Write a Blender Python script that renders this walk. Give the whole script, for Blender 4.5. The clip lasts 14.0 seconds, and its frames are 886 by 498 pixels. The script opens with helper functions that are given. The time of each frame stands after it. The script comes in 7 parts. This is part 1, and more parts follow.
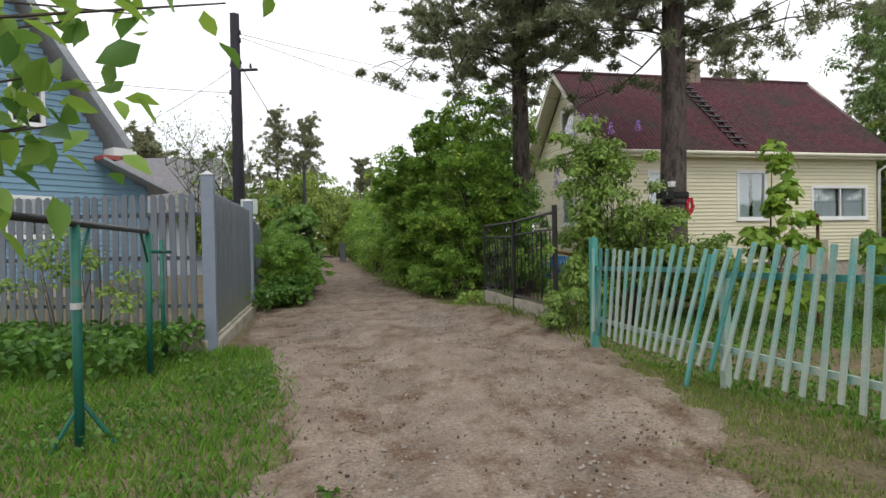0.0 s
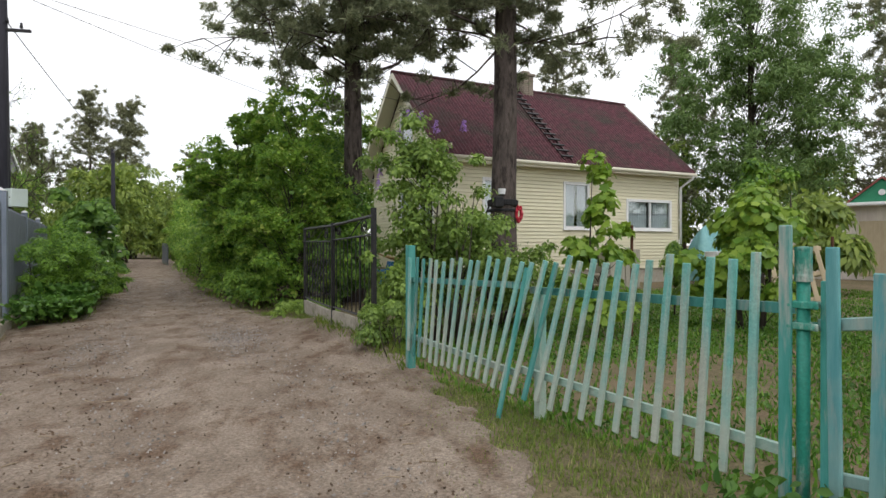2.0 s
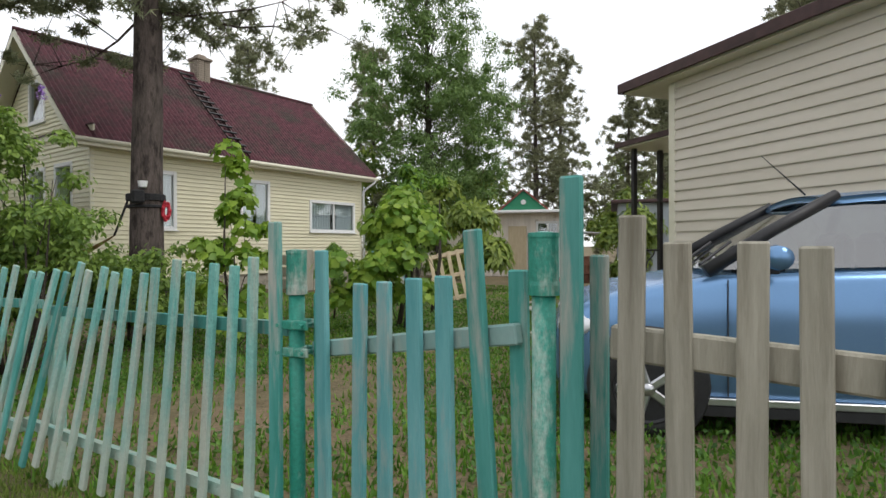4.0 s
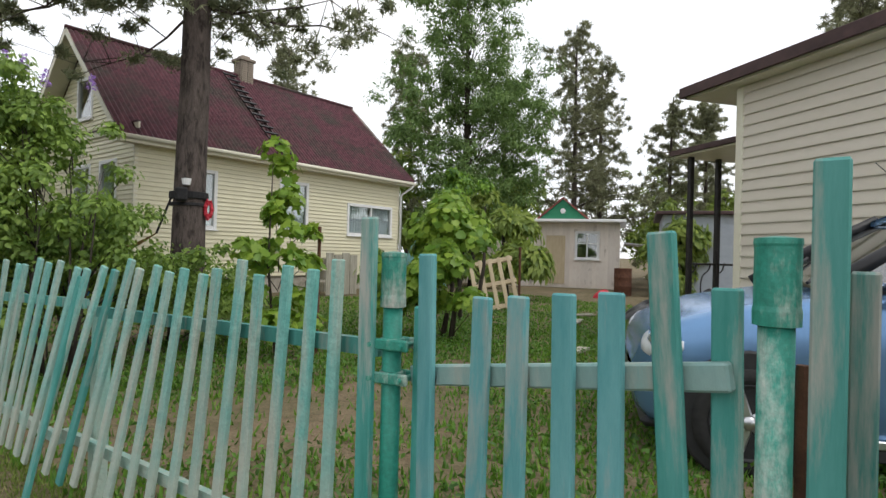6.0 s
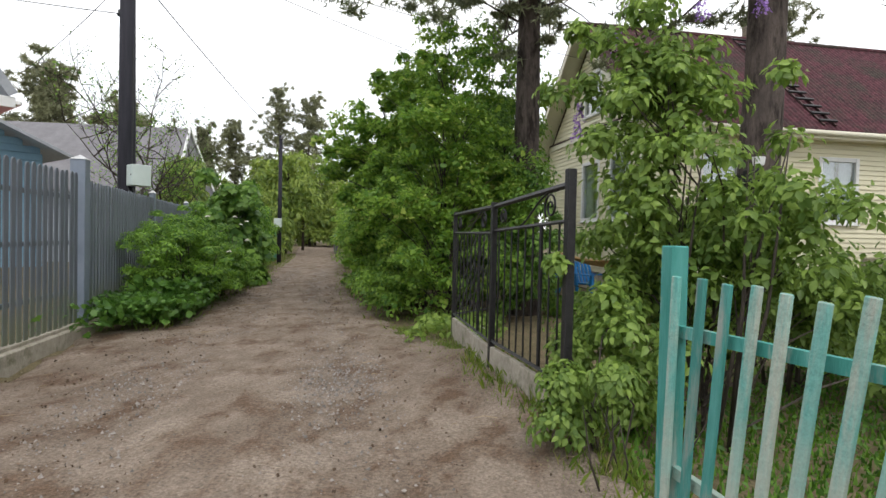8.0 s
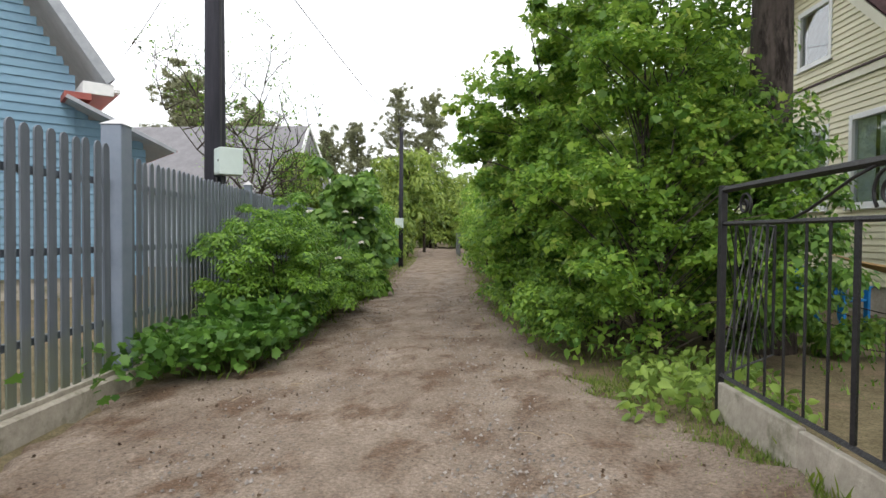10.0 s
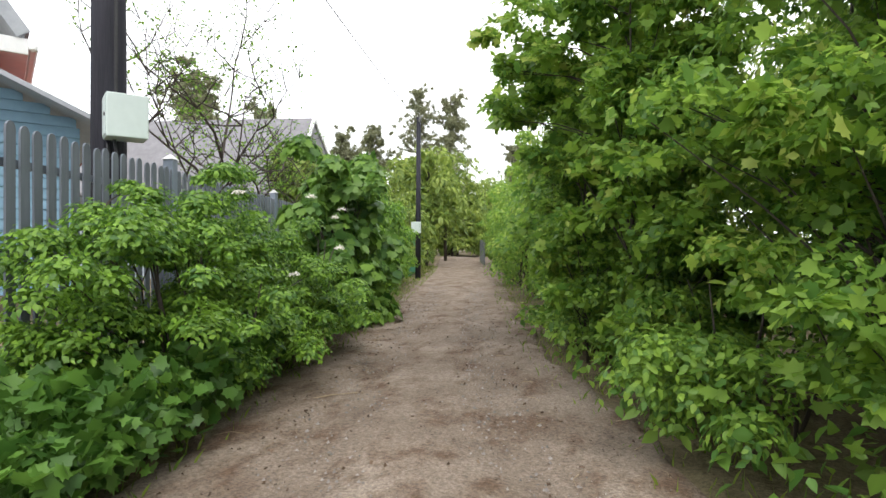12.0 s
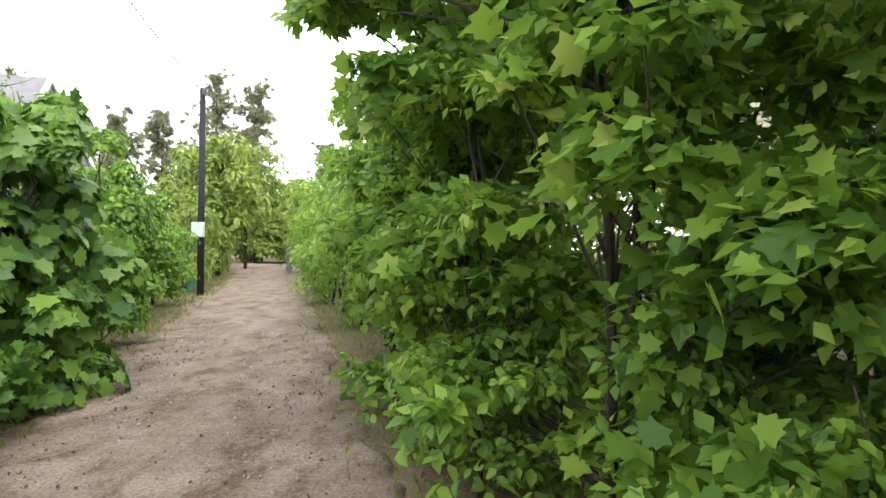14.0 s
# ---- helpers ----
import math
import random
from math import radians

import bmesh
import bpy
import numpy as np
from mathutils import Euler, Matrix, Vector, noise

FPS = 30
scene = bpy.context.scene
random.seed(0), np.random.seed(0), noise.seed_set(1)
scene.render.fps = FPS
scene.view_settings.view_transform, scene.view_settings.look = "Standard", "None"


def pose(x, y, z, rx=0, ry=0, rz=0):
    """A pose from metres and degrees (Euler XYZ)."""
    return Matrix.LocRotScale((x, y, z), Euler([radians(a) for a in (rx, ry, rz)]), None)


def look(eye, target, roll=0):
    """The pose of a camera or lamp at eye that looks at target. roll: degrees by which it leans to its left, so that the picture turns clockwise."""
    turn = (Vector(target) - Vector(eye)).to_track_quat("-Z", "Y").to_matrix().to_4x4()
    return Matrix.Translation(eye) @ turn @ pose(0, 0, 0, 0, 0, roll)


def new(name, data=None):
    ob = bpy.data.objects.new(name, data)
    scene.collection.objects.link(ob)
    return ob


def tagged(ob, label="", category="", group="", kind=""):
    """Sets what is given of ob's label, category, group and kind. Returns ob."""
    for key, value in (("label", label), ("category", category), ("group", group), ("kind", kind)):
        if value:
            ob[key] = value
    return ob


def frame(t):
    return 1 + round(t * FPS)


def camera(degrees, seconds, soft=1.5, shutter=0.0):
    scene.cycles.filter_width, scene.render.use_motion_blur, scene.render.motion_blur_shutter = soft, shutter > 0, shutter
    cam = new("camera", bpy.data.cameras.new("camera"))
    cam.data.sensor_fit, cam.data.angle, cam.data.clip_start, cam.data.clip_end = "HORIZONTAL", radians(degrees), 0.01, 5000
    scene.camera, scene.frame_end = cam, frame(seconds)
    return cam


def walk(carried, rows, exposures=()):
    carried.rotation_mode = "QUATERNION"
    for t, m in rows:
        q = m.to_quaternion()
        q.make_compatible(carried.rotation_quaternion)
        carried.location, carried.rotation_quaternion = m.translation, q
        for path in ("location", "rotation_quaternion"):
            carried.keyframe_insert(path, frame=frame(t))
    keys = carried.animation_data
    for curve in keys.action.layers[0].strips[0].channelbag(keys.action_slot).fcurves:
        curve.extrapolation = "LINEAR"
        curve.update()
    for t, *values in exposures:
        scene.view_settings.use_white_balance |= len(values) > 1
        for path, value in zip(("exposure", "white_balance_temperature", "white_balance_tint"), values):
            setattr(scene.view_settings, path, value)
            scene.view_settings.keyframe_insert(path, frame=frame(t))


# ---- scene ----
cam = camera(74.8, 14.0)
PATH = [
    (0, (0.797, 0.071, 1.295), (0.653, 2.066, 1.276), -1.1),
    (0.5, (0.962, 0.287, 1.315), (1.133, 2.279, 1.295), -0.7),
    (1, (1.09, 0.478, 1.309), (1.297, 2.467, 1.298), -0.7),
    (1.5, (1.173, 0.761, 1.329), (1.435, 2.743, 1.311), -0.2),
    (2, (1.273, 0.964, 1.331), (1.648, 2.929, 1.318), -0.1),
    (2.5, (1.561, 0.999, 1.355), (2.063, 2.935, 1.348), -0.4),
    (3, (1.918, 1.071, 1.326), (2.708, 2.908, 1.319), -0.6),
    (3.5, (2.283, 1.21, 1.328), (3.438, 2.842, 1.316), -0.5),
    (3.7, (2.415, 1.26, 1.332), (3.662, 2.824, 1.32), -0.4),
    (5.8, (2.602, 1.608, 1.327), (3.826, 3.19, 1.347), 1.3),
    (6, (2.496, 1.792, 1.323), (3.668, 3.413, 1.337), 1.5),
    (6.5, (2.191, 2.37, 1.347), (2.984, 4.206, 1.341), 1.5),
    (7, (1.822, 3.037, 1.334), (2.135, 5.012, 1.312), 1.7),
    (7.5, (1.594, 3.752, 1.336), (1.617, 5.752, 1.309), 1.5),
    (8, (1.337, 4.515, 1.346), (1.142, 6.505, 1.304), 1.3),
    (8.5, (1.049, 5.264, 1.36), (0.76, 7.243, 1.312), 1.2),
    (9, (0.734, 6.015, 1.352), (0.289, 7.965, 1.307), 1.2),
    (9.2, (0.617, 6.285, 1.346), (0.139, 8.226, 1.29), 1.0),
    (11.5, (-0.629, 9.721, 1.248), (-1.340, 11.590, 1.227), 0.1),
    (12, (-0.857, 10.477, 1.246), (-1.518, 12.365, 1.227), 0.3),
    (12.5, (-1.085, 11.315, 1.224), (-1.676, 13.225, 1.208), 0.4),
    (13, (-1.344, 12.276, 1.237), (-1.908, 14.194, 1.223), 0.4),
    (13.5, (-1.501, 13.140, 1.262), (-1.896, 15.100, 1.25), 0.5),
    (14, (-1.597, 13.688, 1.32), (-1.623, 15.688, 1.324), 0.7),
]
walk(cam, [(t, look(eye, target, roll)) for t, eye, target, roll in PATH], exposures=[(0.0, -0.05), (3.5, -0.05), (6.5, -0.04), (7.5, 0.05), (9.0, 0.38), (11.5, 0.66), (12.5, 0.94), (14.0, 1.29)])

# ---- world and light: a bright overcast afternoon ----
world = bpy.data.worlds.new("overcast_sky")
scene.world = world
world.use_nodes = True
wn, wl = world.node_tree.nodes, world.node_tree.links
wn.clear()
w_out, w_bg, w_mix = wn.new("ShaderNodeOutputWorld"), wn.new("ShaderNodeBackground"), wn.new("ShaderNodeMix")
w_sky, w_noise, w_ramp = wn.new("ShaderNodeTexSky"), wn.new("ShaderNodeTexNoise"), wn.new("ShaderNodeValToRGB")
SUN_ELEV, SUN_AZ = 55.0, 150.0
w_sky.sky_type, w_sky.sun_disc = "NISHITA", False
w_sky.sun_elevation, w_sky.sun_rotation = radians(SUN_ELEV), radians(SUN_AZ)
w_sky_dim = wn.new("ShaderNodeVectorMath")
w_sky_dim.operation = "SCALE"
w_sky_dim.inputs["Scale"].default_value = 0.12
w_noise.inputs["Scale"].default_value, w_noise.inputs["Detail"].default_value = 2.0, 4.0
w_ramp.color_ramp.elements[0].position, w_ramp.color_ramp.elements[0].color = 0.3, (0.93, 0.95, 1.0, 1)
w_ramp.color_ramp.elements[1].position, w_ramp.color_ramp.elements[1].color = 0.7, (1.06, 1.05, 1.05, 1)
w_mix.data_type = "RGBA"
w_mix.inputs["Factor"].default_value = 0.9
wl.new(w_sky.outputs["Color"], w_sky_dim.inputs[0])
wl.new(w_noise.outputs["Fac"], w_ramp.inputs["Fac"])
wl.new(w_sky_dim.outputs["Vector"], w_mix.inputs["A"])
wl.new(w_ramp.outputs["Color"], w_mix.inputs["B"])
wl.new(w_mix.outputs["Result"], w_bg.inputs["Color"])
w_bg.inputs["Strength"].default_value = 1.35
wl.new(w_bg.outputs["Background"], w_out.inputs["Surface"])
sun = bpy.data.lights.new("sun", "SUN")
sun.energy, sun.angle, sun.color = 1.2, radians(25), (1.0, 0.97, 0.92)
sun_ob = new("sun", sun)
sun_ob.matrix_world = look((math.sin(radians(SUN_AZ)) * 40, math.cos(radians(SUN_AZ)) * 40, 60), (0, 0, 0))


# ---- materials ----
def mat(name, c1, c2, scale=8.0, rough=0.7, bump=0.2, metal=0.0, c3=None, c3_scale=1.2, c3_at=0.6, grain=None, island=0.0, obj=0.0, spec=0.4, bump_scale=None, fine=0.0, fine_scale=70.0):
    """Two tones by fine noise, an optional third in large stains, and a bump."""
    m = bpy.data.materials.new(name)
    m.use_nodes = True
    n, l = m.node_tree.nodes, m.node_tree.links
    b = n["Principled BSDF"]
    b.inputs["Roughness"].default_value, b.inputs["Metallic"].default_value = rough, metal
    b.inputs["Specular IOR Level"].default_value = spec
    co, mp, no = n.new("ShaderNodeTexCoord"), n.new("ShaderNodeMapping"), n.new("ShaderNodeTexNoise")
    mp.inputs["Scale"].default_value = grain or (1, 1, 1)
    l.new(co.outputs["Object"], mp.inputs["Vector"])
    if obj:
        oi, sc = n.new("ShaderNodeObjectInfo"), n.new("ShaderNodeMath")
        sc.operation, sc.inputs[1].default_value = "MULTIPLY", 37.0
        l.new(oi.outputs["Random"], sc.inputs[0])
        l.new(sc.outputs[0], mp.inputs["Location"])
    l.new(mp.outputs["Vector"], no.inputs["Vector"])
    no.inputs["Scale"].default_value, no.inputs["Detail"].default_value, no.inputs["Roughness"].default_value = scale, 9.0, 0.7
    rp = n.new("ShaderNodeValToRGB")
    rp.color_ramp.elements[0].position, rp.color_ramp.elements[1].position = 0.32, 0.68
    rp.color_ramp.elements[0].color, rp.color_ramp.elements[1].color = (*c1, 1), (*c2, 1)
    l.new(no.outputs["Fac"], rp.inputs["Fac"])
    col = rp.outputs["Color"]
    if c3:
        n3, r3, mx = n.new("ShaderNodeTexNoise"), n.new("ShaderNodeValToRGB"), n.new("ShaderNodeMix")
        n3.inputs["Scale"].default_value, n3.inputs["Detail"].default_value, n3.inputs["Roughness"].default_value = c3_scale, 8.0, 0.7
        l.new(mp.outputs["Vector"], n3.inputs["Vector"])
        r3.color_ramp.elements[0].position, r3.color_ramp.elements[1].position = c3_at - 0.06, c3_at + 0.08
        l.new(n3.outputs["Fac"], r3.inputs["Fac"])
        mx.data_type = "RGBA"
        l.new(r3.outputs["Color"], mx.inputs["Factor"])
        l.new(col, mx.inputs["A"])
        mx.inputs["B"].default_value = (*c3, 1)
        col = mx.outputs["Result"]
    if fine:
        nf, rf, hf = n.new("ShaderNodeTexNoise"), n.new("ShaderNodeMapRange"), n.new("ShaderNodeHueSaturation")
        nf.inputs["Scale"].default_value, nf.inputs["Detail"].default_value, nf.inputs["Roughness"].default_value = fine_scale, 6.0, 0.8
        l.new(co.outputs["Object"], nf.inputs["Vector"])
        rf.inputs["From Min"].default_value, rf.inputs["From Max"].default_value = 0.37, 0.63
        rf.inputs["To Min"].default_value, rf.inputs["To Max"].default_value = 1 - fine, 1 + fine
        l.new(nf.outputs["Fac"], rf.inputs["Value"])
        l.new(rf.outputs["Result"], hf.inputs["Value"])
        l.new(col, hf.inputs["Color"])
        col = hf.outputs["Color"]
    if island or obj:
        hs, mr = n.new("ShaderNodeHueSaturation"), n.new("ShaderNodeMapRange")
        src = n.new("ShaderNodeNewGeometry").outputs["Random Per Island"] if island else n.new("ShaderNodeObjectInfo").outputs["Random"]
        k = island or obj
        mr.inputs["To Min"].default_value, mr.inputs["To Max"].default_value = 1 - k, 1 + k
        l.new(src, mr.inputs["Value"])
        l.new(mr.outputs["Result"], hs.inputs["Value"])
        l.new(col, hs.inputs["Color"])
        col = hs.outputs["Color"]
    l.new(col, b.inputs["Base Color"])
    if bump:
        bp, nb = n.new("ShaderNodeBump"), n.new("ShaderNodeTexNoise")
        nb.inputs["Scale"].default_value, nb.inputs["Detail"].default_value = bump_scale or scale * 3, 5.0
        l.new(co.outputs["Object"] if fine else mp.outputs["Vector"], nb.inputs["Vector"])
        bp.inputs["Strength"].default_value, bp.inputs["Distance"].default_value = bump, 0.02
        l.new(nb.outputs["Fac"], bp.inputs["Height"])
        l.new(bp.outputs["Normal"], b.inputs["Normal"])
    return m


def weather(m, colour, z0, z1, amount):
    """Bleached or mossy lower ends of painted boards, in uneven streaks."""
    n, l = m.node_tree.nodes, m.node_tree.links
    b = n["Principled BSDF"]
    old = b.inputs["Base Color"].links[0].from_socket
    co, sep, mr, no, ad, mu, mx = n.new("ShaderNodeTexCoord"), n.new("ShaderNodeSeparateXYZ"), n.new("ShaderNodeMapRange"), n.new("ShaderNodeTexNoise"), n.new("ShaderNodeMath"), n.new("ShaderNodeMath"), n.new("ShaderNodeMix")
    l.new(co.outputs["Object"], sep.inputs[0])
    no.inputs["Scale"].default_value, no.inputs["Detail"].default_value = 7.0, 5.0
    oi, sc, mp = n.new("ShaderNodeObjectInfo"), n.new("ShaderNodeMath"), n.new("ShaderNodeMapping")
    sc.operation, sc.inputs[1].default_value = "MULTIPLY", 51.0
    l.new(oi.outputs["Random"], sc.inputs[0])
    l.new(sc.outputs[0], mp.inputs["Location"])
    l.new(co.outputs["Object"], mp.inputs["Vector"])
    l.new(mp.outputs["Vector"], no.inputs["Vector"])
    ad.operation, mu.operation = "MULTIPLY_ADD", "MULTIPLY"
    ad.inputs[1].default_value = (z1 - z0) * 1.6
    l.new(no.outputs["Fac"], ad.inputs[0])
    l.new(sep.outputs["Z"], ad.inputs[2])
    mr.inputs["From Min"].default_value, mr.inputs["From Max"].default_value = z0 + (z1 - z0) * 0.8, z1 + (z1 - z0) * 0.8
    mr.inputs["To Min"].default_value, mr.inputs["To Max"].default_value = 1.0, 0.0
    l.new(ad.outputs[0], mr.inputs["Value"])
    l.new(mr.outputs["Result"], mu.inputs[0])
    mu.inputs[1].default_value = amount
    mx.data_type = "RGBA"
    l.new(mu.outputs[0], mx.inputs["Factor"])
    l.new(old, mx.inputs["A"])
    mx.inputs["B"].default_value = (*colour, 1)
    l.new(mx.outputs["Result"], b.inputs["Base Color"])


def leaf_mat(name, dark, light, thin=0.4, rough=0.45, pale=None):
    """Leaves: tone by leaf, gloss, and light that passes through."""
    m = bpy.data.materials.new(name)
    m.use_nodes = True
    n, l = m.node_tree.nodes, m.node_tree.links
    b, out = n["Principled BSDF"], n["Material Output"]
    g, rp = n.new("ShaderNodeNewGeometry"), n.new("ShaderNodeValToRGB")
    rp.color_ramp.elements[0].color, rp.color_ramp.elements[1].color = (dark[0] * 1.24, dark[1] * 1.15, dark[2] * 1.15, 1), (light[0] * 1.24, light[1] * 1.15, light[2] * 1.15, 1)
    if pale:
        e = rp.color_ramp.elements.new(0.93)
        e.color = (*light, 1)
        rp.color_ramp.elements[2].color = (*pale, 1)
    co, no, mx = n.new("ShaderNodeTexCoord"), n.new("ShaderNodeTexNoise"), n.new("ShaderNodeMath")
    no.inputs["Scale"].default_value, no.inputs["Detail"].default_value = 1.1, 3.0
    l.new(co.outputs["Object"], no.inputs["Vector"])
    mx.operation = "ADD"
    mx.inputs[1].default_value = -0.5
    l.new(no.outputs["Fac"], mx.inputs[0])
    ad = n.new("ShaderNodeMath")
    ad.operation = "ADD"
    ad.use_clamp = True
    l.new(g.outputs["Random Per Island"], ad.inputs[0])
    l.new(mx.outputs[0], ad.inputs[1])
    l.new(ad.outputs[0], rp.inputs["Fac"])
    l.new(rp.outputs["Color"], b.inputs["Base Color"])
    b.inputs["Roughness"].default_value = rough
    b.inputs["Specular IOR Level"].default_value = 0.35
    tr, ms, hs = n.new("ShaderNodeBsdfTranslucent"), n.new("ShaderNodeMixShader"), n.new("ShaderNodeHueSaturation")
    hs.inputs["Hue"].default_value, hs.inputs["Saturation"].default_value, hs.inputs["Value"].default_value = 0.5, 1.0, 1.15
    l.new(rp.outputs["Color"], hs.inputs["Color"])
    l.new(hs.outputs["Color"], tr.inputs["Color"])
    ms.inputs["Fac"].default_value = thin * 0.85
    l.new(b.outputs["BSDF"], ms.inputs[1])
    l.new(tr.outputs["BSDF"], ms.inputs[2])
    l.new(ms.outputs["Shader"], out.inputs["Surface"])
    return m


def glass_mat(name, tint=(0.8, 0.85, 0.85), clear=0.75):
    """Thin window glass: mostly clear, with mirror gloss."""
    m = bpy.data.materials.new(name)
    m.use_nodes = True
    n, l = m.node_tree.nodes, m.node_tree.links
    n.remove(n["Principled BSDF"])
    tr, gl, ms, fr = n.new("ShaderNodeBsdfTransparent"), n.new("ShaderNodeBsdfGlossy"), n.new("ShaderNodeMixShader"), n.new("ShaderNodeLayerWeight")
    pw = n.new("ShaderNodeMath")
    pw.operation, pw.inputs[1].default_value = "POWER", 4.0
    l.new(fr.outputs["Facing"], pw.inputs[0])
    mr = n.new("ShaderNodeMapRange")
    mr.inputs["To Min"].default_value, mr.inputs["To Max"].default_value = 1 - clear, 1.0
    fr.inputs["Blend"].default_value = 0.5
    tr.inputs["Color"].default_value, gl.inputs["Roughness"].default_value = (*tint, 1), 0.03
    l.new(pw.outputs[0], mr.inputs["Value"])
    l.new(mr.outputs["Result"], ms.inputs["Fac"])
    l.new(tr.outputs["BSDF"], ms.inputs[1])
    l.new(gl.outputs["BSDF"], ms.inputs[2])
    l.new(ms.outputs["Shader"], n["Material Output"].inputs["Surface"])
    return m


M_ROAD = mat("packed_dirt", (0.15, 0.112, 0.083), (0.30, 0.245, 0.195), 1.7, 0.93, 1.0, c3=(0.13, 0.085, 0.056), c3_scale=2.6, c3_at=0.545, spec=0.25, bump_scale=45, grain=(1, 0.6, 1), fine=0.4, fine_scale=42)
M_GROUND = mat("turf_soil", (0.095, 0.078, 0.042), (0.175, 0.145, 0.085), 5.0, 0.95, 0.8, c3=(0.20, 0.145, 0.095), c3_scale=0.8, c3_at=0.575, fine=0.4, fine_scale=45, spec=0.2, bump_scale=25)
M_STONE = mat("grey_pebble", (0.15, 0.13, 0.115), (0.29, 0.265, 0.24), 20, 0.85, 0.3, island=0.45)
M_CONCRETE = mat("old_concrete", (0.3, 0.27, 0.22), (0.46, 0.42, 0.35), 9, 0.9, 0.4, c3=(0.17, 0.17, 0.11), c3_scale=2.5, c3_at=0.6)
M_TEAL = mat("worn_teal_paint", (0.03, 0.22, 0.185), (0.09, 0.32, 0.29), 14, 0.6, 0.35, c3=(0.35, 0.37, 0.33), c3_scale=9, c3_at=0.57, grain=(1, 1, 0.16), obj=0.22)
M_FADED = mat("faded_teal_paint", (0.10, 0.345, 0.305), (0.24, 0.46, 0.41), 14, 0.75, 0.35, c3=(0.35, 0.39, 0.33), c3_scale=7, c3_at=0.53, grain=(1, 1, 0.14), obj=0.10, fine=0.15)
M_GATE = mat("blue_teal_gate_paint", (0.06, 0.25, 0.26), (0.15, 0.36, 0.37), 12, 0.65, 0.4, c3=(0.30, 0.34, 0.31), c3_scale=8, c3_at=0.58, grain=(1, 1, 0.2), obj=0.15)
M_TEALPIPE = mat("rusty_teal_pipe", (0.015, 0.2, 0.145), (0.05, 0.28, 0.215), 6, 0.45, 0.25, c3=(0.44, 0.46, 0.41), c3_scale=6, c3_at=0.56, grain=(1, 1, 0.35), obj=0.1, fine=0.2)
M_GREENPIPE = mat("dark_green_pipe_paint", (0.005, 0.085, 0.06), (0.015, 0.13, 0.09), 8, 0.5, 0.2, c3=(0.12, 0.07, 0.04), c3_scale=7, c3_at=0.66)
M_GREYWOOD = mat("weathered_grey_wood", (0.24, 0.23, 0.18), (0.42, 0.40, 0.33), 18, 0.85, 0.5, c3=(0.17, 0.15, 0.11), c3_scale=6, c3_at=0.62, grain=(1, 1, 0.1), obj=0.15)
M_BLUEFENCE = mat("grey_blue_fence_paint", (0.105, 0.122, 0.145), (0.15, 0.17, 0.20), 16, 0.6, 0.15, grain=(1, 1, 0.15), obj=0.06)
M_BLUEPOST = mat("grey_blue_metal_post", (0.17, 0.205, 0.26), (0.21, 0.245, 0.30), 8, 0.45, 0.08)
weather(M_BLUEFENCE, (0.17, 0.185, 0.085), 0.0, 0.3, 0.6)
weather(M_FADED, (0.42, 0.45, 0.38), 0.1, 0.75, 0.8)
weather(M_GATE, (0.34, 0.38, 0.32), 0.0, 0.5, 0.5)
M_BLACKIRON = mat("black_iron", (0.015, 0.015, 0.017), (0.035, 0.033, 0.034), 25, 0.45, 0.25, metal=0.3)
M_SIDING = mat("cream_vinyl_siding", (0.66, 0.62, 0.44), (0.72, 0.68, 0.50), 3, 0.5, 0.05, obj=0.03)
M_CREAM = mat("cream_trim", (0.70, 0.67, 0.53), (0.76, 0.73, 0.6), 4, 0.5, 0.05)
M_GARAGE = mat("beige_siding", (0.60, 0.55, 0.46), (0.66, 0.61, 0.52), 3, 0.5, 0.05, obj=0.03)
M_ROOF = mat("maroon_corrugated_roofing", (0.055, 0.02, 0.027), (0.125, 0.04, 0.052), 5, 0.85, 0.4, c3=(0.052, 0.04, 0.033), c3_scale=0.5, c3_at=0.525, fine=0.4, fine_scale=9)
M_DARKROOF = mat("brown_roof_edge", (0.05, 0.028, 0.028), (0.09, 0.05, 0.048), 6, 0.6, 0.1)
M_WHITE = mat("white_paint", (0.72, 0.73, 0.73), (0.8, 0.8, 0.79), 6, 0.5, 0.05)
M_CURTAIN = mat("white_curtain", (0.68, 0.71, 0.74), (0.82, 0.83, 0.84), 3, 0.9, 0.1, grain=(12, 1, 0.4))
# dark colour stands for the missing light inside the rooms
M_DARKROOM = mat("unlit_room_tone", (0.10, 0.10, 0.09), (0.16, 0.15, 0.14), 2, 0.9, 0)
M_BLUEHOUSE = mat("sky_blue_boards", (0.15, 0.27, 0.37), (0.19, 0.32, 0.42), 6, 0.6, 0.1, obj=0.05)
M_SOFFIT = mat("grey_soffit", (0.3, 0.32, 0.35), (0.4, 0.42, 0.45), 5, 0.6, 0.1)
M_GREYROOF = mat("grey_slate_roof", (0.16, 0.155, 0.165), (0.22, 0.215, 0.225), 3, 0.85, 0.2)
M_PINEBARK = mat("pine_bark", (0.05, 0.040, 0.036), (0.145, 0.115, 0.10), 11, 0.95, 1.0, c3=(0.022, 0.016, 0.013), c3_scale=7, c3_at=0.55, grain=(1, 1, 0.3))
M_PINEUP = mat("orange_pine_bark", (0.16, 0.075, 0.04), (0.27, 0.14, 0.075), 9, 0.9, 0.6, grain=(1, 1, 0.4))
M_BARK = mat("brown_bark", (0.03, 0.024, 0.02), (0.085, 0.068, 0.055), 14, 0.9, 0.6, grain=(1, 1, 0.3))
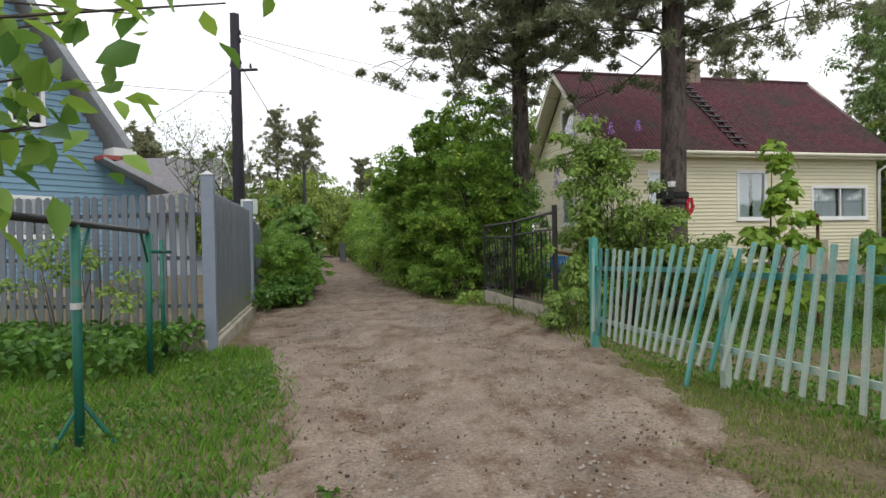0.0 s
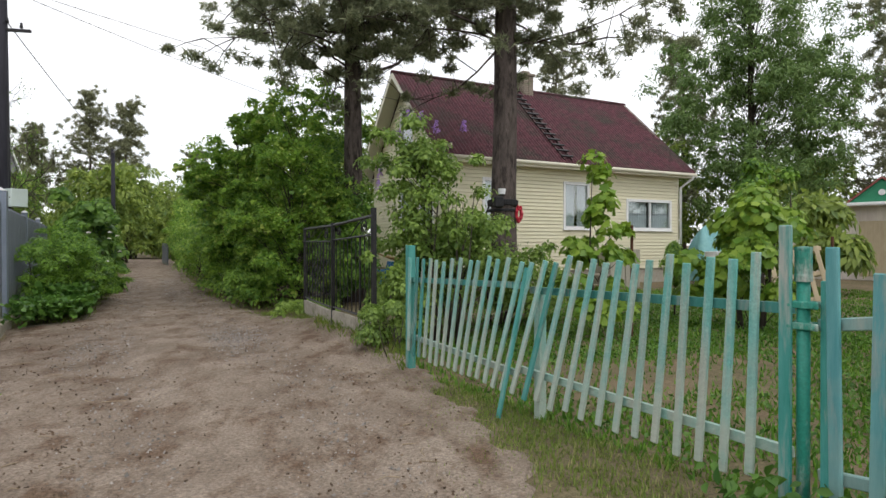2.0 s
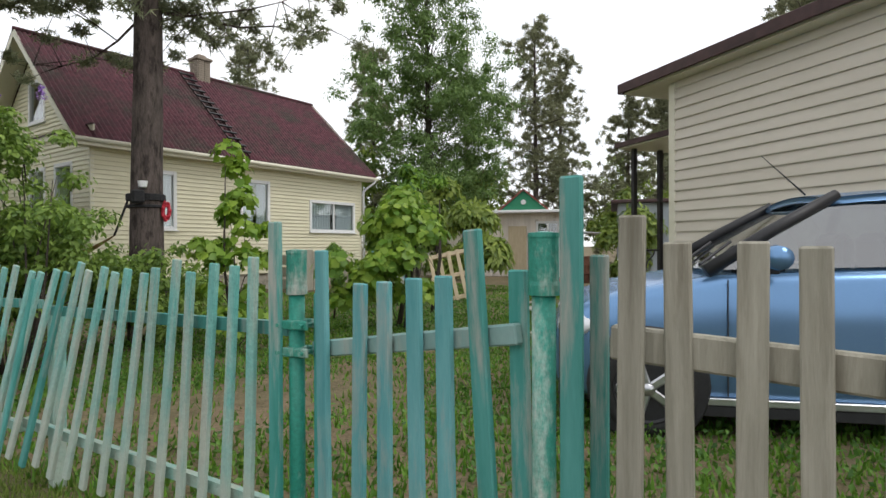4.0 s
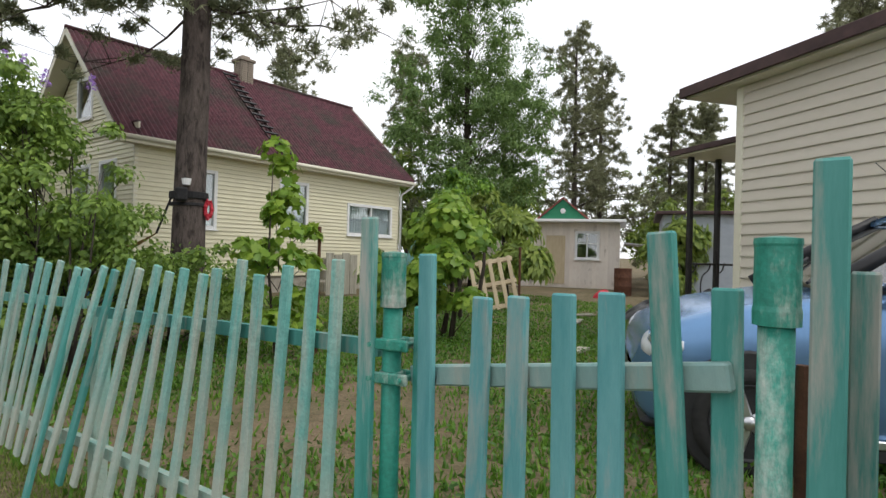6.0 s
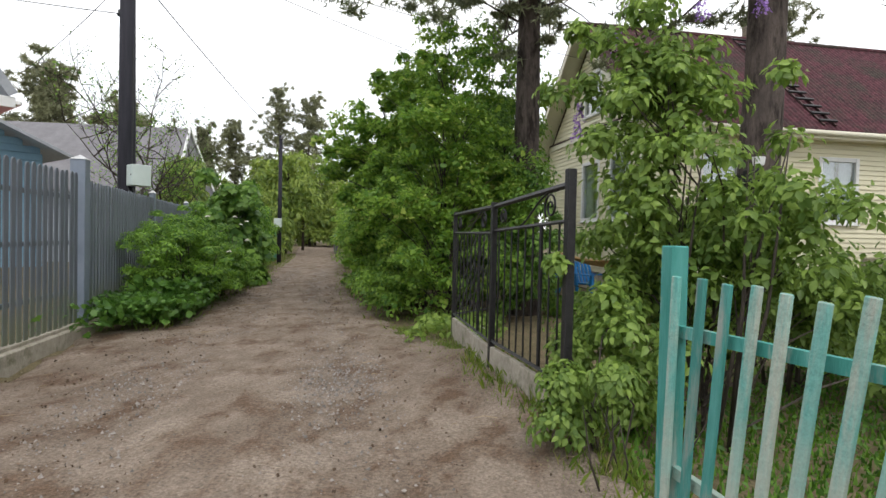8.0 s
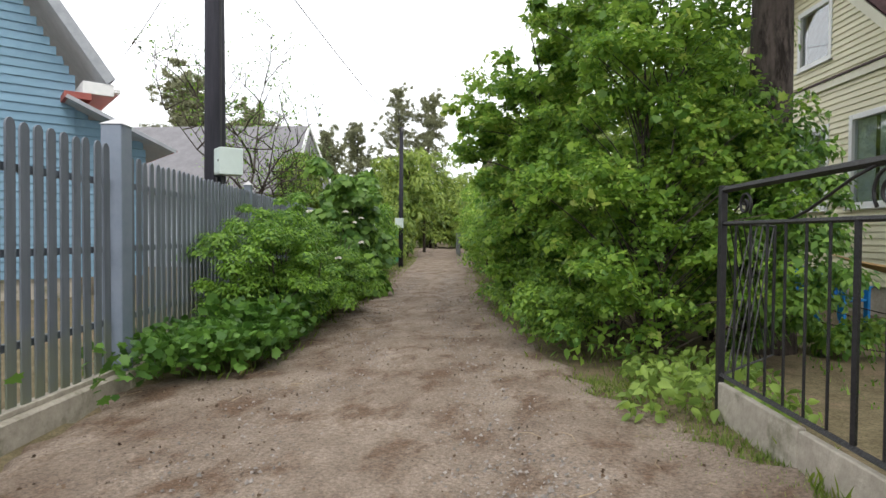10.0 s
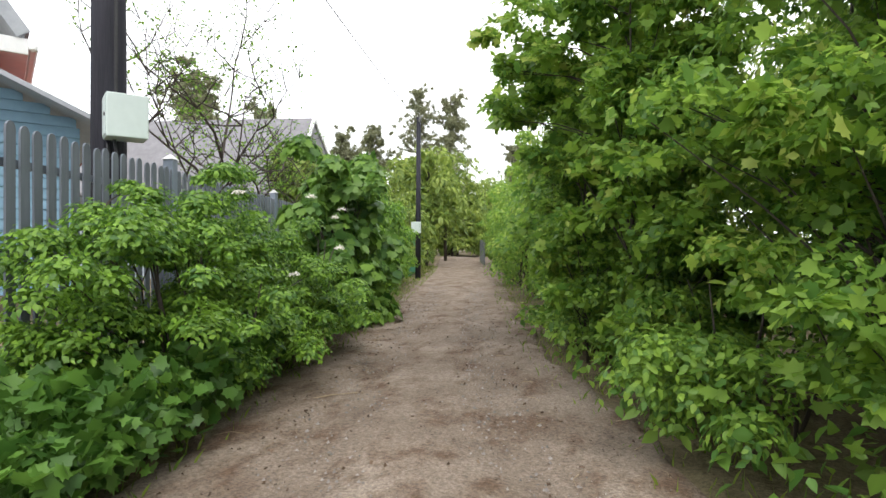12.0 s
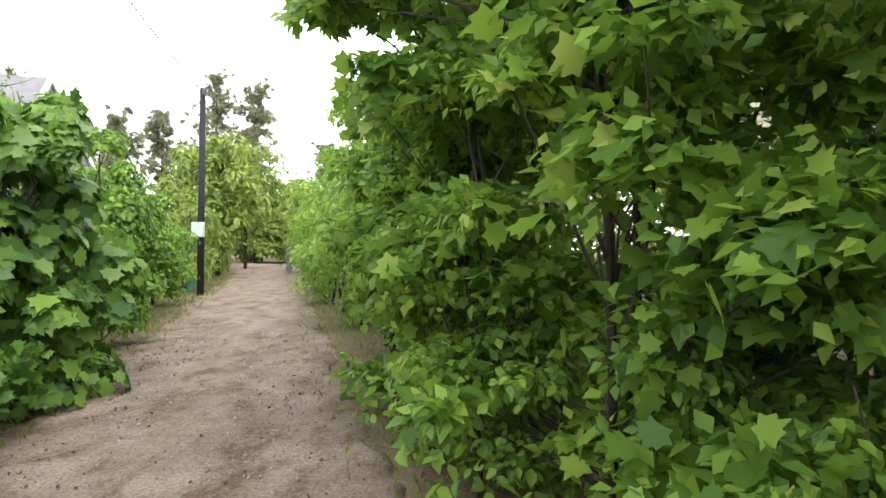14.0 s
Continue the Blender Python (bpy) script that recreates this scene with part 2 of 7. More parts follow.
M_BIRCHBARK = mat("birch_bark", (0.32, 0.31, 0.29), (0.55, 0.54, 0.51), 6, 0.8, 0.3, c3=(0.04, 0.04, 0.04), c3_scale=4, c3_at=0.6, grain=(1, 1, 3))
M_POLE = mat("tarred_pole_wood", (0.010, 0.010, 0.016), (0.028, 0.027, 0.038), 16, 0.8, 0.5, grain=(1, 1, 0.08))
M_BOX = mat("pale_green_steel", (0.52, 0.60, 0.57), (0.58, 0.66, 0.63), 5, 0.4, 0.04)
M_WIRE = mat("black_cable", (0.02, 0.02, 0.02), (0.03, 0.03, 0.03), 5, 0.6, 0)
M_LITTER = mat("dry_brown_litter", (0.06, 0.04, 0.028), (0.17, 0.115, 0.075), 15, 0.9, 0.3, island=0.5)
M_RUST = mat("rusted_iron", (0.07, 0.03, 0.02), (0.16, 0.07, 0.04), 15, 0.85, 0.4)
M_BRICK = mat("sooty_brick", (0.23, 0.19, 0.15), (0.36, 0.31, 0.25), 10, 0.9, 0.4, c3=(0.12, 0.1, 0.08), c3_scale=3, c3_at=0.55)
M_ZINC = mat("galvanised_sheet", (0.5, 0.5, 0.5), (0.65, 0.65, 0.65), 6, 0.4, 0.05, metal=0.6)
M_PALLET = mat("fresh_pallet_wood", (0.5, 0.4, 0.26), (0.62, 0.52, 0.36), 9, 0.8, 0.2, grain=(1, 1, 0.2), obj=0.1)
M_SHEDWALL = mat("pale_pink_boards", (0.70, 0.62, 0.55), (0.80, 0.74, 0.67), 4, 0.8, 0.2, c3=(0.4, 0.33, 0.27), c3_scale=2, c3_at=0.62, obj=0.06)
M_GREENPAINT = mat("green_gable_paint", (0.02, 0.2, 0.1), (0.04, 0.26, 0.14), 6, 0.6, 0.1)
M_REDROOF = mat("red_roof_sheet", (0.28, 0.07, 0.06), (0.36, 0.11, 0.09), 4, 0.7, 0.1)
M_GREYWALL = mat("grey_blue_render", (0.36, 0.40, 0.45), (0.44, 0.48, 0.53), 3, 0.8, 0.1)
M_CARBLUE = mat("metallic_light_blue_car_paint", (0.14, 0.27, 0.47), (0.15, 0.285, 0.49), 60, 0.22, 0.0, metal=0.55, spec=0.6)
M_BLACKPLASTIC = mat("black_plastic", (0.015, 0.015, 0.017), (0.025, 0.025, 0.027), 20, 0.5, 0.05)
M_RUBBER = mat("tyre_rubber", (0.012, 0.012, 0.012), (0.025, 0.025, 0.024), 20, 0.85, 0.1)
M_ALLOY = mat("silver_alloy", (0.5, 0.51, 0.53), (0.6, 0.61, 0.63), 10, 0.3, 0.0, metal=0.9)
M_LAMPGLASS = mat("clear_lamp_lens", (0.55, 0.57, 0.6), (0.75, 0.77, 0.8), 14, 0.12, 0.0, spec=0.8)
M_GLASS = glass_mat("window_glass", clear=0.82)
M_CARGLASS = glass_mat("tinted_car_glass", (0.30, 0.36, 0.36), 0.72)
M_BLUEPLASTIC = mat("bright_blue_plastic", (0.01, 0.16, 0.42), (0.015, 0.2, 0.5), 8, 0.4, 0.02)
M_TEALSHEET = mat("turquoise_tarpaulin", (0.16, 0.38, 0.40), (0.25, 0.5, 0.5), 6, 0.6, 0.3)
M_STRAPCLOTH = mat("black_webbing", (0.012, 0.012, 0.014), (0.03, 0.03, 0.03), 30, 0.9, 0.2)
M_REDCLOTH = mat("red_plastic", (0.45, 0.02, 0.04), (0.55, 0.04, 0.06), 10, 0.5, 0.05)
M_HAMMOCK = mat("striped_hammock_cloth", (0.20, 0.12, 0.05), (0.42, 0.28, 0.12), 6, 0.9, 0.2, grain=(1, 10, 1))
M_BLACKBAG = mat("black_film", (0.012, 0.012, 0.013), (0.03, 0.03, 0.03), 7, 0.3, 0.4)
M_TWIG = mat("dry_twig", (0.22, 0.16, 0.1), (0.34, 0.27, 0.18), 20, 0.9, 0.2, island=0.3)

L_MAPLE = leaf_mat("maple_leaf", (0.08, 0.185, 0.034), (0.30, 0.46, 0.066), 0.6, pale=(0.44, 0.53, 0.12))
# dark maple's own tone; inside the hedge it stands in for shade
L_DARKMAPLE = leaf_mat("dark_maple_and_hedge_shade_leaf", (0.05, 0.13, 0.028), (0.18, 0.33, 0.055), 0.45)
L_HAZEL = leaf_mat("hazel_leaf", (0.065, 0.16, 0.03), (0.24, 0.40, 0.06), 0.5)
L_LILAC = leaf_mat("lilac_leaf", (0.09, 0.17, 0.035), (0.25, 0.38, 0.08), 0.48)
L_SPIREA = leaf_mat("spirea_leaf", (0.045, 0.125, 0.02), (0.20, 0.37, 0.042), 0.42)
L_WEED = leaf_mat("weed_leaf", (0.032, 0.095, 0.016), (0.105, 0.23, 0.036), 0.4)
L_GRASS = leaf_mat("grass_blade", (0.07, 0.135, 0.014), (0.21, 0.27, 0.035), 0.4, 0.6, pale=(0.30, 0.28, 0.10))
L_LAWN = leaf_mat("lawn_blade", (0.045, 0.13, 0.014), (0.155, 0.31, 0.03), 0.4, 0.6, pale=(0.20, 0.31, 0.05))
L_DRYGRASS = leaf_mat("trodden_grass_blade", (0.09, 0.155, 0.025), (0.22, 0.28, 0.06), 0.4, 0.7, pale=(0.37, 0.34, 0.15))
L_YOUNG = leaf_mat("young_maple_leaf", (0.10, 0.22, 0.025), (0.25, 0.38, 0.05), 0.45)
L_BIRCH = leaf_mat("birch_leaf", (0.07, 0.14, 0.035), (0.16, 0.26, 0.075), 0.45)
L_FAR = leaf_mat("far_leaf", (0.085, 0.155, 0.03), (0.25, 0.34, 0.065), 0.45)
L_NEEDLE = leaf_mat("pine_needle", (0.11, 0.145, 0.08), (0.27, 0.31, 0.18), 0.42, 0.5)
L_FARNEEDLE = leaf_mat("far_pine_needle", (0.12, 0.14, 0.085), (0.26, 0.29, 0.165), 0.35, 0.6)
L_FLOWER = leaf_mat("lilac_blossom", (0.22, 0.12, 0.45), (0.42, 0.28, 0.62), 0.3, 0.7)
L_WHITEFLOWER = leaf_mat("white_blossom", (0.6, 0.62, 0.55), (0.8, 0.8, 0.75), 0.3, 0.7)


# ---- mesh tools ----
class Shape:
    """Collects vertices and faces for one part."""

    def __init__(self):
        self.v, self.f = [], []

    def add(self, verts, faces):
        k = len(self.v)
        self.v += [tuple(p) for p in verts]
        self.f += [tuple(i + k for i in q) for q in faces]
        return self

    def box(self, lo, hi, m=None, c=0.0):
        """A box between two corners, its edges cut by c."""
        (x0, y0, z0), (x1, y1, z1) = lo, hi
        if not c:
            vs = [(x, y, z) for z in (z0, z1) for y in (y0, y1) for x in (x0, x1)]
            fs = [(0, 2, 3, 1), (4, 5, 7, 6), (0, 1, 5, 4), (2, 6, 7, 3), (0, 4, 6, 2), (1, 3, 7, 5)]
        else:
            vs, fs, ids = [], [], {}
            for sx in (0, 1):
                for sy in (0, 1):
                    for sz in (0, 1):
                        for ax in range(3):
                            p = [(x0, x1)[sx], (y0, y1)[sy], (z0, z1)[sz]]
                            for o in range(3):
                                if o != ax:
                                    p[o] += c if not (sx, sy, sz)[o] else -c
                            ids[sx, sy, sz, ax] = len(vs)
                            vs.append(tuple(p))
            for ax in range(3):
                a, b = [o for o in range(3) if o != ax]
                for s in (0, 1):
                    q = []
                    for ua, ub in ((0, 0), (1, 0), (1, 1), (0, 1)):
                        k = [0, 0, 0]
                        k[ax], k[a], k[b] = s, ua, ub
                        q.append(ids[(*k, ax)])
                    fs.append(tuple(q) if (s == 1) != (ax == 1) else tuple(reversed(q)))
                for ua in (0, 1):
                    for ub in (0, 1):
                        k0, k1 = [0, 0, 0], [0, 0, 0]
                        k0[ax], k0[a], k0[b] = 0, ua, ub
                        k1[ax], k1[a], k1[b] = 1, ua, ub
                        q = (ids[(*k0, a)], ids[(*k1, a)], ids[(*k1, b)], ids[(*k0, b)])
                        fs.append(q if (ua == ub) == (ax != 1) else tuple(reversed(q)))
            for sx in (0, 1):
                for sy in (0, 1):
                    for sz in (0, 1):
                        q = tuple(ids[sx, sy, sz, ax] for ax in range(3))
                        fs.append(q if (sx + sy + sz) % 2 else tuple(reversed(q)))
        if m is not None:
            vs = [m @ Vector(p) for p in vs]
        return self.add(vs, fs)

    def tube(self, pts, rs, n=8, cap=True, wob=0.0, rng=None):
        """A round bar along points, with a radius at each."""
        pts = [Vector(p) for p in pts]
        if not isinstance(rs, (list, tuple)):
            rs = [rs] * len(pts)
        k = len(self.v)
        side = None
        for i, p in enumerate(pts):
            d = (pts[min(i + 1, len(pts) - 1)] - pts[max(i - 1, 0)]).normalized()
            if side is None:
                side = d.cross(Vector((0.31, 0.95, 0.1))).normalized()
            side = (side - d * side.dot(d)).normalized()
            up = d.cross(side)
            for j in range(n):
                a = 2 * math.pi * j / n
                r = rs[i] * (1 + (rng.uniform(-wob, wob) if wob and rng else 0))
                self.v.append(tuple(p + (side * math.cos(a) + up * math.sin(a)) * r))
        for i in range(len(pts) - 1):
            for j in range(n):
                a, b = k + i * n + j, k + i * n + (j + 1) % n
                self.f.append((a, b, b + n, a + n))
        if cap:
            self.f.append(tuple(k + j for j in reversed(range(n))))
            self.f.append(tuple(k + (len(pts) - 1) * n + j for j in range(n)))
        return self

    def lathe(self, prof, n=16, m=None):
        """Turns (radius, height) pairs about z."""
        k = len(self.v)
        for r, z in prof:
            for j in range(n):
                a = 2 * math.pi * j / n
                p = Vector((r * math.cos(a), r * math.sin(a), z))
                self.v.append(tuple(m @ p if m is not None else p))
        for i in range(len(prof) - 1):
            for j in range(n):
                a, b = k + i * n + j, k + i * n + (j + 1) % n
                self.f.append((a, b, b + n, a + n))
        self.f.append(tuple(k + j for j in reversed(range(n))))
        self.f.append(tuple(k + (len(prof) - 1) * n + j for j in range(n)))
        return self

    def mesh(self, name, material, smooth=False):
        me = bpy.data.meshes.new(name)
        me.from_pydata(self.v, [], self.f)
        me.materials.append(material)
        if smooth:
            me.shade_smooth()
        me.update()
        return me


def part(name, shape, material, parent=None, label="", smooth=False, m=None):
    """One mesh object under a thing or a part."""
    ob = new(name, shape if isinstance(shape, bpy.types.Mesh) else shape.mesh(name, material, smooth))
    if m is not None:
        ob.matrix_basis = m
    if parent is not None:
        ob.parent = parent
    if label:
        tagged(ob, label)
    return ob


def thing(name, label, category, group="", kind="", m=None):
    """The Empty at a thing's base."""
    ob = new(name)
    ob.empty_display_size = 0.2
    if m is not None:
        ob.matrix_basis = m
    return tagged(ob, label, category, group, kind)


def numpy_mesh(name, verts, tris, material, smooth=False):
    me = bpy.data.meshes.new(name)
    nv, nt = len(verts), len(tris)
    me.vertices.add(nv)
    me.vertices.foreach_set("co", np.ascontiguousarray(verts, dtype=np.float32).ravel())
    me.loops.add(nt * 3)
    me.loops.foreach_set("vertex_index", np.ascontiguousarray(tris, dtype=np.int32).ravel())
    me.polygons.add(nt)
    me.polygons.foreach_set("loop_start", np.arange(0, nt * 3, 3, dtype=np.int32))
    me.update(calc_edges=True)
    me.materials.append(material)
    if smooth:
        me.shade_smooth()
    return me


def leaf_template(kind):
    """Outline of one leaf, its stalk at the origin, its tip along y."""
    if kind == "maple":
        half = [(0.12, -0.05), (0.42, -0.12), (0.38, 0.10), (0.66, 0.30), (0.44, 0.44), (0.36, 0.70), (0.17, 0.64), (0.0, 0.98)]
        right = [(x, y, 0.10 * abs(x) - 0.12 * y * y) for x, y in half]
        left = [(-x, y, z) for x, y, z in reversed(right[:-1])]
        ring = right + left
        v = [(0, 0.3, -0.03)] + ring
        f = [(0, i + 1, (i + 1) % len(ring) + 1) for i in range(len(ring))]
    elif kind == "oval":
        v = [(0, 0, 0), (0.28, 0.3, 0.07), (0.24, 0.62, 0.04), (0, 1, -0.12), (-0.24, 0.62, 0.04), (-0.28, 0.3, 0.07)]
        f = [(0, 1, 2), (0, 2, 3), (0, 3, 4), (0, 4, 5)]
    elif kind == "leaf":
        v = [(0, 0, 0), (0.3, 0.42, 0.07), (0, 1, -0.1), (-0.3, 0.42, 0.07)]
        f = [(0, 1, 2), (0, 2, 3)]
    elif kind == "slim":
        v = [(0, 0, 0), (0.2, 0.45, 0.05), (0, 1, -0.1), (-0.2, 0.45, 0.05)]
        f = [(0, 1, 2), (0, 2, 3)]
    elif kind == "rag":
        v = [(0, 0, 0), (0.45, 0.2, 0.1), (0.2, 0.5, 0.0), (0.5, 0.8, 0.05), (0, 1, -0.1), (-0.45, 0.75, 0.1), (-0.2, 0.45, 0), (-0.5, 0.2, 0.05)]
        f = [(0, 1, 2), (2, 3, 4), (0, 2, 6), (2, 4, 6), (6, 4, 5), (0, 6, 7)]
    else:
        rng = np.random.RandomState(5)
        v, f = [], []
        for _ in range(5):
            d = rng.normal(size=3)
            d[1] = abs(d[1]) + 0.2
            d /= np.linalg.norm(d)
            s = np.cross(d, rng.normal(size=3))
            s *= 0.11 / np.linalg.norm(s)
            k = len(v)
            v += [tuple(-s), tuple(s), tuple(d)]
            f.append((k, k + 1, k + 2))
    return np.array(v, float), np.array(f, int)


def leaves(name, pos, out, size, kind, material, seed=0, up=0.7, loose=0.6, droop=0.5, var=0.35):
    """A mesh of leaves at pos, that face outwards and up."""
    rng = np.random.RandomState(seed)
    tv, tf = leaf_template(kind)
    n = len(pos)
    nor = out * 0.6 + np.array([0, 0, up]) + rng.normal(size=(n, 3)) * loose
    nor /= np.linalg.norm(nor, axis=1, keepdims=True) + 1e-9
    tip = out * 0.8 + np.array([0, 0, -droop]) + rng.normal(size=(n, 3)) * 0.7
    tip -= nor * np.sum(tip * nor, axis=1, keepdims=True)
    tip /= np.linalg.norm(tip, axis=1, keepdims=True) + 1e-9
    side = np.cross(tip, nor)
    sz = size * (1 + var * rng.uniform(-1, 1, size=(n, 1, 1)))
    v = side[:, None, :] * tv[None, :, 0:1] + tip[:, None, :] * tv[None, :, 1:2] + nor[:, None, :] * tv[None, :, 2:3]
    v = pos[:, None, :] + v * sz
    f = tf[None] + (np.arange(n) * len(tv))[:, None, None]
    return numpy_mesh(name, v.reshape(-1, 3), f.reshape(-1, 3), material)


def clumps(centres, radii, per, seed, shell=0.55, flat=0.8):
    """Leaf places about clump centres, denser towards each clump's outside."""
    rng = np.random.RandomState(seed)
    c, r = np.repeat(centres, per, axis=0), np.repeat(radii, per)
    d = rng.normal(size=(len(c), 3))
    d /= np.linalg.norm(d, axis=1, keepdims=True)
    d[:, 2] = np.where(d[:, 2] < -0.3, -d[:, 2], d[:, 2])
    rad = r * (shell + (1 - shell) * rng.uniform(size=len(c)))
    p = c + d * rad[:, None] * np.array([1, 1, flat])
    return p, d


def hill(x, y):
    """The lie of the land."""
    z = 0.02 * np.sin(x * 0.9 + 1.3) * np.cos(y * 0.7) + 0.012 * np.sin(x * 2.3 + y * 1.9)
    kerb = np.interp(y, [7.1, 8.5, 9.95, 11.63, 13], [2.1, 1.85, 1.28, 0.82, 0.3])
    return z + 0.14 * np.exp(-((x - kerb) / 0.35) ** 2) * np.clip((y - 7.0) / 1.5, 0, 1) * np.clip((13.0 - y) / 1.0, 0, 1)


ROAD_Y = [-10, 2, 3.5, 5, 7, 8.5, 9.6, 11, 12, 13.7, 15.6, 18.7, 20, 23, 34, 40, 55, 62]
ROAD_L = [-0.3, -0.3, -0.5, -0.95, -1.9, -2.75, -3.2, -3.6, -3.2, -3.6, -4.2, -4.95, -5.4, -6.25, -9.7, -11.7, -16.5, -19]
ROAD_R = [2.5, 2.25, 2.2, 2.35, 2.2, 1.75, 1.35, 0.75, 0.35, -0.6, -1.45, -2.5, -2.85, -3.75, -6.6, -8.1, -12.5, -14.5]


def road_l(y):
    return np.interp(y, ROAD_Y, ROAD_L)


def road_r(y):
    return np.interp(y, ROAD_Y, ROAD_R)


def on_road(x, y, grow=0.0):
    return (x > road_l(y) - grow) & (x < road_r(y) + grow)


# ---- ground and road ----
def build_ground():
    def axis(lo, hi, step):
        fine = np.arange(lo, hi + step / 2, step)
        far = np.array([2, 6, 14, 30, 70, 160, 400, 900.0])
        return np.concatenate([(lo - far)[::-1], fine, hi + far])

    xs, ys = axis(-14, 18, 0.28), axis(-8, 34, 0.28)
    gx, gy = np.meshgrid(xs, ys)
    gz = hill(gx, gy) - np.where(on_road(gx, gy, -0.12), 0.10, 0.0)
    v = np.stack([gx.ravel(), gy.ravel(), gz.ravel()], 1)
    w = len(xs)
    i, j = np.meshgrid(np.arange(len(ys) - 1), np.arange(w - 1), indexing="ij")
    a = (i * w + j).ravel()
    tris = np.concatenate([np.stack([a, a + 1, a + w + 1], 1), np.stack([a, a + w + 1, a + w], 1)])
    return tagged(new("ground", numpy_mesh("ground", v, tris, M_GROUND, True)), "patchy turf and bare soil around the lane", "ground", kind="structure")


def build_road():
    ys = np.concatenate([np.arange(-10, 30, 0.09), np.arange(30, 62.5, 0.5)])
    k = np.linspace(0, 1, 56)
    gy, gk = np.meshgrid(ys, k, indexing="ij")
    wob = 0.06 * np.sin(gy * 2.1) + 0.05 * np.sin(gy * 5.3 + 1) + 0.04 * np.sin(gy * 13) + 0.03 * np.sin(gy * 31)
    l, r = road_l(gy) - 0.12 + wob, road_r(gy) + 0.12 + 0.06 * np.sin(gy * 1.7 + 2) + 0.05 * np.sin(gy * 4.9) + 0.04 * np.sin(gy * 12) + 0.03 * np.sin(gy * 29)
    edge = np.cumsum(np.random.RandomState(6).normal(size=len(ys)) * 0.05)
    edge -= np.convolve(edge, np.ones(41) / 41, "same")
    r, l = r + edge[:, None] * 0.8, l + np.roll(edge, 90)[:, None] * 0.7
    gx = l + (r - l) * gk
    gz = hill(gx, gy) + 0.025 - 0.03 * np.exp(-((gk - 0.3) / 0.08) ** 2) - 0.03 * np.exp(-((gk - 0.68) / 0.08) ** 2)
    gz += 0.004 * np.sin(gx * 5 + 2 * np.sin(gy * 1.9)) * np.sin(gy * 3 - gx * 2) + np.random.RandomState(2).normal(size=gx.shape) * 0.0016
    gz -= 0.12 * np.clip(1 - np.minimum(gk, 1 - gk) / 0.03, 0, 1)
    v = np.stack([gx.ravel(), gy.ravel(), gz.ravel()], 1)
    w = len(k)
    i, j = np.meshgrid(np.arange(len(ys) - 1), np.arange(w - 1), indexing="ij")
    a = (i * w + j).ravel()
    tris = np.concatenate([np.stack([a, a + 1, a + w + 1], 1), np.stack([a, a + w + 1, a + w], 1)])
    return tagged(new("road", numpy_mesh("road", v, tris, M_ROAD, True)), "rutted brown dirt lane with scattered gravel", "road", kind="structure")


def build_gravel():
    """Loose stones, mostly small, with two thicker patches."""
    rng = np.random.RandomState(3)
    n = 18000
    y = rng.uniform(1.0, 26, n)
    x = road_l(y) + (road_r(y) - road_l(y)) * rng.uniform(0.03, 0.97, n)
    for cx, cy, sx, sy, m in ((-0.1, 9.6, 0.4, 0.7, 2600), (0.85, 3.4, 0.09, 0.5, 700), (-1.8, 8.8, 0.5, 0.8, 1200)):
        x, y = np.concatenate([x, rng.normal(cx, sx, m)]), np.concatenate([y, rng.normal(cy, sy, m)])
    ok = on_road(x, y, 0.1)
    x, y = x[ok], y[ok]
    n = len(x)
    s = 0.004 + 0.014 * rng.uniform(size=n) ** 3
    ico = np.array([(1, 0, -0.3), (0, 1, -0.35), (-1, 0, -0.3), (0, -1, -0.35), (0.1, 0.1, 0.8)])
    fac = np.array([(0, 1, 4), (1, 2, 4), (2, 3, 4), (3, 0, 4)])
    v = ico[None] * s[:, None, None] * rng.uniform(0.6, 1.3, (n, 5, 1)) * rng.uniform(0.6, 1.2, (n, 1, 3))
    v += np.stack([x, y, hill(x, y) + 0.014 + s * 0.2], 1)[:, None, :]
    f = fac[None] + (np.arange(n) * 5)[:, None, None]
    tagged(new("gravel", numpy_mesh("gravel", v.reshape(-1, 3), f.reshape(-1, 3), M_STONE)), "loose grey pebbles scattered over the dirt lane", "gravel", kind="stuff")


def grass(name, label, x, y, h, seed, material=None, wide=0.006, short=False):
    rng = np.random.RandomState(seed)
    n = len(x)
    hh = h * rng.uniform(0.4, 1.25, n)
    a, lean = rng.uniform(0, 2 * math.pi, n), rng.uniform(0.1, 0.8, n) * hh
    d = np.stack([np.cos(a), np.sin(a), 0 * a], 1)
    s = np.stack([-np.sin(a), np.cos(a), 0 * a], 1) * wide
    b = np.stack([x, y, hill(x, y) - 0.01], 1)
    z = np.array([0, 0, 1.0])
    mid, tip = b + d * (lean * 0.35)[:, None] + z * (hh * 0.6)[:, None], b + d * lean[:, None] + z * hh[:, None]
    if short:
        v = np.stack([b - s, b + s, tip], 1)
        f = np.array([(0, 1, 2)])[None] + (np.arange(n) * 3)[:, None, None]
    else:
        v = np.stack([b - s, b + s, mid, tip], 1)
        f = np.array([(0, 1, 2), (0, 2, 3)])[None] + (np.arange(n) * 4)[:, None, None]
    tagged(new(name, numpy_mesh(name, v.reshape(-1, 3), f.reshape(-1, 3), material or L_GRASS)), label, "grass", kind="stuff")


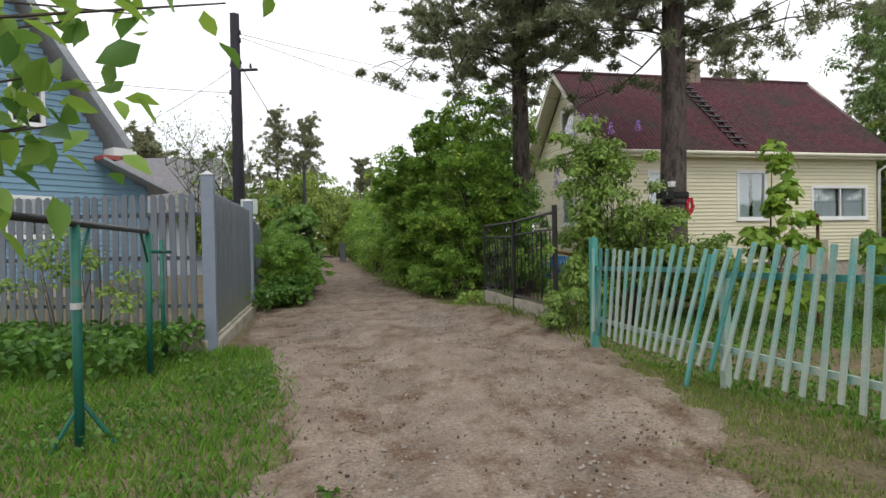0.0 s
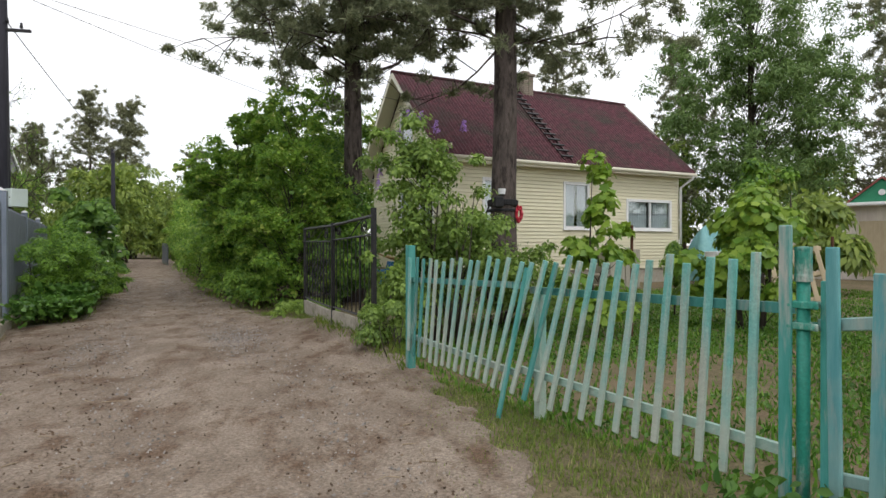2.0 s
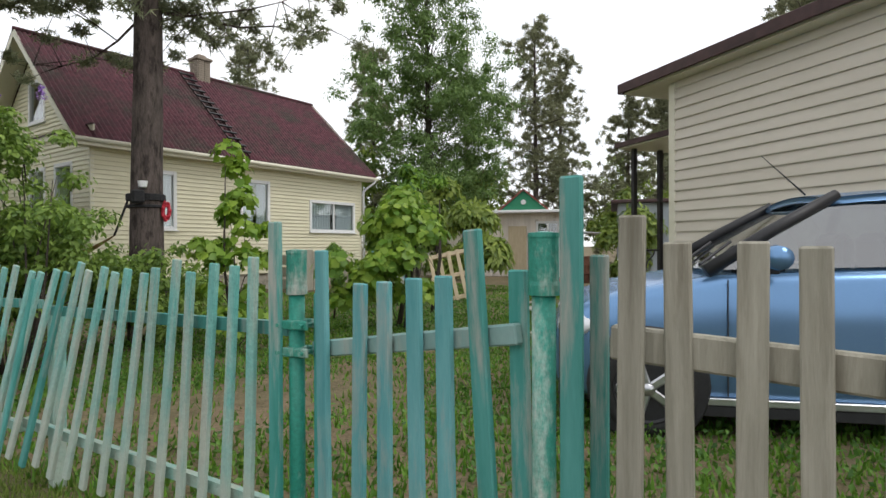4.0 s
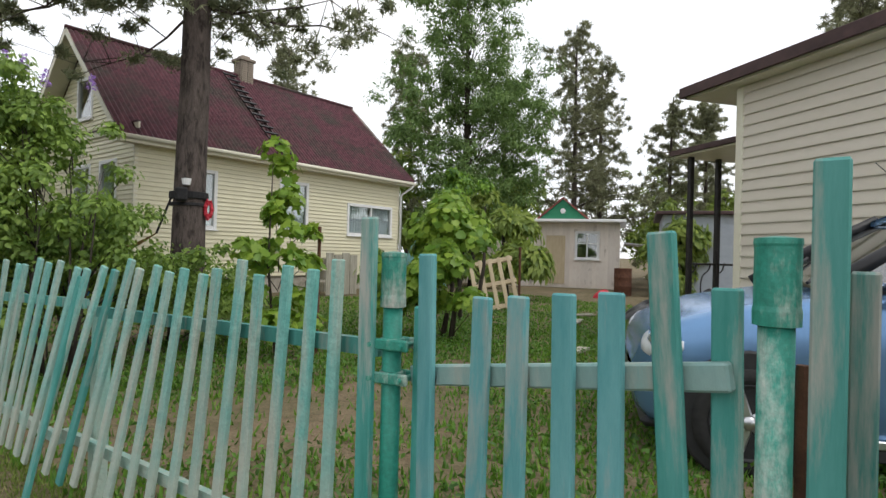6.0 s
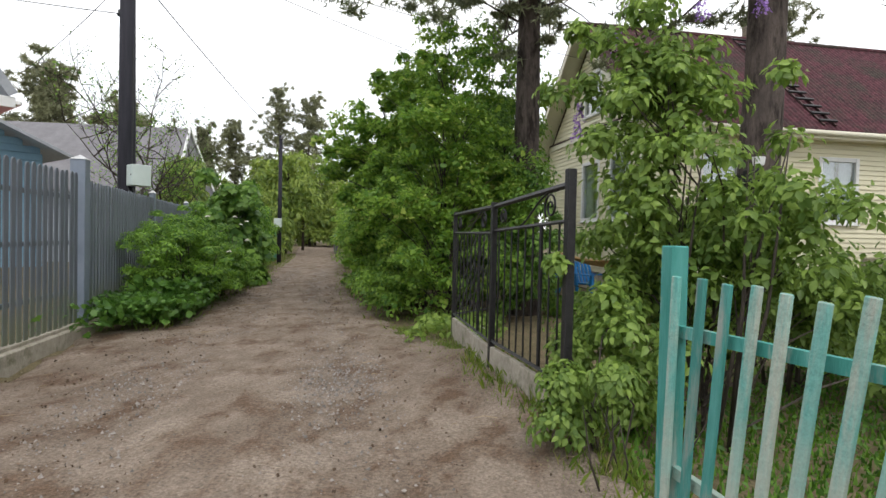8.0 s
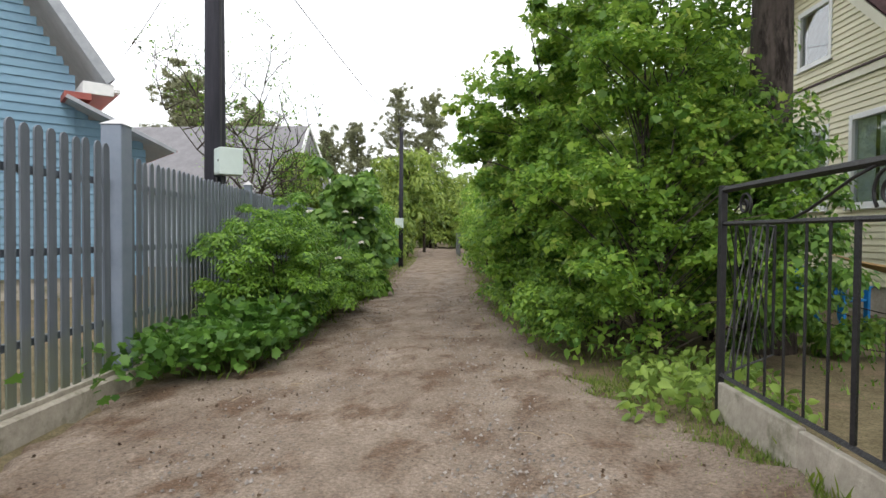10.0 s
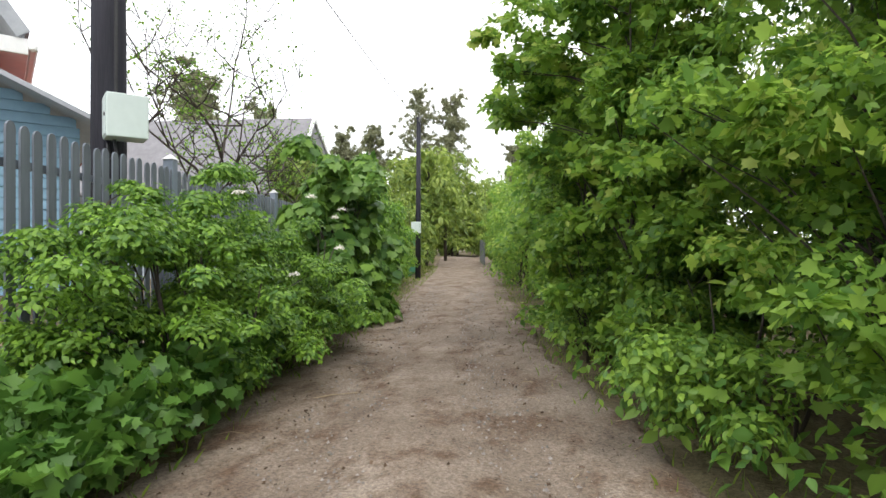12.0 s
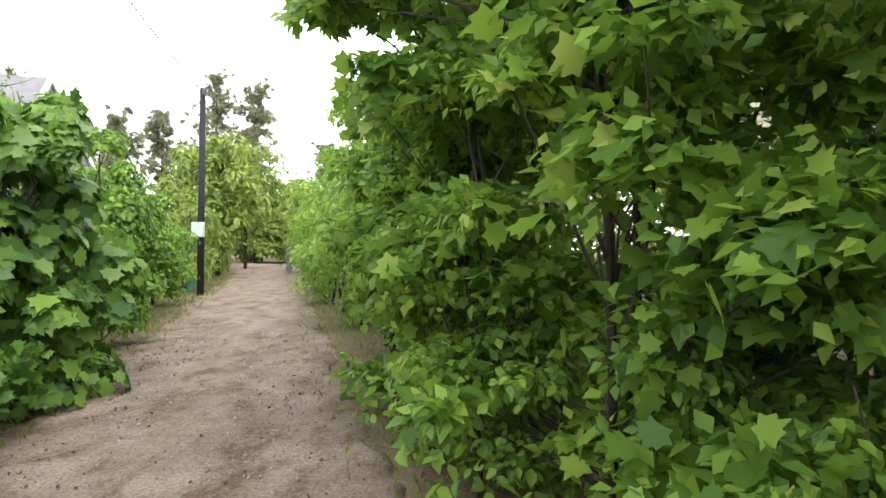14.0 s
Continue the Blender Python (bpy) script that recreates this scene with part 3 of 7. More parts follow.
def patchy(x, y, seed, amount=0.5):
    """Keeps points in uneven patches."""
    rng = np.random.RandomState(seed)
    k = np.sin(x * 1.7 + 0.6 * np.sin(y * 1.3)) * np.sin(y * 1.9 + 1.1) + 0.7 * np.sin(x * 4.1 + 2) * np.sin(y * 3.7) + 0.5 * np.sin(x * 9 + y * 7)
    return k + rng.normal(size=len(x)) * 0.5 > (0.5 - amount) * 3


def scatter(x0, x1, y0, y1, n, seed):
    rng = np.random.RandomState(seed)
    return rng.uniform(x0, x1, n), rng.uniform(y0, y1, n)


def build_grass():
    x, y = scatter(-5.5, 0.2, 0.5, 7.2, 52000, 11)
    k = (x < road_l(y) + 0.15 - np.abs(np.random.RandomState(1).normal(size=len(x))) * 0.25)
    grass("lawn_grass", "lush green grass beside the blue fence", x[k], y[k], 0.085, 12, material=L_LAWN, wide=0.007)
    x, y = scatter(2.0, 16, 0.0, 17, 180000, 13)
    fx = np.interp(y, [0, 2.2, 3.3, 7.1, 8.6, 11.6, 17], [3.6, 3.5, 3.4, 2.1, 1.9, 0.9, 0.2])
    near = np.hypot(x - 3, y - 3) < 9
    bare = np.exp(-(((x - 4.5) / 1.4) ** 4 + ((y - 6.2) / 0.85) ** 4)) + np.exp(-(((x - 3.0) / 2.0) ** 4 + ((y - 12.8) / 3.2) ** 4))
    k = (x > fx) & patchy(x, y, 2, 0.85) & (np.random.RandomState(9).uniform(size=len(x)) > bare * 0.9) & (near | (np.arange(len(x)) % 2 == 0))
    grass("yard_grass", "short patchy lawn inside the garden", x[k], y[k], 0.07, 14, material=L_LAWN, wide=0.014, short=True)
    x, y = scatter(-0.6, 3.6, 0.5, 13.5, 200000, 15)
    fx = np.interp(y, [0, 2.2, 3.3, 7.1, 8.6, 11.6, 17], [3.6, 3.5, 3.4, 2.1, 1.9, 0.9, 0.2])
    d = x - road_r(y)
    k = (x < fx + 0.15) & (d > -0.45) & patchy(x, y, 4, 0.7) & (d + 0.45 > np.random.RandomState(5).uniform(size=len(x)) * 0.7)
    grass("verge_grass", "thin trodden grass along the picket fence", x[k], y[k], 0.05, 16, material=L_DRYGRASS, short=True)
    x, y = scatter(1.0, 2.1, 7.0, 11.4, 2200, 17)
    d = x - road_r(y)
    k = (d > -0.25) & (d < 0.55)
    grass("tall_grass", "taller grass tufts at the fence footing", x[k], y[k], 0.13, 18)
    x, y = scatter(-13, -3, 11.5, 40, 26000, 19)
    d = road_l(y) - x
    k = (d > -0.25) & (d < 1.2)
    grass("lane_grass", "grass at the foot of the hedge", x[k], y[k], 0.11, 20, wide=0.007)
    x, y = scatter(-12, 1.2, 12, 40, 26000, 21)
    d = x - road_r(y)
    k = (d > -0.25) & (d < 0.9)
    grass("hedge_foot_grass", "grass at the foot of the maple hedge", x[k], y[k], 0.10, 22, wide=0.007)


build_ground()
build_road()
build_gravel()
build_grass()


# ---- walls of boards, windows ----
def cut(a, b, holes):
    """What is left of the stretch a..b without the holes."""
    out = [(a, b)]
    for h0, h1 in holes:
        nxt = []
        for p, q in out:
            if h1 <= p or h0 >= q:
                nxt.append((p, q))
            else:
                if h0 - p > 0.02:
                    nxt.append((p, h0))
                if q - h1 > 0.02:
                    nxt.append((h1, q))
        out = nxt
    return out


def board_mesh(name, pitch, material, proud=0.026):
    """One lapped board, one metre long, its foot proud of its head."""
    s = Shape()
    s.add([(0, 0, 0), (1, 0, 0), (0, -proud, 0.004), (1, -proud, 0.004), (0, -proud, 0.022), (1, -proud, 0.022), (0, -0.003, pitch), (1, -0.003, pitch), (0, 0, pitch), (1, 0, pitch)],
          [(0, 1, 3, 2), (2, 3, 5, 4), (4, 5, 7, 6), (6, 7, 9, 8), (0, 2, 4, 6, 8), (1, 9, 7, 5, 3)])
    return s.mesh(name, material)


def board_wall(house, m, z0, z1, span, holes, pitch, board, core_mat, thick=0.14):
    """A wall in the plane y = 0 of m, clad in lapped boards. span(z) gives its ends at height z; holes: (s0, s1, z0, z1)."""
    s = Shape()
    zs = sorted({z0, z1, *[h[2] for h in holes], *[h[3] for h in holes], *np.arange(z0, z1, pitch)})
    for a, b in zip(zs, zs[1:]):
        if b - a < 0.004:
            continue
        mid = (a + b) / 2
        p, q = span(mid)
        for c, d in cut(p, q, [(h[0], h[1]) for h in holes if h[2] < mid < h[3]]):
            s.box((c, 0, a), (d, thick, b))
    wall = part("wall", s, core_mat, house, m=m)
    z = z0
    while z < z1 - 0.02:
        p, q = span(z + pitch / 2)
        if q - p > 0.1:
            for c, d in cut(p, q, [(h[0] - 0.05, h[1] + 0.05) for h in holes if h[2] - 0.05 < z + pitch / 2 < h[3] + 0.05]):
                part("siding_board", board, None, wall, m=Matrix.Translation((c, -0.002, z)) @ Matrix.Diagonal((d - c, 1, 1, 1)))
        z += pitch
    return wall


def window(house, m, s0, s1, z0, z1, bars=(0.5,), curtain=True, frame_mat=None, label=""):
    """A framed window in a hole of a wall: frame, panes, sill, with a curtain and a dark sheet behind that stands for
    the unlit room.
    """
    frame_mat = frame_mat or M_WHITE
    f = Shape()
    w = 0.075
    for lo, hi in (((s0 - 0.05, -0.035, z0 - 0.05), (s0 + w - 0.03, 0.08, z1 + 0.05)), ((s1 - w + 0.03, -0.035, z0 - 0.05), (s1 + 0.05, 0.08, z1 + 0.05)),
                   ((s0 + w - 0.03, -0.034, z0 - 0.05), (s1 - w + 0.03, 0.08, z0 + 0.05)), ((s0 + w - 0.03, -0.034, z1 - 0.05), (s1 - w + 0.03, 0.08, z1 + 0.05))):
        f.box(lo, hi, c=0.006)
    win = part("window", f, frame_mat, house, label, m=m)
    edges = [s0 + 0.045, *[s0 + (s1 - s0) * b for b in bars], s1 - 0.045]
    for b in edges[1:-1]:
        part("mullion", Shape().box((b - 0.03, -0.02, z0 + 0.05), (b + 0.03, 0.06, z1 - 0.05), c=0.005), frame_mat, win)
    for a, b in zip(edges, edges[1:]):
        p = part("pane", Shape().box((a, 0.02, z0 + 0.04), (b, 0.026, z1 - 0.04)), M_GLASS, win)
        p.visible_shadow = False
    part("sill", Shape().box((s0 - 0.08, -0.09, z0 - 0.08), (s1 + 0.08, 0.0, z0 - 0.05), c=0.006), frame_mat, win)
    if curtain:
        c = Shape()
        n = 40
        top, bot = z1 - 0.06, z0 + 0.06
        for a, b in ((s0 + 0.05, s0 + (s1 - s0) * 0.48), (s1 - (s1 - s0) * 0.40, s1 - 0.05)):
            k = len(c.v)
            for i in range(n + 1):
                x = a + (b - a) * i / n
                yy = 0.085 + 0.012 * math.sin(i * 1.3)
                c.v += [(x, yy, bot), (x, yy, top)]
            c.f += [(k + 2 * i, k + 2 * i + 2, k + 2 * i + 3, k + 2 * i + 1) for i in range(n)]
        part("curtain", c, M_CURTAIN, win, "white gathered curtain")
    # added flat sheet, the dimness indoors is put into its colour
    part("room_backing", Shape().box((s0 - 0.3, 1.2, z0 - 0.3), (s1 + 0.3, 1.25, z1 + 0.3)), M_DARKROOM, win, "dark sheet painted as the unlit room behind the glass")
    return win


def corrugated(name, house, m, length, run, material, wave=0.13, amp=0.022, label=""):
    """A roof slope in three courses that overlap: x along the eave, y up the slope."""
    n = int(length / wave * 4)
    courses = 3
    for c in range(courses):
        s = Shape()
        y0, y1 = run * c / courses - (0.12 if c else 0), run * (c + 1) / courses
        lift = 0.012 * (courses - c)
        for i in range(n + 1):
            x = length * i / n
            z = amp * math.cos(2 * math.pi * x / wave)
            s.v += [(x, y0, z + lift + 0.012), (x, y1, z + lift - 0.008), (x, y0, z + lift - 0.004), (x, y1, z + lift - 0.022)]
        for i in range(n):
            a, b = 4 * i, 4 * i + 4
            s.f += [(a, b, b + 1, a + 1), (a + 2, a + 3, b + 3, b + 2), (a, a + 2, b + 2, b)]
        part(name, s, material, house, label, m=m)


def slant(a, b, lo, hi, c=0.0):
    """A bar along a to b in a plane x = constant: its own x stays level, lo and hi in (x, along, up)."""
    a, b = Vector(a), Vector(b)
    y = (b - a).normalized()
    x = Vector((1, 0, 0)) - y * y.x
    x.normalize()
    z = x.cross(y)
    if z.z < 0:
        x, z = -x, -z
    mm = Matrix(((x.x, y.x, z.x, a.x), (x.y, y.y, z.y, a.y), (x.z, y.z, z.z, a.z), (0, 0, 0, 1)))
    return Shape().box(lo, (hi[0], (b - a).length, hi[2]), mm, c=c)


def build_cream_house():
    ang = 16.0
    base = pose(4.64, 17.74, 0, 0, 0, ang)
    house = thing("house", "cream clapboard cottage with maroon corrugated roof", "house", m=base)
    L, D, z0, z1, zr = 9.55, 6.3, 0.5, 4.18, 7.1
    board = board_mesh("siding_board", 0.115, M_SIDING)
    part("plinth", Shape().box((0.03, 0.03, -0.2), (L - 0.03, D - 0.03, 0.498), c=0.01), M_CONCRETE, house)
    front = [(1.2, 2.15, 1.85, 3.36), (4.28, 5.28, 1.9, 3.37), (7.03, 9.14, 1.89, 2.9)]
    board_wall(house, pose(0, 0, 0), z0, z1, lambda z: (0, L), front, 0.115, board, M_SIDING)
    for h, bars in zip(front, ((), (), (0.52,))):
        window(house, pose(0, 0, 0), *h, bars=bars)
    mid = D / 2
    gm = Matrix.Translation((0, D, 0)) @ pose(0, 0, 0, 0, 0, -90)
    gable = [(D - 1.96, D - 0.98, 1.9, 3.48), (D - 3.64, D - 2.62, 1.9, 3.46), (D - 3.6, D - 2.6, 4.78, 5.9)]
    board_wall(house, gm, z0, z1, lambda z: (0, D), gable[:2], 0.115, board, M_SIDING)

    def span(z):
        k = max(0.0, (zr - 0.12 - z) / (zr - z1)) * mid
        return (mid - k, mid + k)
    board_wall(house, gm, z1, zr - 0.15, span, gable[2:], 0.115, board, M_SIDING)
    for h in gable:
        window(house, gm, *h, bars=(), curtain=h[2] < 4.2)
    rm = Matrix.Translation((L, 0, 0)) @ pose(0, 0, 0, 0, 0, 90)
    board_wall(house, rm, z0, z1, lambda z: (0, D), [], 0.115, board, M_SIDING)
    board_wall(house, rm, z1, zr - 0.15, span, [], 0.115, board, M_SIDING)
    bm_ = Matrix.Translation((L, D, 0)) @ pose(0, 0, 0, 0, 0, 180)
    board_wall(house, bm_, z0, z1, lambda z: (0, L), [], 0.23, board_mesh("siding_board", 0.23, M_SIDING), M_SIDING)
    for x, y in ((-0.02, -0.02), (L - 0.08, -0.02), (-0.02, D - 0.08)):
        part("corner_trim", Shape().box((x, y, z0), (x + 0.1, y + 0.1, z1), c=0.008), M_CREAM, house)
    part("storey_band", Shape().box((-0.07, -0.3, z1 - 0.02), (-0.02, D + 0.3, z1 + 0.13), c=0.006), M_CREAM, house)
    part("band_flashing", Shape().box((-0.10, -0.3, z1 + 0.132), (-0.015, D + 0.3, z1 + 0.165)), M_DARKROOF, house)
    over, x0, x1 = 0.38, -0.55, L + 0.42
    slope = math.atan2(zr - z1, mid)
    run = (mid + over) / math.cos(slope)
    zlow = z1 - over * math.tan(slope) + 0.1
    corrugated("roof", house, Matrix.Translation((x0, -over, zlow)) @ pose(0, 0, 0, math.degrees(slope), 0, 0), x1 - x0, run, M_ROOF, label="maroon corrugated roof sheets")
    corrugated("roof", house, Matrix.Translation((x1, D + over, zlow)) @ pose(0, 0, 0, math.degrees(slope), 0, 180), x1 - x0, run, M_ROOF, label="maroon corrugated roof sheets")
    part("ridge_cap", Shape().tube([(x0, mid, zlow + (mid + over) * math.tan(slope) + 0.01), (x1, mid, zlow + (mid + over) * math.tan(slope) + 0.01)], 0.07, 10), M_ROOF, house, smooth=True)
    for k, y in ((1, -over), (-1, D + over)):
        part("soffit", Shape().box((x0 + 0.04, min(y, y + k * over), zlow - 0.14), (x1 - 0.04, max(y, y + k * over) - 0.002, zlow - 0.11)), M_CREAM, house)
        part("fascia", Shape().box((x0 + 0.03, y - 0.015, zlow - 0.16), (x1 - 0.03, y + 0.015, zlow + 0.02), c=0.005), M_CREAM, house)
        part("gutter", Shape().tube([(x0, y - k * 0.065, zlow - 0.03), (x1, y - k * 0.065, zlow - 0.06)], 0.06, 10), M_CREAM, house, smooth=True)
    for x in (x0 + 0.02, x1 - 0.05):
        for k, y in ((1, -over), (-1, D + over)):
            part("rake_board", slant((x, y, zlow - 0.06), (x, mid, zlow + (mid + over) * math.tan(slope) - 0.06), (-0.015, 0, -0.1), (0.015, 0, 0.06), 0.004), M_CREAM, house)
        if x < 0:
            for k, y in ((1, -over), (-1, D + over)):
                part("gable_soffit", slant((x + 0.27, y, zlow - 0.06), (x + 0.27, mid, zlow + (mid + over) * math.tan(slope) - 0.06), (-0.25, 0, -0.02), (0.25, 0, 0.0)), M_CREAM, house)
    part("downpipe", Shape().tube([(L + 0.3, -over - 0.06, zlow - 0.08), (L + 0.28, -over - 0.05, zlow - 0.18), (L + 0.02, -0.1, zlow - 0.5), (L + 0.02, -0.1, 0.25)], 0.045, 10), M_WHITE, house, smooth=True)
    # roof ladder and chimney
    sl = math.degrees(slope)
    rmx = Matrix.Translation((4.05, -over, zlow)) @ pose(0, 0, 0, sl, 0, 0) @ pose(0, 0, 0.06, 0, 0, 0)
    lad = part("roof_ladder", Shape().box((-0.03, 0.15, 0), (0.02, run * 0.97, 0.04), rmx).box((0.28, 0.15, 0), (0.33, run * 0.97, 0.04), rmx), M_DARKROOF, house, "dark wooden roof ladder")
    for i in range(14):
        y = 0.25 + i * run * 0.067
        part("rung", Shape().box((-0.08, y, 0.042), (0.40, y + 0.07, 0.085), rmx, c=0.006), M_BLACKIRON, lad)
    ch = part("chimney", Shape().box((4.70, mid - 0.2, zr - 0.6), (5.15, mid + 0.25, zr + 0.62)), M_CONCRETE, house, "sooty brick chimney")
    brick = Shape().box((0, 0, 0), (0.21, 0.03, 0.065), c=0.006).mesh("brick", M_BRICK)
    for r in range(11):
        z = zr - 0.2 + r * 0.075
        for f in range(2):
            for c in range(2):
                part("brick", brick, None, ch, m=pose(4.70 + 0.225 * c + 0.006, mid - 0.23 if f == 0 else mid + 0.25, z))
                part("brick", brick, None, ch, m=pose((4.70 if f == 0 else 5.18), mid - 0.2 + 0.225 * c + 0.006, z, 0, 0, 90))
    part("chimney_cap", Shape().box((4.63, mid - 0.28, zr + 0.62), (5.22, mid + 0.33, zr + 0.72), c=0.015), M_BRICK, house)
    part("flue", Shape().box((4.77, mid - 0.13, zr + 0.72), (5.08, mid + 0.18, zr + 0.84), c=0.02), M_BRICK, house)
    part("flashing", Shape().box((4.60, mid - 0.75, 0), (5.25, mid - 0.2, 0.015), Matrix.Translation((0, mid - 0.5, zr - 0.42)) @ pose(0, 0, 0, sl, 0, 0) @ Matrix.Translation((0, -mid + 0.5, 0))), M_ZINC, house)
    return house


build_cream_house()


def build_beige_building():
    """The beige clad building behind the car, with its flat roof and porch."""
    ang = math.degrees(math.atan2(-0.945, -0.33))
    m = Matrix.Translation((11.2, 6.28, -0.25)) @ pose(0, 0, 0, 0, 0, ang) @ Matrix.Diagonal((1.19, 1.19, 1.19, 1))
    ob = thing("outbuilding", "beige clapboard outbuilding with brown flat roof edge", "building", m=m)
    board = board_mesh("siding_board", 0.136, M_GARAGE, 0.024)
    board_wall(ob, pose(0, 0, 0), 0.15, 3.5, lambda z: (0, 7), [], 0.136, board, M_GARAGE)
    side = pose(0, 6, 0, 0, 0, -90)
    board_wall(ob, side, 0.15, 3.5, lambda z: (0, 6), [], 0.136, board, M_GARAGE)
    part("plinth", Shape().box((0.02, 0.02, -0.1), (6.98, 6, 0.148)), M_CONCRETE, ob)
    part("corner_trim", Shape().box((-0.03, -0.03, 0.15), (0.09, 0.09, 3.5), c=0.01), M_CREAM, ob)
    part("roof", Shape().box((-0.75, -0.25, 3.56), (7.6, 6.4, 3.66)), M_DARKROOF, ob)
    part("soffit", Shape().box((-0.72, -0.22, 3.52), (7.55, 6.35, 3.557)), M_CREAM, ob)
    part("fascia", Shape().box((-0.79, -0.29, 3.54), (-0.752, 6.4, 3.68), c=0.005).box((-0.75, -0.29, 3.54), (7.6, -0.252, 3.68), c=0.005), M_DARKROOF, ob)
    porch = part("porch_roof", Shape().box((-2.3, 0.75, 3.05), (-0.05, 5.0, 3.13)), M_DARKROOF, ob)
    part("porch_soffit", Shape().box((-2.25, 0.8, 3.02), (-0.05, 4.95, 3.047)), M_CREAM, porch)
    for x, y in ((-2.1, 0.95), (-2.1, 1.5), (-2.1, 2.2), (-2.1, 3.3), (-2.1, 4.7)):
        part("porch_post", Shape().box((x, y, 0.35), (x + 0.08, y + 0.08, 3.02), c=0.008), M_BLACKIRON, ob)
    part("porch_floor", Shape().box((-2.3, 0.8, 0.22), (-0.05, 5.0, 0.35), c=0.01), M_GREYWOOD, ob)
    for i in range(2):
        part("porch_step", Shape().box((-2.6 - 0.25 * i, 0.9, 0.0), (-2.31 - 0.25 * i, 2.2, 0.2 - 0.1 * i), c=0.01), M_GREYWOOD, ob)
    sc = Shape()
    for k in range(3):
        y = 1.05 + k * 0.28
        pts = [(-2.06, y + 0.1 * math.cos(a * 0.5), 0.4 + 0.9 * a / 12 + 0.05 * math.sin(a)) for a in range(13)]
        sc.tube(pts, 0.012, 6)
    sc.tube([(-2.06, 0.95, 1.25), (-2.06, 2.2, 1.25)], 0.018, 6)
    part("porch_railing", sc, M_BLACKIRON, ob, "black wrought iron railing")
    return ob


build_beige_building()


def build_blue_house():
    """The blue boarded house over the fence: a steep gable to the lane, with a lower wing."""
    w = Vector((0.55, 0.835, 0)).normalized()
    m = Matrix.Translation((-9.61, 16.59, 0)) @ pose(0, 0, 0, 0, 0, math.degrees(math.atan2(w.y, w.x)))
    ob = thing("house", "sky-blue boarded house with steep gable and red edges", "house", m=m)
    board = board_mesh("siding_board", 0.17, M_BLUEHOUSE)
    W, ze, k = 7.0, 4.15, 1.62
    zr = ze + W / 2 * k
    wm = pose(-W - 0.55, 0.62, 0)

    def span(z):
        d = max(0.0, (z - ze - 0.25) / k)
        return (d, W - d)
    holes = [(4.75, 5.5, 4.75, 5.85), (4.6, 5.7, 1.7, 2.75), (1.6, 2.6, 4.75, 5.85)]
    board_wall(ob, wm, 0.4, zr - 0.2, span, holes, 0.17, board, M_BLUEHOUSE)
    for h in holes:
        window(ob, wm, *h, bars=(0.5,), curtain=False)
    part("plinth", Shape().box((-W - 0.5, 0.66, -0.1), (-0.6, 6, 0.398)), M_CONCRETE, ob)
    apex = Vector((-W / 2 - 0.55, 0, zr + 0.35))
    for foot in (Vector((0.0, 0, ze + 0.18)), Vector((-W - 1.1, 0, ze + 0.18))):
        d = (apex - foot).normalized()
        up = Vector((-d.z, 0, d.x)) if d.x > 0 else Vector((d.z, 0, -d.x))
        lg = (apex - foot).length
        mm = Matrix(((d.x, 0, up.x, foot.x), (0, 1, 0, 0), (d.z, 0, up.z, foot.z), (0, 0, 0, 1)))
        part("soffit", Shape().box((0, 0.02, -0.04), (lg, 7.0, -0.005), mm), M_SOFFIT, ob)
        part("roof", Shape().box((0, 0, 0), (lg, 7.2, 0.06), mm), M_DARKROOF, ob)
        part("rake_board", Shape().box((0, -0.035, -0.12), (lg, -0.002, 0.08), mm, c=0.005), M_SOFFIT, ob)
    part("eave_box", Shape().box((-0.5, 0.0, ze - 0.12), (0.04, 6.5, ze + 0.12), c=0.01), M_WHITE, ob)
    part("gutter_end", Shape().box((0.042, -0.02, ze - 0.06), (0.16, 6.5, ze + 0.06), c=0.03), M_WHITE, ob)
    # the lean-to on the far side, seen from below
    a = math.degrees(math.atan2(0.88, 1.95))
    mm = Matrix.Translation((-0.78, 0, 3.92)) @ pose(0, 0, 0, 0, a, 0)
    part("lean_to_soffit", Shape().box((0, 0.02, 0), (2.14, 6.0, 0.03), mm), M_SOFFIT, ob)
    part("lean_to_roof", Shape().box((0, 0.0, 0.032), (2.18, 6.0, 0.06), mm), M_REDROOF, ob)
    part("lean_to_edge", Shape().box((0, -0.03, -0.02), (2.16, -0.001, 0.055), mm, c=0.004), M_SOFFIT, ob)
    part("lean_to_cap", Shape().box((-0.8, -0.02, 3.9), (-0.35, 0.6, 4.03), c=0.006), M_REDROOF, ob, "dark red metal flashing")
    board_wall(ob, pose(-0.55, 0.66, 0), 0.4, 3.75, lambda z: (0.0, max(0.12, min(1.3, (3.8 - z) * 2.1))), [], 0.17, board, M_BLUEHOUSE)
    return ob


build_blue_house()


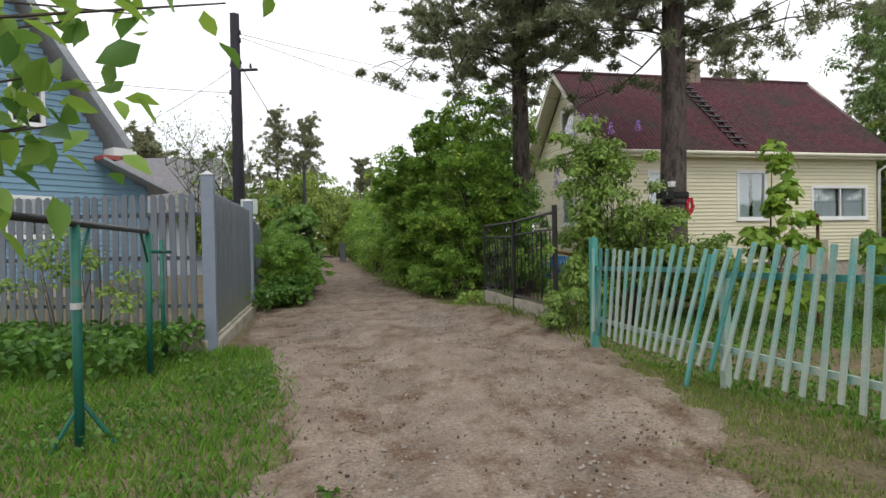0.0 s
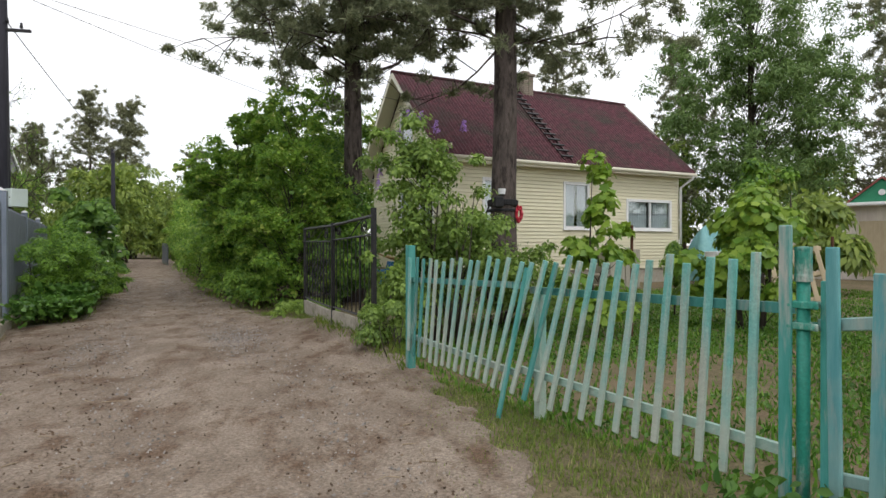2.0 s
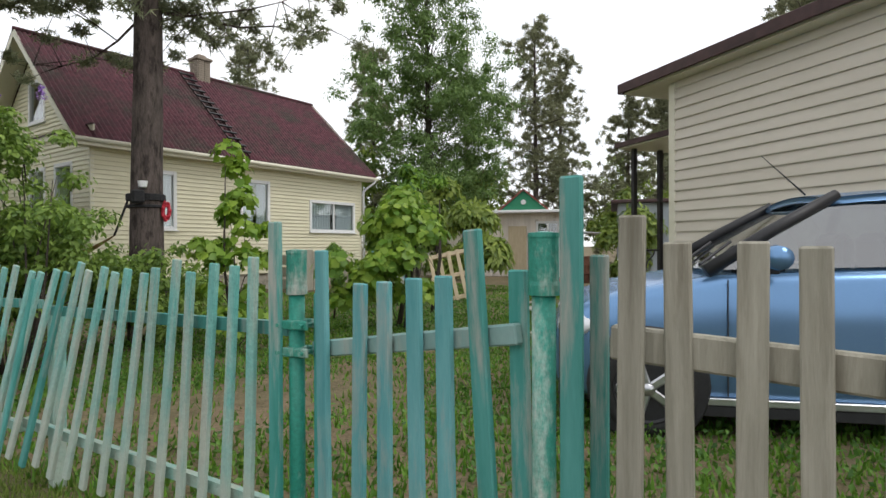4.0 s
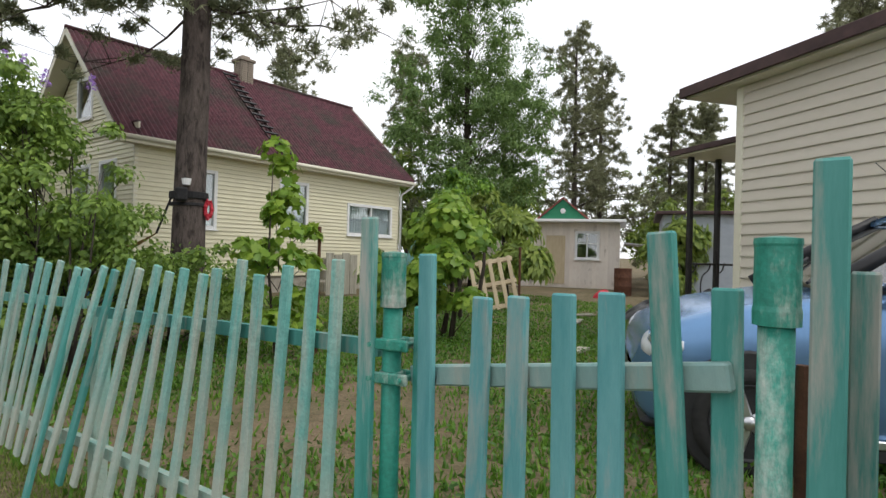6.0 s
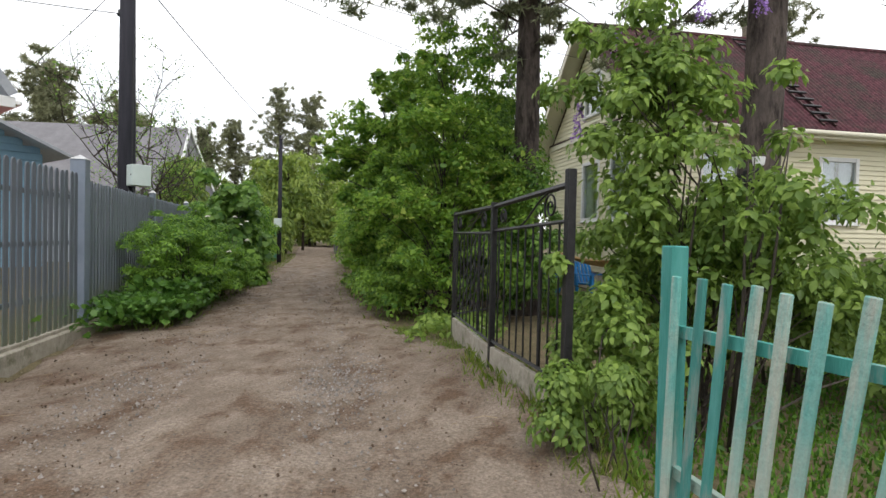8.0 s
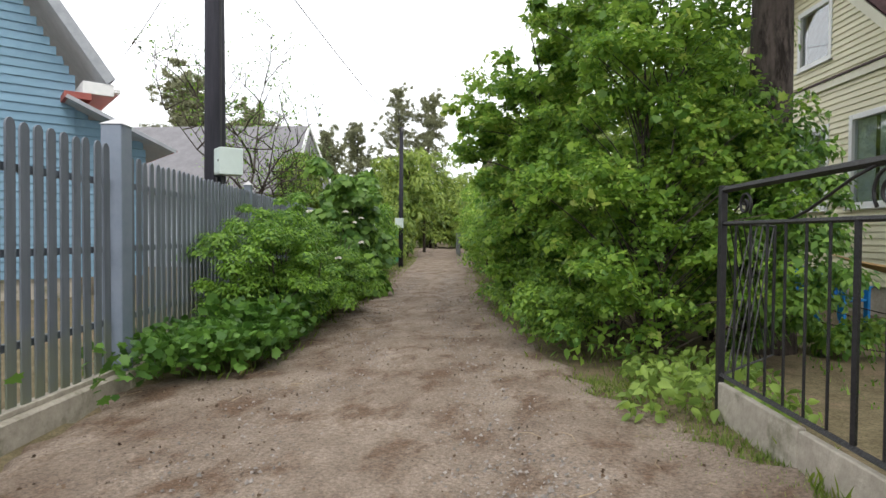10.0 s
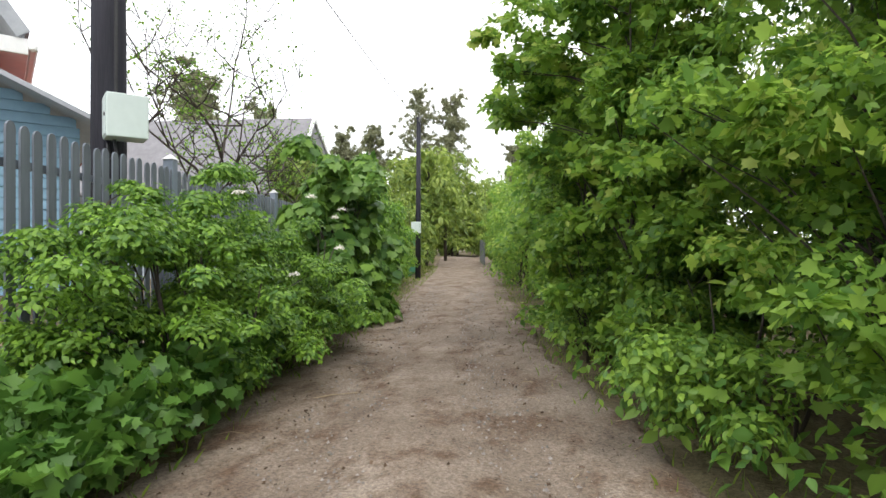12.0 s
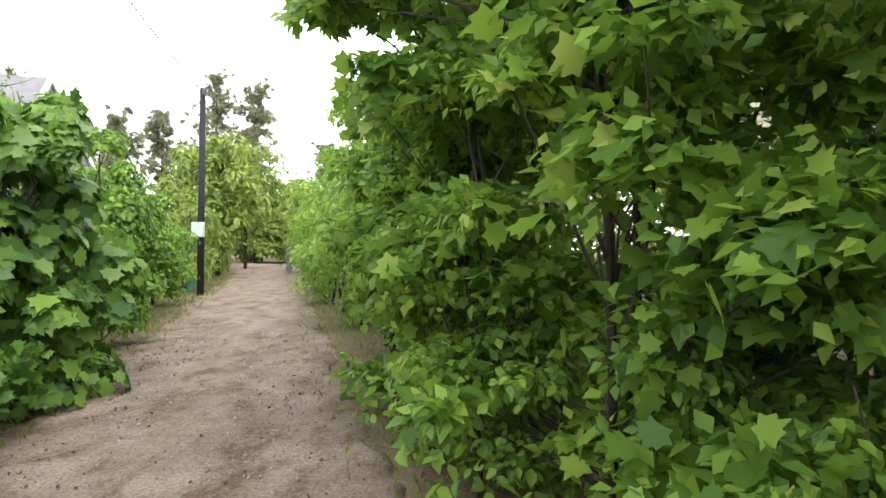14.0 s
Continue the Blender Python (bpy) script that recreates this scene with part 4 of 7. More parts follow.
def build_grey_house():
    """Behind the bare tree: a low house of which the roof shows."""
    m = Matrix.Translation((-14.3, 26.1, 0)) @ pose(0, 0, 0, 0, 0, 12.8)
    ob = thing("house", "distant house with pale grey sheet roof", "house", m=m)
    part("wall", Shape().box((-7, 0.4, 0), (2.2, 6.0, 3.0)), M_GREYWALL, ob)
    s = Shape()
    s.add([(-7.4, -0.2, 2.9), (2.6, -0.2, 2.9), (2.2, 3.2, 6.0), (-7.4, 3.2, 6.0), (2.6, 6.6, 2.9), (-7.4, 6.6, 2.9), (-7.4, -0.2, 2.8), (2.6, -0.2, 2.8), (2.6, 6.6, 2.8), (-7.4, 6.6, 2.8)],
          [(0, 1, 2, 3), (3, 2, 4, 5), (0, 6, 7, 1), (5, 4, 8, 9), (6, 9, 8, 7), (1, 7, 8, 4, 2), (0, 3, 5, 9, 6)])
    part("roof", s, M_GREYROOF, ob, "grey sheet roof")
    for y in (-0.2, 6.6):
        part("rake_board", slant((2.66, y, 2.85), (2.26, 3.2, 6.02), (-0.03, 0, -0.1), (0.03, 0, 0.08)), M_WHITE, ob)
    return ob


build_grey_house()


def build_shed():
    """The pale shed at the end of the garden, with its green gable."""
    W, H = 7.0, 2.75
    m = Matrix.Translation((22.4 - 0.6 * W, 16.9 + 0.8 * W, 0)) @ pose(0, 0, 0, 0, 0, -53.1)
    ob = thing("shed", "pale pink plank shed with green gable and red roof", "shed", m=m)
    hole = (W - 1.75, W - 0.85, 1.25, 2.35)
    s = Shape()
    h0, h1, h2, h3 = hole
    for lo, hi in (((0, 0, 0), (h0, 0.1, H)), ((h0, 0, 0), (h1, 0.1, h2)), ((h0, 0, h3), (h1, 0.1, H)), ((h1, 0, 0), (W, 0.1, H)), ((0, 0.1, 0), (0.1, 4.0, H)), ((W - 0.1, 0.1, 0), (W, 4.0, H)), ((0, 4.0, 0), (W, 4.1, H))):
        s.box(lo, hi)
    wall = part("wall", s, M_SHEDWALL, ob)
    plank = Shape().box((0, -0.018, 0), (0.15, 0, 1), c=0.004).mesh("plank", M_SHEDWALL)
    for i in range(int(W / 0.156)):
        x = i * 0.156
        if x + 0.15 > h0 and x < h1:
            part("plank", plank, None, wall, m=Matrix.Translation((x, 0, 0)) @ Matrix.Diagonal((1, 1, h2, 1)))
            part("plank", plank, None, wall, m=Matrix.Translation((x, 0, h3)) @ Matrix.Diagonal((1, 1, H - h3, 1)))
        else:
            part("plank", plank, None, wall, m=Matrix.Translation((x, 0, 0)) @ Matrix.Diagonal((1, 1, H, 1)))
    window(ob, pose(0, -0.02, 0), *hole, bars=(0.5,), curtain=False)
    part("transom", Shape().box((h0, -0.03, 1.85), (h1, 0.0, 1.89)), M_WHITE, ob)
    part("door", Shape().box((W - 3.0, -0.05, 0.15), (W - 2.2, -0.019, 2.2), c=0.006), M_PALLET, ob)
    part("roof_slab", Shape().box((-0.4, -0.6, H), (W + 0.25, 4.4, H + 0.12), c=0.02), M_WHITE, ob)
    g = Shape()
    c, b = W - 2.3, H + 0.12
    g.add([(c - 1.0, -0.3, b), (c + 1.0, -0.3, b), (c, -0.3, b + 0.85), (c - 1.0, -0.2, b), (c + 1.0, -0.2, b), (c, -0.2, b + 0.85)], [(0, 1, 2), (5, 4, 3), (0, 3, 4, 1), (1, 4, 5, 2), (2, 5, 3, 0)])
    part("gable", g, M_GREENPAINT, ob, "green painted gable board")
    part("gable_ornament", Shape().lathe([(0.02, 0), (0.11, 0.01), (0.11, 0.03), (0.02, 0.04)], 12, Matrix.Translation((c, -0.31, b + 0.35)) @ pose(0, 0, 0, 90, 0, 0)), M_WHITE, ob)
    for k in (-1, 1):
        a, t = Vector((c + k * 1.2, -0.4, b - 0.08)), Vector((c, -0.4, b + 0.93))
        d = (t - a).normalized()
        n = Vector((k * d.z, 0, abs(d.x))) * 0.05
        back = Vector((0, 4.4, 0))
        r = Shape().add([a, t, t + back, a + back, a - n, t - n, t + back - n, a + back - n], [(0, 1, 2, 3), (4, 7, 6, 5), (0, 4, 5, 1), (1, 5, 6, 2), (2, 6, 7, 3), (3, 7, 4, 0)])
        part("roof", r, M_REDROOF, ob)
    part("side_awning", Shape().box((W + 0.02, 0.2, 2.4), (W + 1.2, 3.5, 2.45), m=pose(0, 0, 0, 0, 4, 0)), M_ZINC, ob)
    return ob


build_shed()


def build_grey_garage():
    m = Matrix.Translation((21.0, 14.0, 0)) @ pose(0, 0, 0, 0, 0, -55)
    ob = thing("garage", "plain pale grey-blue rendered garage", "garage", m=m)
    part("wall", Shape().box((0, 0, 0), (6, 5, 2.9), c=0.02), M_GREYWALL, ob)
    part("roof", Shape().box((-0.25, -0.3, 2.9), (6.25, 5.3, 3.02), c=0.02), M_DARKROOF, ob)


build_grey_garage()


# ---- fences ----
def build_blue_fence():
    """Grey-blue paling fence: a front stretch, a corner post and two stretches along the lane."""
    fence = thing("fence", "tall grey-blue painted paling fence on concrete footing", "fence")
    A, B, C = Vector((-9.5, 7.3, 0)), Vector((-2.62, 7.05, 0)), Vector((-3.86, 11.24, 0))
    Dd = C + Vector((-0.375, 1, 0)).normalized() * 11.0
    pale = Shape()
    w, t, h = 0.082, 0.014, 1.0
    ring = [(-w / 2, 0), (w / 2, 0)] + [(w / 2 * math.cos(a * math.pi / 6), h - 0.028 + 0.028 * math.sin(a * math.pi / 6)) for a in range(7)]
    n_ = len(ring)
    pale.add([(x, -t / 2, z) for x, z in ring] + [(x, t / 2, z) for x, z in ring], [tuple(range(n_)), tuple(reversed(range(n_, 2 * n_)))] + [(i, i + n_, (i + 1) % n_ + n_, (i + 1) % n_) for i in range(n_)])
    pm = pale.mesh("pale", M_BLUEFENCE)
    rng = random.Random(4)
    for a, b, top, gap in ((A, B, 1.98, 0.128), (B, C, 2.02, 0.128), (C, Dd, 1.96, 0.128)):
        d = (b - a)
        n = int(d.length / gap)
        rot = math.atan2(d.y, d.x)
        nor = Vector((d.y, -d.x, 0)).normalized()
        z0 = 0.2
        for i in range(n):
            p = a + d * ((i + 0.5) / n)
            if min((p - q).length for q in (A, B, C)) < 0.12:
                continue
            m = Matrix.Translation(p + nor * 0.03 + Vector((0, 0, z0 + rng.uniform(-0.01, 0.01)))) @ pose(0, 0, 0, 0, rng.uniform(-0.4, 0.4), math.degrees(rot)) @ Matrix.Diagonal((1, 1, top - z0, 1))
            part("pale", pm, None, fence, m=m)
        for z in (0.55, 1.15, 1.7):
            mm = Matrix.Translation(a) @ pose(0, 0, 0, 0, 0, math.degrees(rot))
            part("rail", Shape().box((0, 0.022, z), (d.length, 0.062, z + 0.05), mm), M_BLUEFENCE, fence)
        mm = Matrix.Translation(a) @ pose(0, 0, 0, 0, 0, math.degrees(rot))
        part("footing", Shape().box((0, -0.11, -0.12), (d.length, 0.11, 0.16), mm, c=0.015), M_CONCRETE, fence)
        part("foot_rail", Shape().box((0, -0.06, 0.162), (d.length, 0.03, 0.198), mm, c=0.004), M_CONCRETE, fence)
    for p, s, z in ((B, 0.075, 2.2), (C, 0.085, 2.2), (C + (Dd - C) * 0.36, 0.05, 2.05), (C + (Dd - C) * 0.7, 0.05, 2.05)):
        m = Matrix.Translation(p) @ pose(0, 0, 0, 0, 0, 108)
        post = part("post", Shape().box((-s, -s, -0.1), (s, s, z), m, c=0.006), M_BLUEPOST, fence)
        part("post_cap", Shape().add([m @ Vector(q) for q in ((-s - 0.01, -s - 0.01, z), (s + 0.01, -s - 0.01, z), (s + 0.01, s + 0.01, z), (-s - 0.01, s + 0.01, z), (0, 0, z + 0.06))], [(0, 1, 4), (1, 2, 4), (2, 3, 4), (3, 0, 4), (3, 2, 1, 0)]), M_ZINC, post)
    return fence


build_blue_fence()


def picket_mesh(name, w, t, material):
    return Shape().box((-w / 2, -t / 2, 0), (w / 2, t / 2, 1.0), c=0.004).mesh(name, material)


def build_picket_fence():
    """Leaning teal pickets between the end post and the gate."""
    fence = thing("picket_fence", "leaning teal picket fence with peeling paint", "fence")
    P, Q = Vector((2.08, 7.1, 0)), Vector((3.33, 3.37, 0))
    d = Q - P
    L = d.length
    ang = math.degrees(math.atan2(d.y, d.x))
    base = Matrix.Translation(P) @ pose(0, 0, 0, 0, 0, ang)
    rng = random.Random(8)
    pf, pt = picket_mesh("picket", 0.045, 0.021, M_FADED), picket_mesh("picket", 0.045, 0.021, M_TEAL)
    n = 29
    for i in range(n):
        k = (i + 0.3) / n
        s = 0.06 + 0.1353 * i
        lean = np.interp(k, [0, 0.1, 0.35, 0.52, 0.62, 0.72, 0.85, 1.0], [2, 4, 9, 13, 12, 7, 3, 0.5]) + rng.uniform(-0.5, 0.5)
        tilt = np.interp(k, [0, 0.25, 0.5, 0.75, 1], [0.5, 4, 8, 3.5, 0.5])
        z0 = 0.20 + rng.uniform(-0.03, 0.02)
        h = np.interp(k, [0, 0.5, 1], [1.0, 1.03, 1.07]) / math.cos(radians(lean)) + rng.uniform(-0.02, 0.02)
        m = base @ pose(s - 0.5 * math.tan(radians(lean)) * 0.9, -0.03 - 0.011 * tilt, z0, rng.uniform(-0.7, 0.7) - tilt, lean, 0) @ Matrix.Diagonal((1, 1, h, 1))
        part("picket", pt if i in (1, 2, 16) else pf, None, fence, m=m)
    part("picket", pt, None, fence, m=base @ pose(2.0 - 0.1, -0.18, -0.02, -9, 6, 0) @ Matrix.Diagonal((1, 1, 1.2, 1)))
    for z, za, zb in ((0.96, 0.0, 0.05), (0.34, 0.02, 0.0)):
        for a, b, sag in ((0.0, 1.95, -0.02), (2.0, L + 0.08, 0.0)):
            s = Shape()
            ya, yb = (0.0, 0.05 if z > 0.5 else -0.05) if a == 0 else (0.05 if z > 0.5 else -0.05, 0.0)
            s.add([(a, ya, z + za + sag), (b, yb, z + zb + sag), (b, yb, z + zb + 0.05 + sag), (a, ya, z + za + 0.05 + sag), (a, ya + 0.04, z + za + sag), (b, yb + 0.04, z + zb + sag), (b, yb + 0.03, z + zb + 0.05 + sag), (a, ya + 0.03, z + za + 0.05 + sag)],
                  [(0, 1, 2, 3), (7, 6, 5, 4), (0, 4, 5, 1), (3, 2, 6, 7), (0, 3, 7, 4), (1, 5, 6, 2)])
            part("rail", s, M_TEAL if z > 0.5 else M_FADED, fence, m=base)
    part("end_post", Shape().box((-0.04, -0.03, -0.1), (0.045, 0.05, 1.33), c=0.006), M_TEAL, fence, m=base)
    part("wire_tie", Shape().tube([(1.86, -0.06, 1.1), (1.95, -0.08, 1.14), (2.1, -0.07, 1.13), (2.22, -0.05, 1.18)], 0.008, 6).tube([(1.88, -0.07, 1.13), (2.05, -0.09, 1.12), (2.2, -0.06, 1.15)], 0.007, 6), M_RUST, fence, "twisted rusty wire holding the pickets")
    part("middle_post", Shape().box((2.05, 0.05, -0.1), (2.12, 0.12, 1.0), c=0.006), M_FADED, fence, m=base)
    return fence


build_picket_fence()


def pipe_post(x, y, top, r, label):
    """A capped steel pipe that carries the gate."""
    ob = thing("gate_post", label, "gate post", "gate posts", m=pose(x, y, 0))
    part("pipe", Shape().lathe([(r, -0.2), (r, 0.6), (r * 1.01, 0.61), (r, 0.62), (r, top - 0.14)], 20), M_TEALPIPE, ob, smooth=True)
    part("cap", Shape().lathe([(r * 0.4, top - 0.16), (r * 1.32, top - 0.155), (r * 1.34, top - 0.13), (r * 1.28, top - 0.12), (r * 1.28, top - 0.015), (r * 1.33, top - 0.01), (r * 1.3, top), (0.005, top + 0.004)], 20), M_TEALPIPE, ob, "bucket-shaped steel cap")
    return ob


def build_gate():
    pipe_post(3.362, 3.228, 1.32, 0.028, "teal steel gate post with hinge collars")
    pipe_post(3.585, 2.279, 1.365, 0.03, "peeling white and teal steel gate post")
    gate = thing("gate", "low teal picket gate between pipe posts", "gate")
    P, Q = Vector((3.378, 3.228, 0)), Vector((3.545, 2.3, 0))
    d = Q - P
    base = Matrix.Translation(P) @ pose(0, 0, 0, 0, 0, math.degrees(math.atan2(d.y, d.x)))
    pt, pf = picket_mesh("picket", 0.055, 0.022, M_TEAL), picket_mesh("picket", 0.055, 0.022, M_GATE)
    rows = ((0.14, 0.1, 1.32, -1, 0), (0.30, 0.1, 1.215, 1, 0), (0.43, 0.1, 1.225, 0, 0), (0.575, 0.1, 1.24, -1, 0), (0.69, 0.1, 1.25, -1, 0), (0.865, 0.06, 1.38, -4, 1), (0.90, 0.1, 1.27, -1, 1))
    for s, z0, z1, lean, teal in rows:
        part("picket", pt if teal else pf, None, gate, m=base @ pose(s, 0 if s < 0.88 else 0.06, z0, 0, lean, 0) @ Matrix.Diagonal((1, 1, z1 - z0, 1)))
    part("picket", pt, None, gate, m=Matrix.Translation((3.297, 3.26, 0.05)) @ pose(0, 0, 0, 0, 0, -72) @ Matrix.Diagonal((1, 1, 1.37, 1)))
    for z in (0.97, 0.30):
        part("rail", Shape().box((0.0, -0.015, -0.028), (0.87, 0.018, 0.028), c=0.005), M_GATE, gate, m=base @ pose(0.04, 0.032, z, 0, -9, 0))
    part("hinge_picket", Shape().box((0.055, 0.01, 0.0), (0.10, 0.045, 1.17), c=0.005), M_TEAL, gate, m=base)
    for z in (1.06, 0.965):
        hm = Matrix.Translation((3.362, 3.228, z)) @ pose(0, 0, 0, 0, 0, -60)
        part("hinge", Shape().box((-0.05, -0.042, -0.016), (0.07, -0.028, 0.016), hm, c=0.004).box((-0.05, 0.028, -0.016), (0.07, 0.042, 0.016), hm, c=0.004).lathe([(0.032, -0.016), (0.036, -0.014), (0.036, 0.014), (0.032, 0.016)], 14, hm).tube([hm @ Vector((0.05, -0.06, 0)), hm @ Vector((0.05, 0.05, 0))], 0.008, 6).tube([hm @ Vector((-0.042, -0.06, 0)), hm @ Vector((-0.042, 0.05, 0))], 0.008, 6), M_TEALPIPE, gate, "bolted steel hinge collar")
    part("bolt_tube", Shape().tube([(3.625, 2.25, 0.9), (3.625, 2.25, 1.14)], 0.011, 8), M_RUST, gate)
    # old grey pickets beyond the gate
    fence = thing("picket_fence", "weathered grey picket fence past the gate", "fence")
    pg, pt2 = picket_mesh("picket", 0.057, 0.024, M_GREYWOOD), picket_mesh("picket", 0.055, 0.022, M_TEAL)
    base2 = Matrix.Translation((3.59, 2.21, 0)) @ pose(0, 0, 0, 0, 0, math.degrees(math.atan2(-0.954, 0.3)))
    part("picket", pt2, None, fence, m=base2 @ pose(0.012, 0, 0.04, 0, 0, 0) @ Matrix.Diagonal((1, 1, 1.46, 1)))
    part("picket", pt2, None, fence, m=base2 @ pose(0.06, 0.06, 0.04, 0, 0, 0) @ Matrix.Diagonal((0.8, 1, 1.27, 1)))
    rng = random.Random(2)
    for i in range(24):
        top = (1.40, 1.34, 1.34, 1.33, 1.31)[i] if i < 5 else 1.32 + rng.uniform(-0.03, 0.03)
        part("picket", pg, None, fence, m=base2 @ pose(0.142 + i * 0.1238, 0, 0.12, rng.uniform(-1, 1), rng.uniform(-1, 1), 0) @ Matrix.Diagonal((1, 1, top - 0.12, 1)))
    part("rail", Shape().box((0.05, 0.015, 1.07), (3.2, 0.05, 1.15), c=0.006), M_GREYWOOD, fence, m=base2 @ pose(0, 0, 0, 0, 2.5, 0))
    part("rail", Shape().box((0.05, 0.015, 0.35), (3.2, 0.05, 0.45), c=0.006), M_GREYWOOD, fence, m=base2)
    for s in (1.5, 3.0):
        part("post", Shape().box((s, 0.055, -0.1), (s + 0.09, 0.14, 1.25), c=0.006), M_GREYWOOD, fence, m=base2)


build_gate()


def build_iron_fence():
    """Black iron panels with scrolls on a low concrete kerb."""
    fence = thing("iron_fence", "black wrought iron fence with scrolls on concrete kerb", "fence")
    P = [Vector((0.79, 11.6, 0)), Vector((1.28, 9.8, 0)), Vector((1.79, 8.38, 0))]
    tops = (1.62, 1.63, 1.71)
    for i in range(2):
        a, b = P[i], P[i + 1]
        d = b - a
        L = d.length
        m = Matrix.Translation(a) @ pose(0, 0, 0, 0, 0, math.degrees(math.atan2(d.y, d.x)))
        t0, t1, b0 = tops[i], tops[i + 1], 0.41
        part("kerb", Shape().box((0.02, -0.022, -0.15), (L / 2 - 0.004, 0.022, 0.36), m, c=0.006), M_CONCRETE, fence)
        part("kerb", Shape().box((L / 2 + 0.004, -0.024, -0.15), (L - 0.01, 0.02, 0.35), m, c=0.006), M_CONCRETE, fence)

        def rail(z0, z1, r, name):
            part(name, Shape().tube([m @ Vector((0, 0, z0)), m @ Vector((L, 0, z1))], r, 4), M_BLACKIRON, fence)
        rail(t0, t1, 0.022, "top_rail")
        mid0, mid1 = t0 - 0.22, t1 - 0.24
        rail(mid0, mid1, 0.014, "middle_rail")
        rail(b0, b0 - 0.02, 0.018, "bottom_rail")
        n = 10
        for j in range(1, n):
            s = L * j / n
            zt = mid0 + (mid1 - mid0) * s / L
            r = 0.015 if j == 7 else 0.0075
            part("bar", Shape().tube([(s, 0, b0), (s, 0, zt)], r, 4), M_BLACKIRON, fence, m=m)
        def gap(x):
            return t0 + (t1 - t0) * x / L, mid0 + (mid1 - mid0) * x / L
        for big, c0, k in ((1.0, 0.80, 1), (0.62, 0.16, -1)):
            hi, lo = gap(L * c0)
            R = (hi - lo) * 0.44 * (1 if big == 1.0 else 0.8)
            pts = []
            for a_ in range(30):
                th = a_ * 0.36
                r = R * (1 - a_ / 36)
                pts.append((L * c0 + k * r * math.cos(th + 2.4), 0, (hi + lo) / 2 + k * r * math.sin(th + 2.4) * -1 * k))
            part("scroll", Shape().tube(pts, 0.0085, 5), M_BLACKIRON, fence, m=m, smooth=True)
        h1, l1 = gap(L * 0.68)
        h0, l0 = gap(L * 0.42)
        part("scroll", Shape().tube([(L * 0.42, 0, l0 + 0.01), (L * 0.5, 0, l0 + 0.05), (L * 0.68, 0, h1 - 0.05), (L * 0.76, 0, h1 - 0.01)], 0.0085, 5), M_BLACKIRON, fence, m=m, smooth=True)
    for p, t, r in zip(P, (1.63, 1.65, 1.79), (0.022, 0.026, 0.03)):
        part("post", Shape().box((-r, -r, -0.1), (r, r, t + 0.02), c=0.005), M_BLACKIRON, fence, m=Matrix.Translation(p) @ pose(0, 0, 0, 0, 0, -70))
    # a lattice leaf at the far end, turned into the garden
    a = P[0]
    lat = Shape()
    for k in range(-4, 9):
        p0, p1 = (k * 0.12, 0.4), (k * 0.12 + 0.5, 1.4)
        for q0, q1 in ((p0, p1), ((p1[0], p0[1]), (p0[0], p1[1]))):
            c0, c1 = Vector((q0[0], 0, q0[1])), Vector((q1[0], 0, q1[1]))
            if 0 <= min(q0[0], q1[0]) and max(q0[0], q1[0]) <= 1.0:
                lat.tube([c0, c1], 0.006, 4)
    lat.tube([(0, 0, 0.4), (1, 0, 0.4), (1, 0, 1.4), (0, 0, 1.4), (0, 0, 0.4)], 0.012, 4)
    part("lattice", lat, M_BLACKIRON, fence, "diamond lattice panel", m=Matrix.Translation(a) @ pose(0, 0, 0, 0, 0, 60))
    return fence


build_iron_fence()


def build_pipe_frame():
    """The green pipe frame on the lawn."""
    ob = thing("pipe_frame", "green painted steel pipe frame on the lawn", "frame")
    a, b, c = Vector((-1.81, 3.59, 0)), Vector((-2.59, 5.68, 0)), Vector((-2.95, 6.55, 0))
    part("post", Shape().tube([a + Vector((0, 0, -0.1)), a + Vector((0, 0, 1.46))], 0.03, 12), M_GREENPIPE, ob, smooth=True)
    part("post", Shape().tube([b + Vector((0, 0, -0.1)), b + Vector((0, 0, 1.46))], 0.03, 12), M_GREENPIPE, ob, smooth=True)
    part("post", Shape().tube([c + Vector((0, 0, -0.1)), c + Vector((0, 0, 1.4))], 0.025, 10), M_GREENPIPE, ob, smooth=True)
    e = a + (a - b) * 0.9
    part("post", Shape().tube([e + Vector((0, 0, -0.1)), e + Vector((0, 0, 1.46))], 0.03, 12), M_GREENPIPE, ob, smooth=True)
    part("top_pipe", Shape().tube([e + Vector((0, 0, 1.47)), b + Vector((0, 0, 1.47))], 0.024, 10), M_BLACKIRON, ob, smooth=True)
    part("cross_pipe", Shape().tube([b + Vector((0.0, 0.05, 1.27)), c + Vector((0.1, 0, 1.26))], 0.02, 8), M_GREENPIPE, ob, smooth=True)
    for p, q in ((a, b), (b, a), (b, c)):
        dd = (q - p).normalized()
        part("brace", Shape().tube([p + Vector((0, 0, 1.15)), p + dd * 0.3 + Vector((0, 0, 1.45))], 0.012, 6), M_GREENPIPE, ob)
    part("foot_brace", Shape().tube([a + Vector((0, 0, 0.35)), a + Vector((0.16, 0.12, 0.02))], 0.014, 6).tube([a + Vector((0, 0, 0.3)), a + Vector((-0.13, -0.12, 0.0))], 0.014, 6), M_GREENPIPE, ob)
    part("clamp", Shape().tube([a + Vector((0, 0, 0.92)), a + Vector((0, 0, 0.96))], 0.038, 10), M_ZINC, ob)


build_pipe_frame()


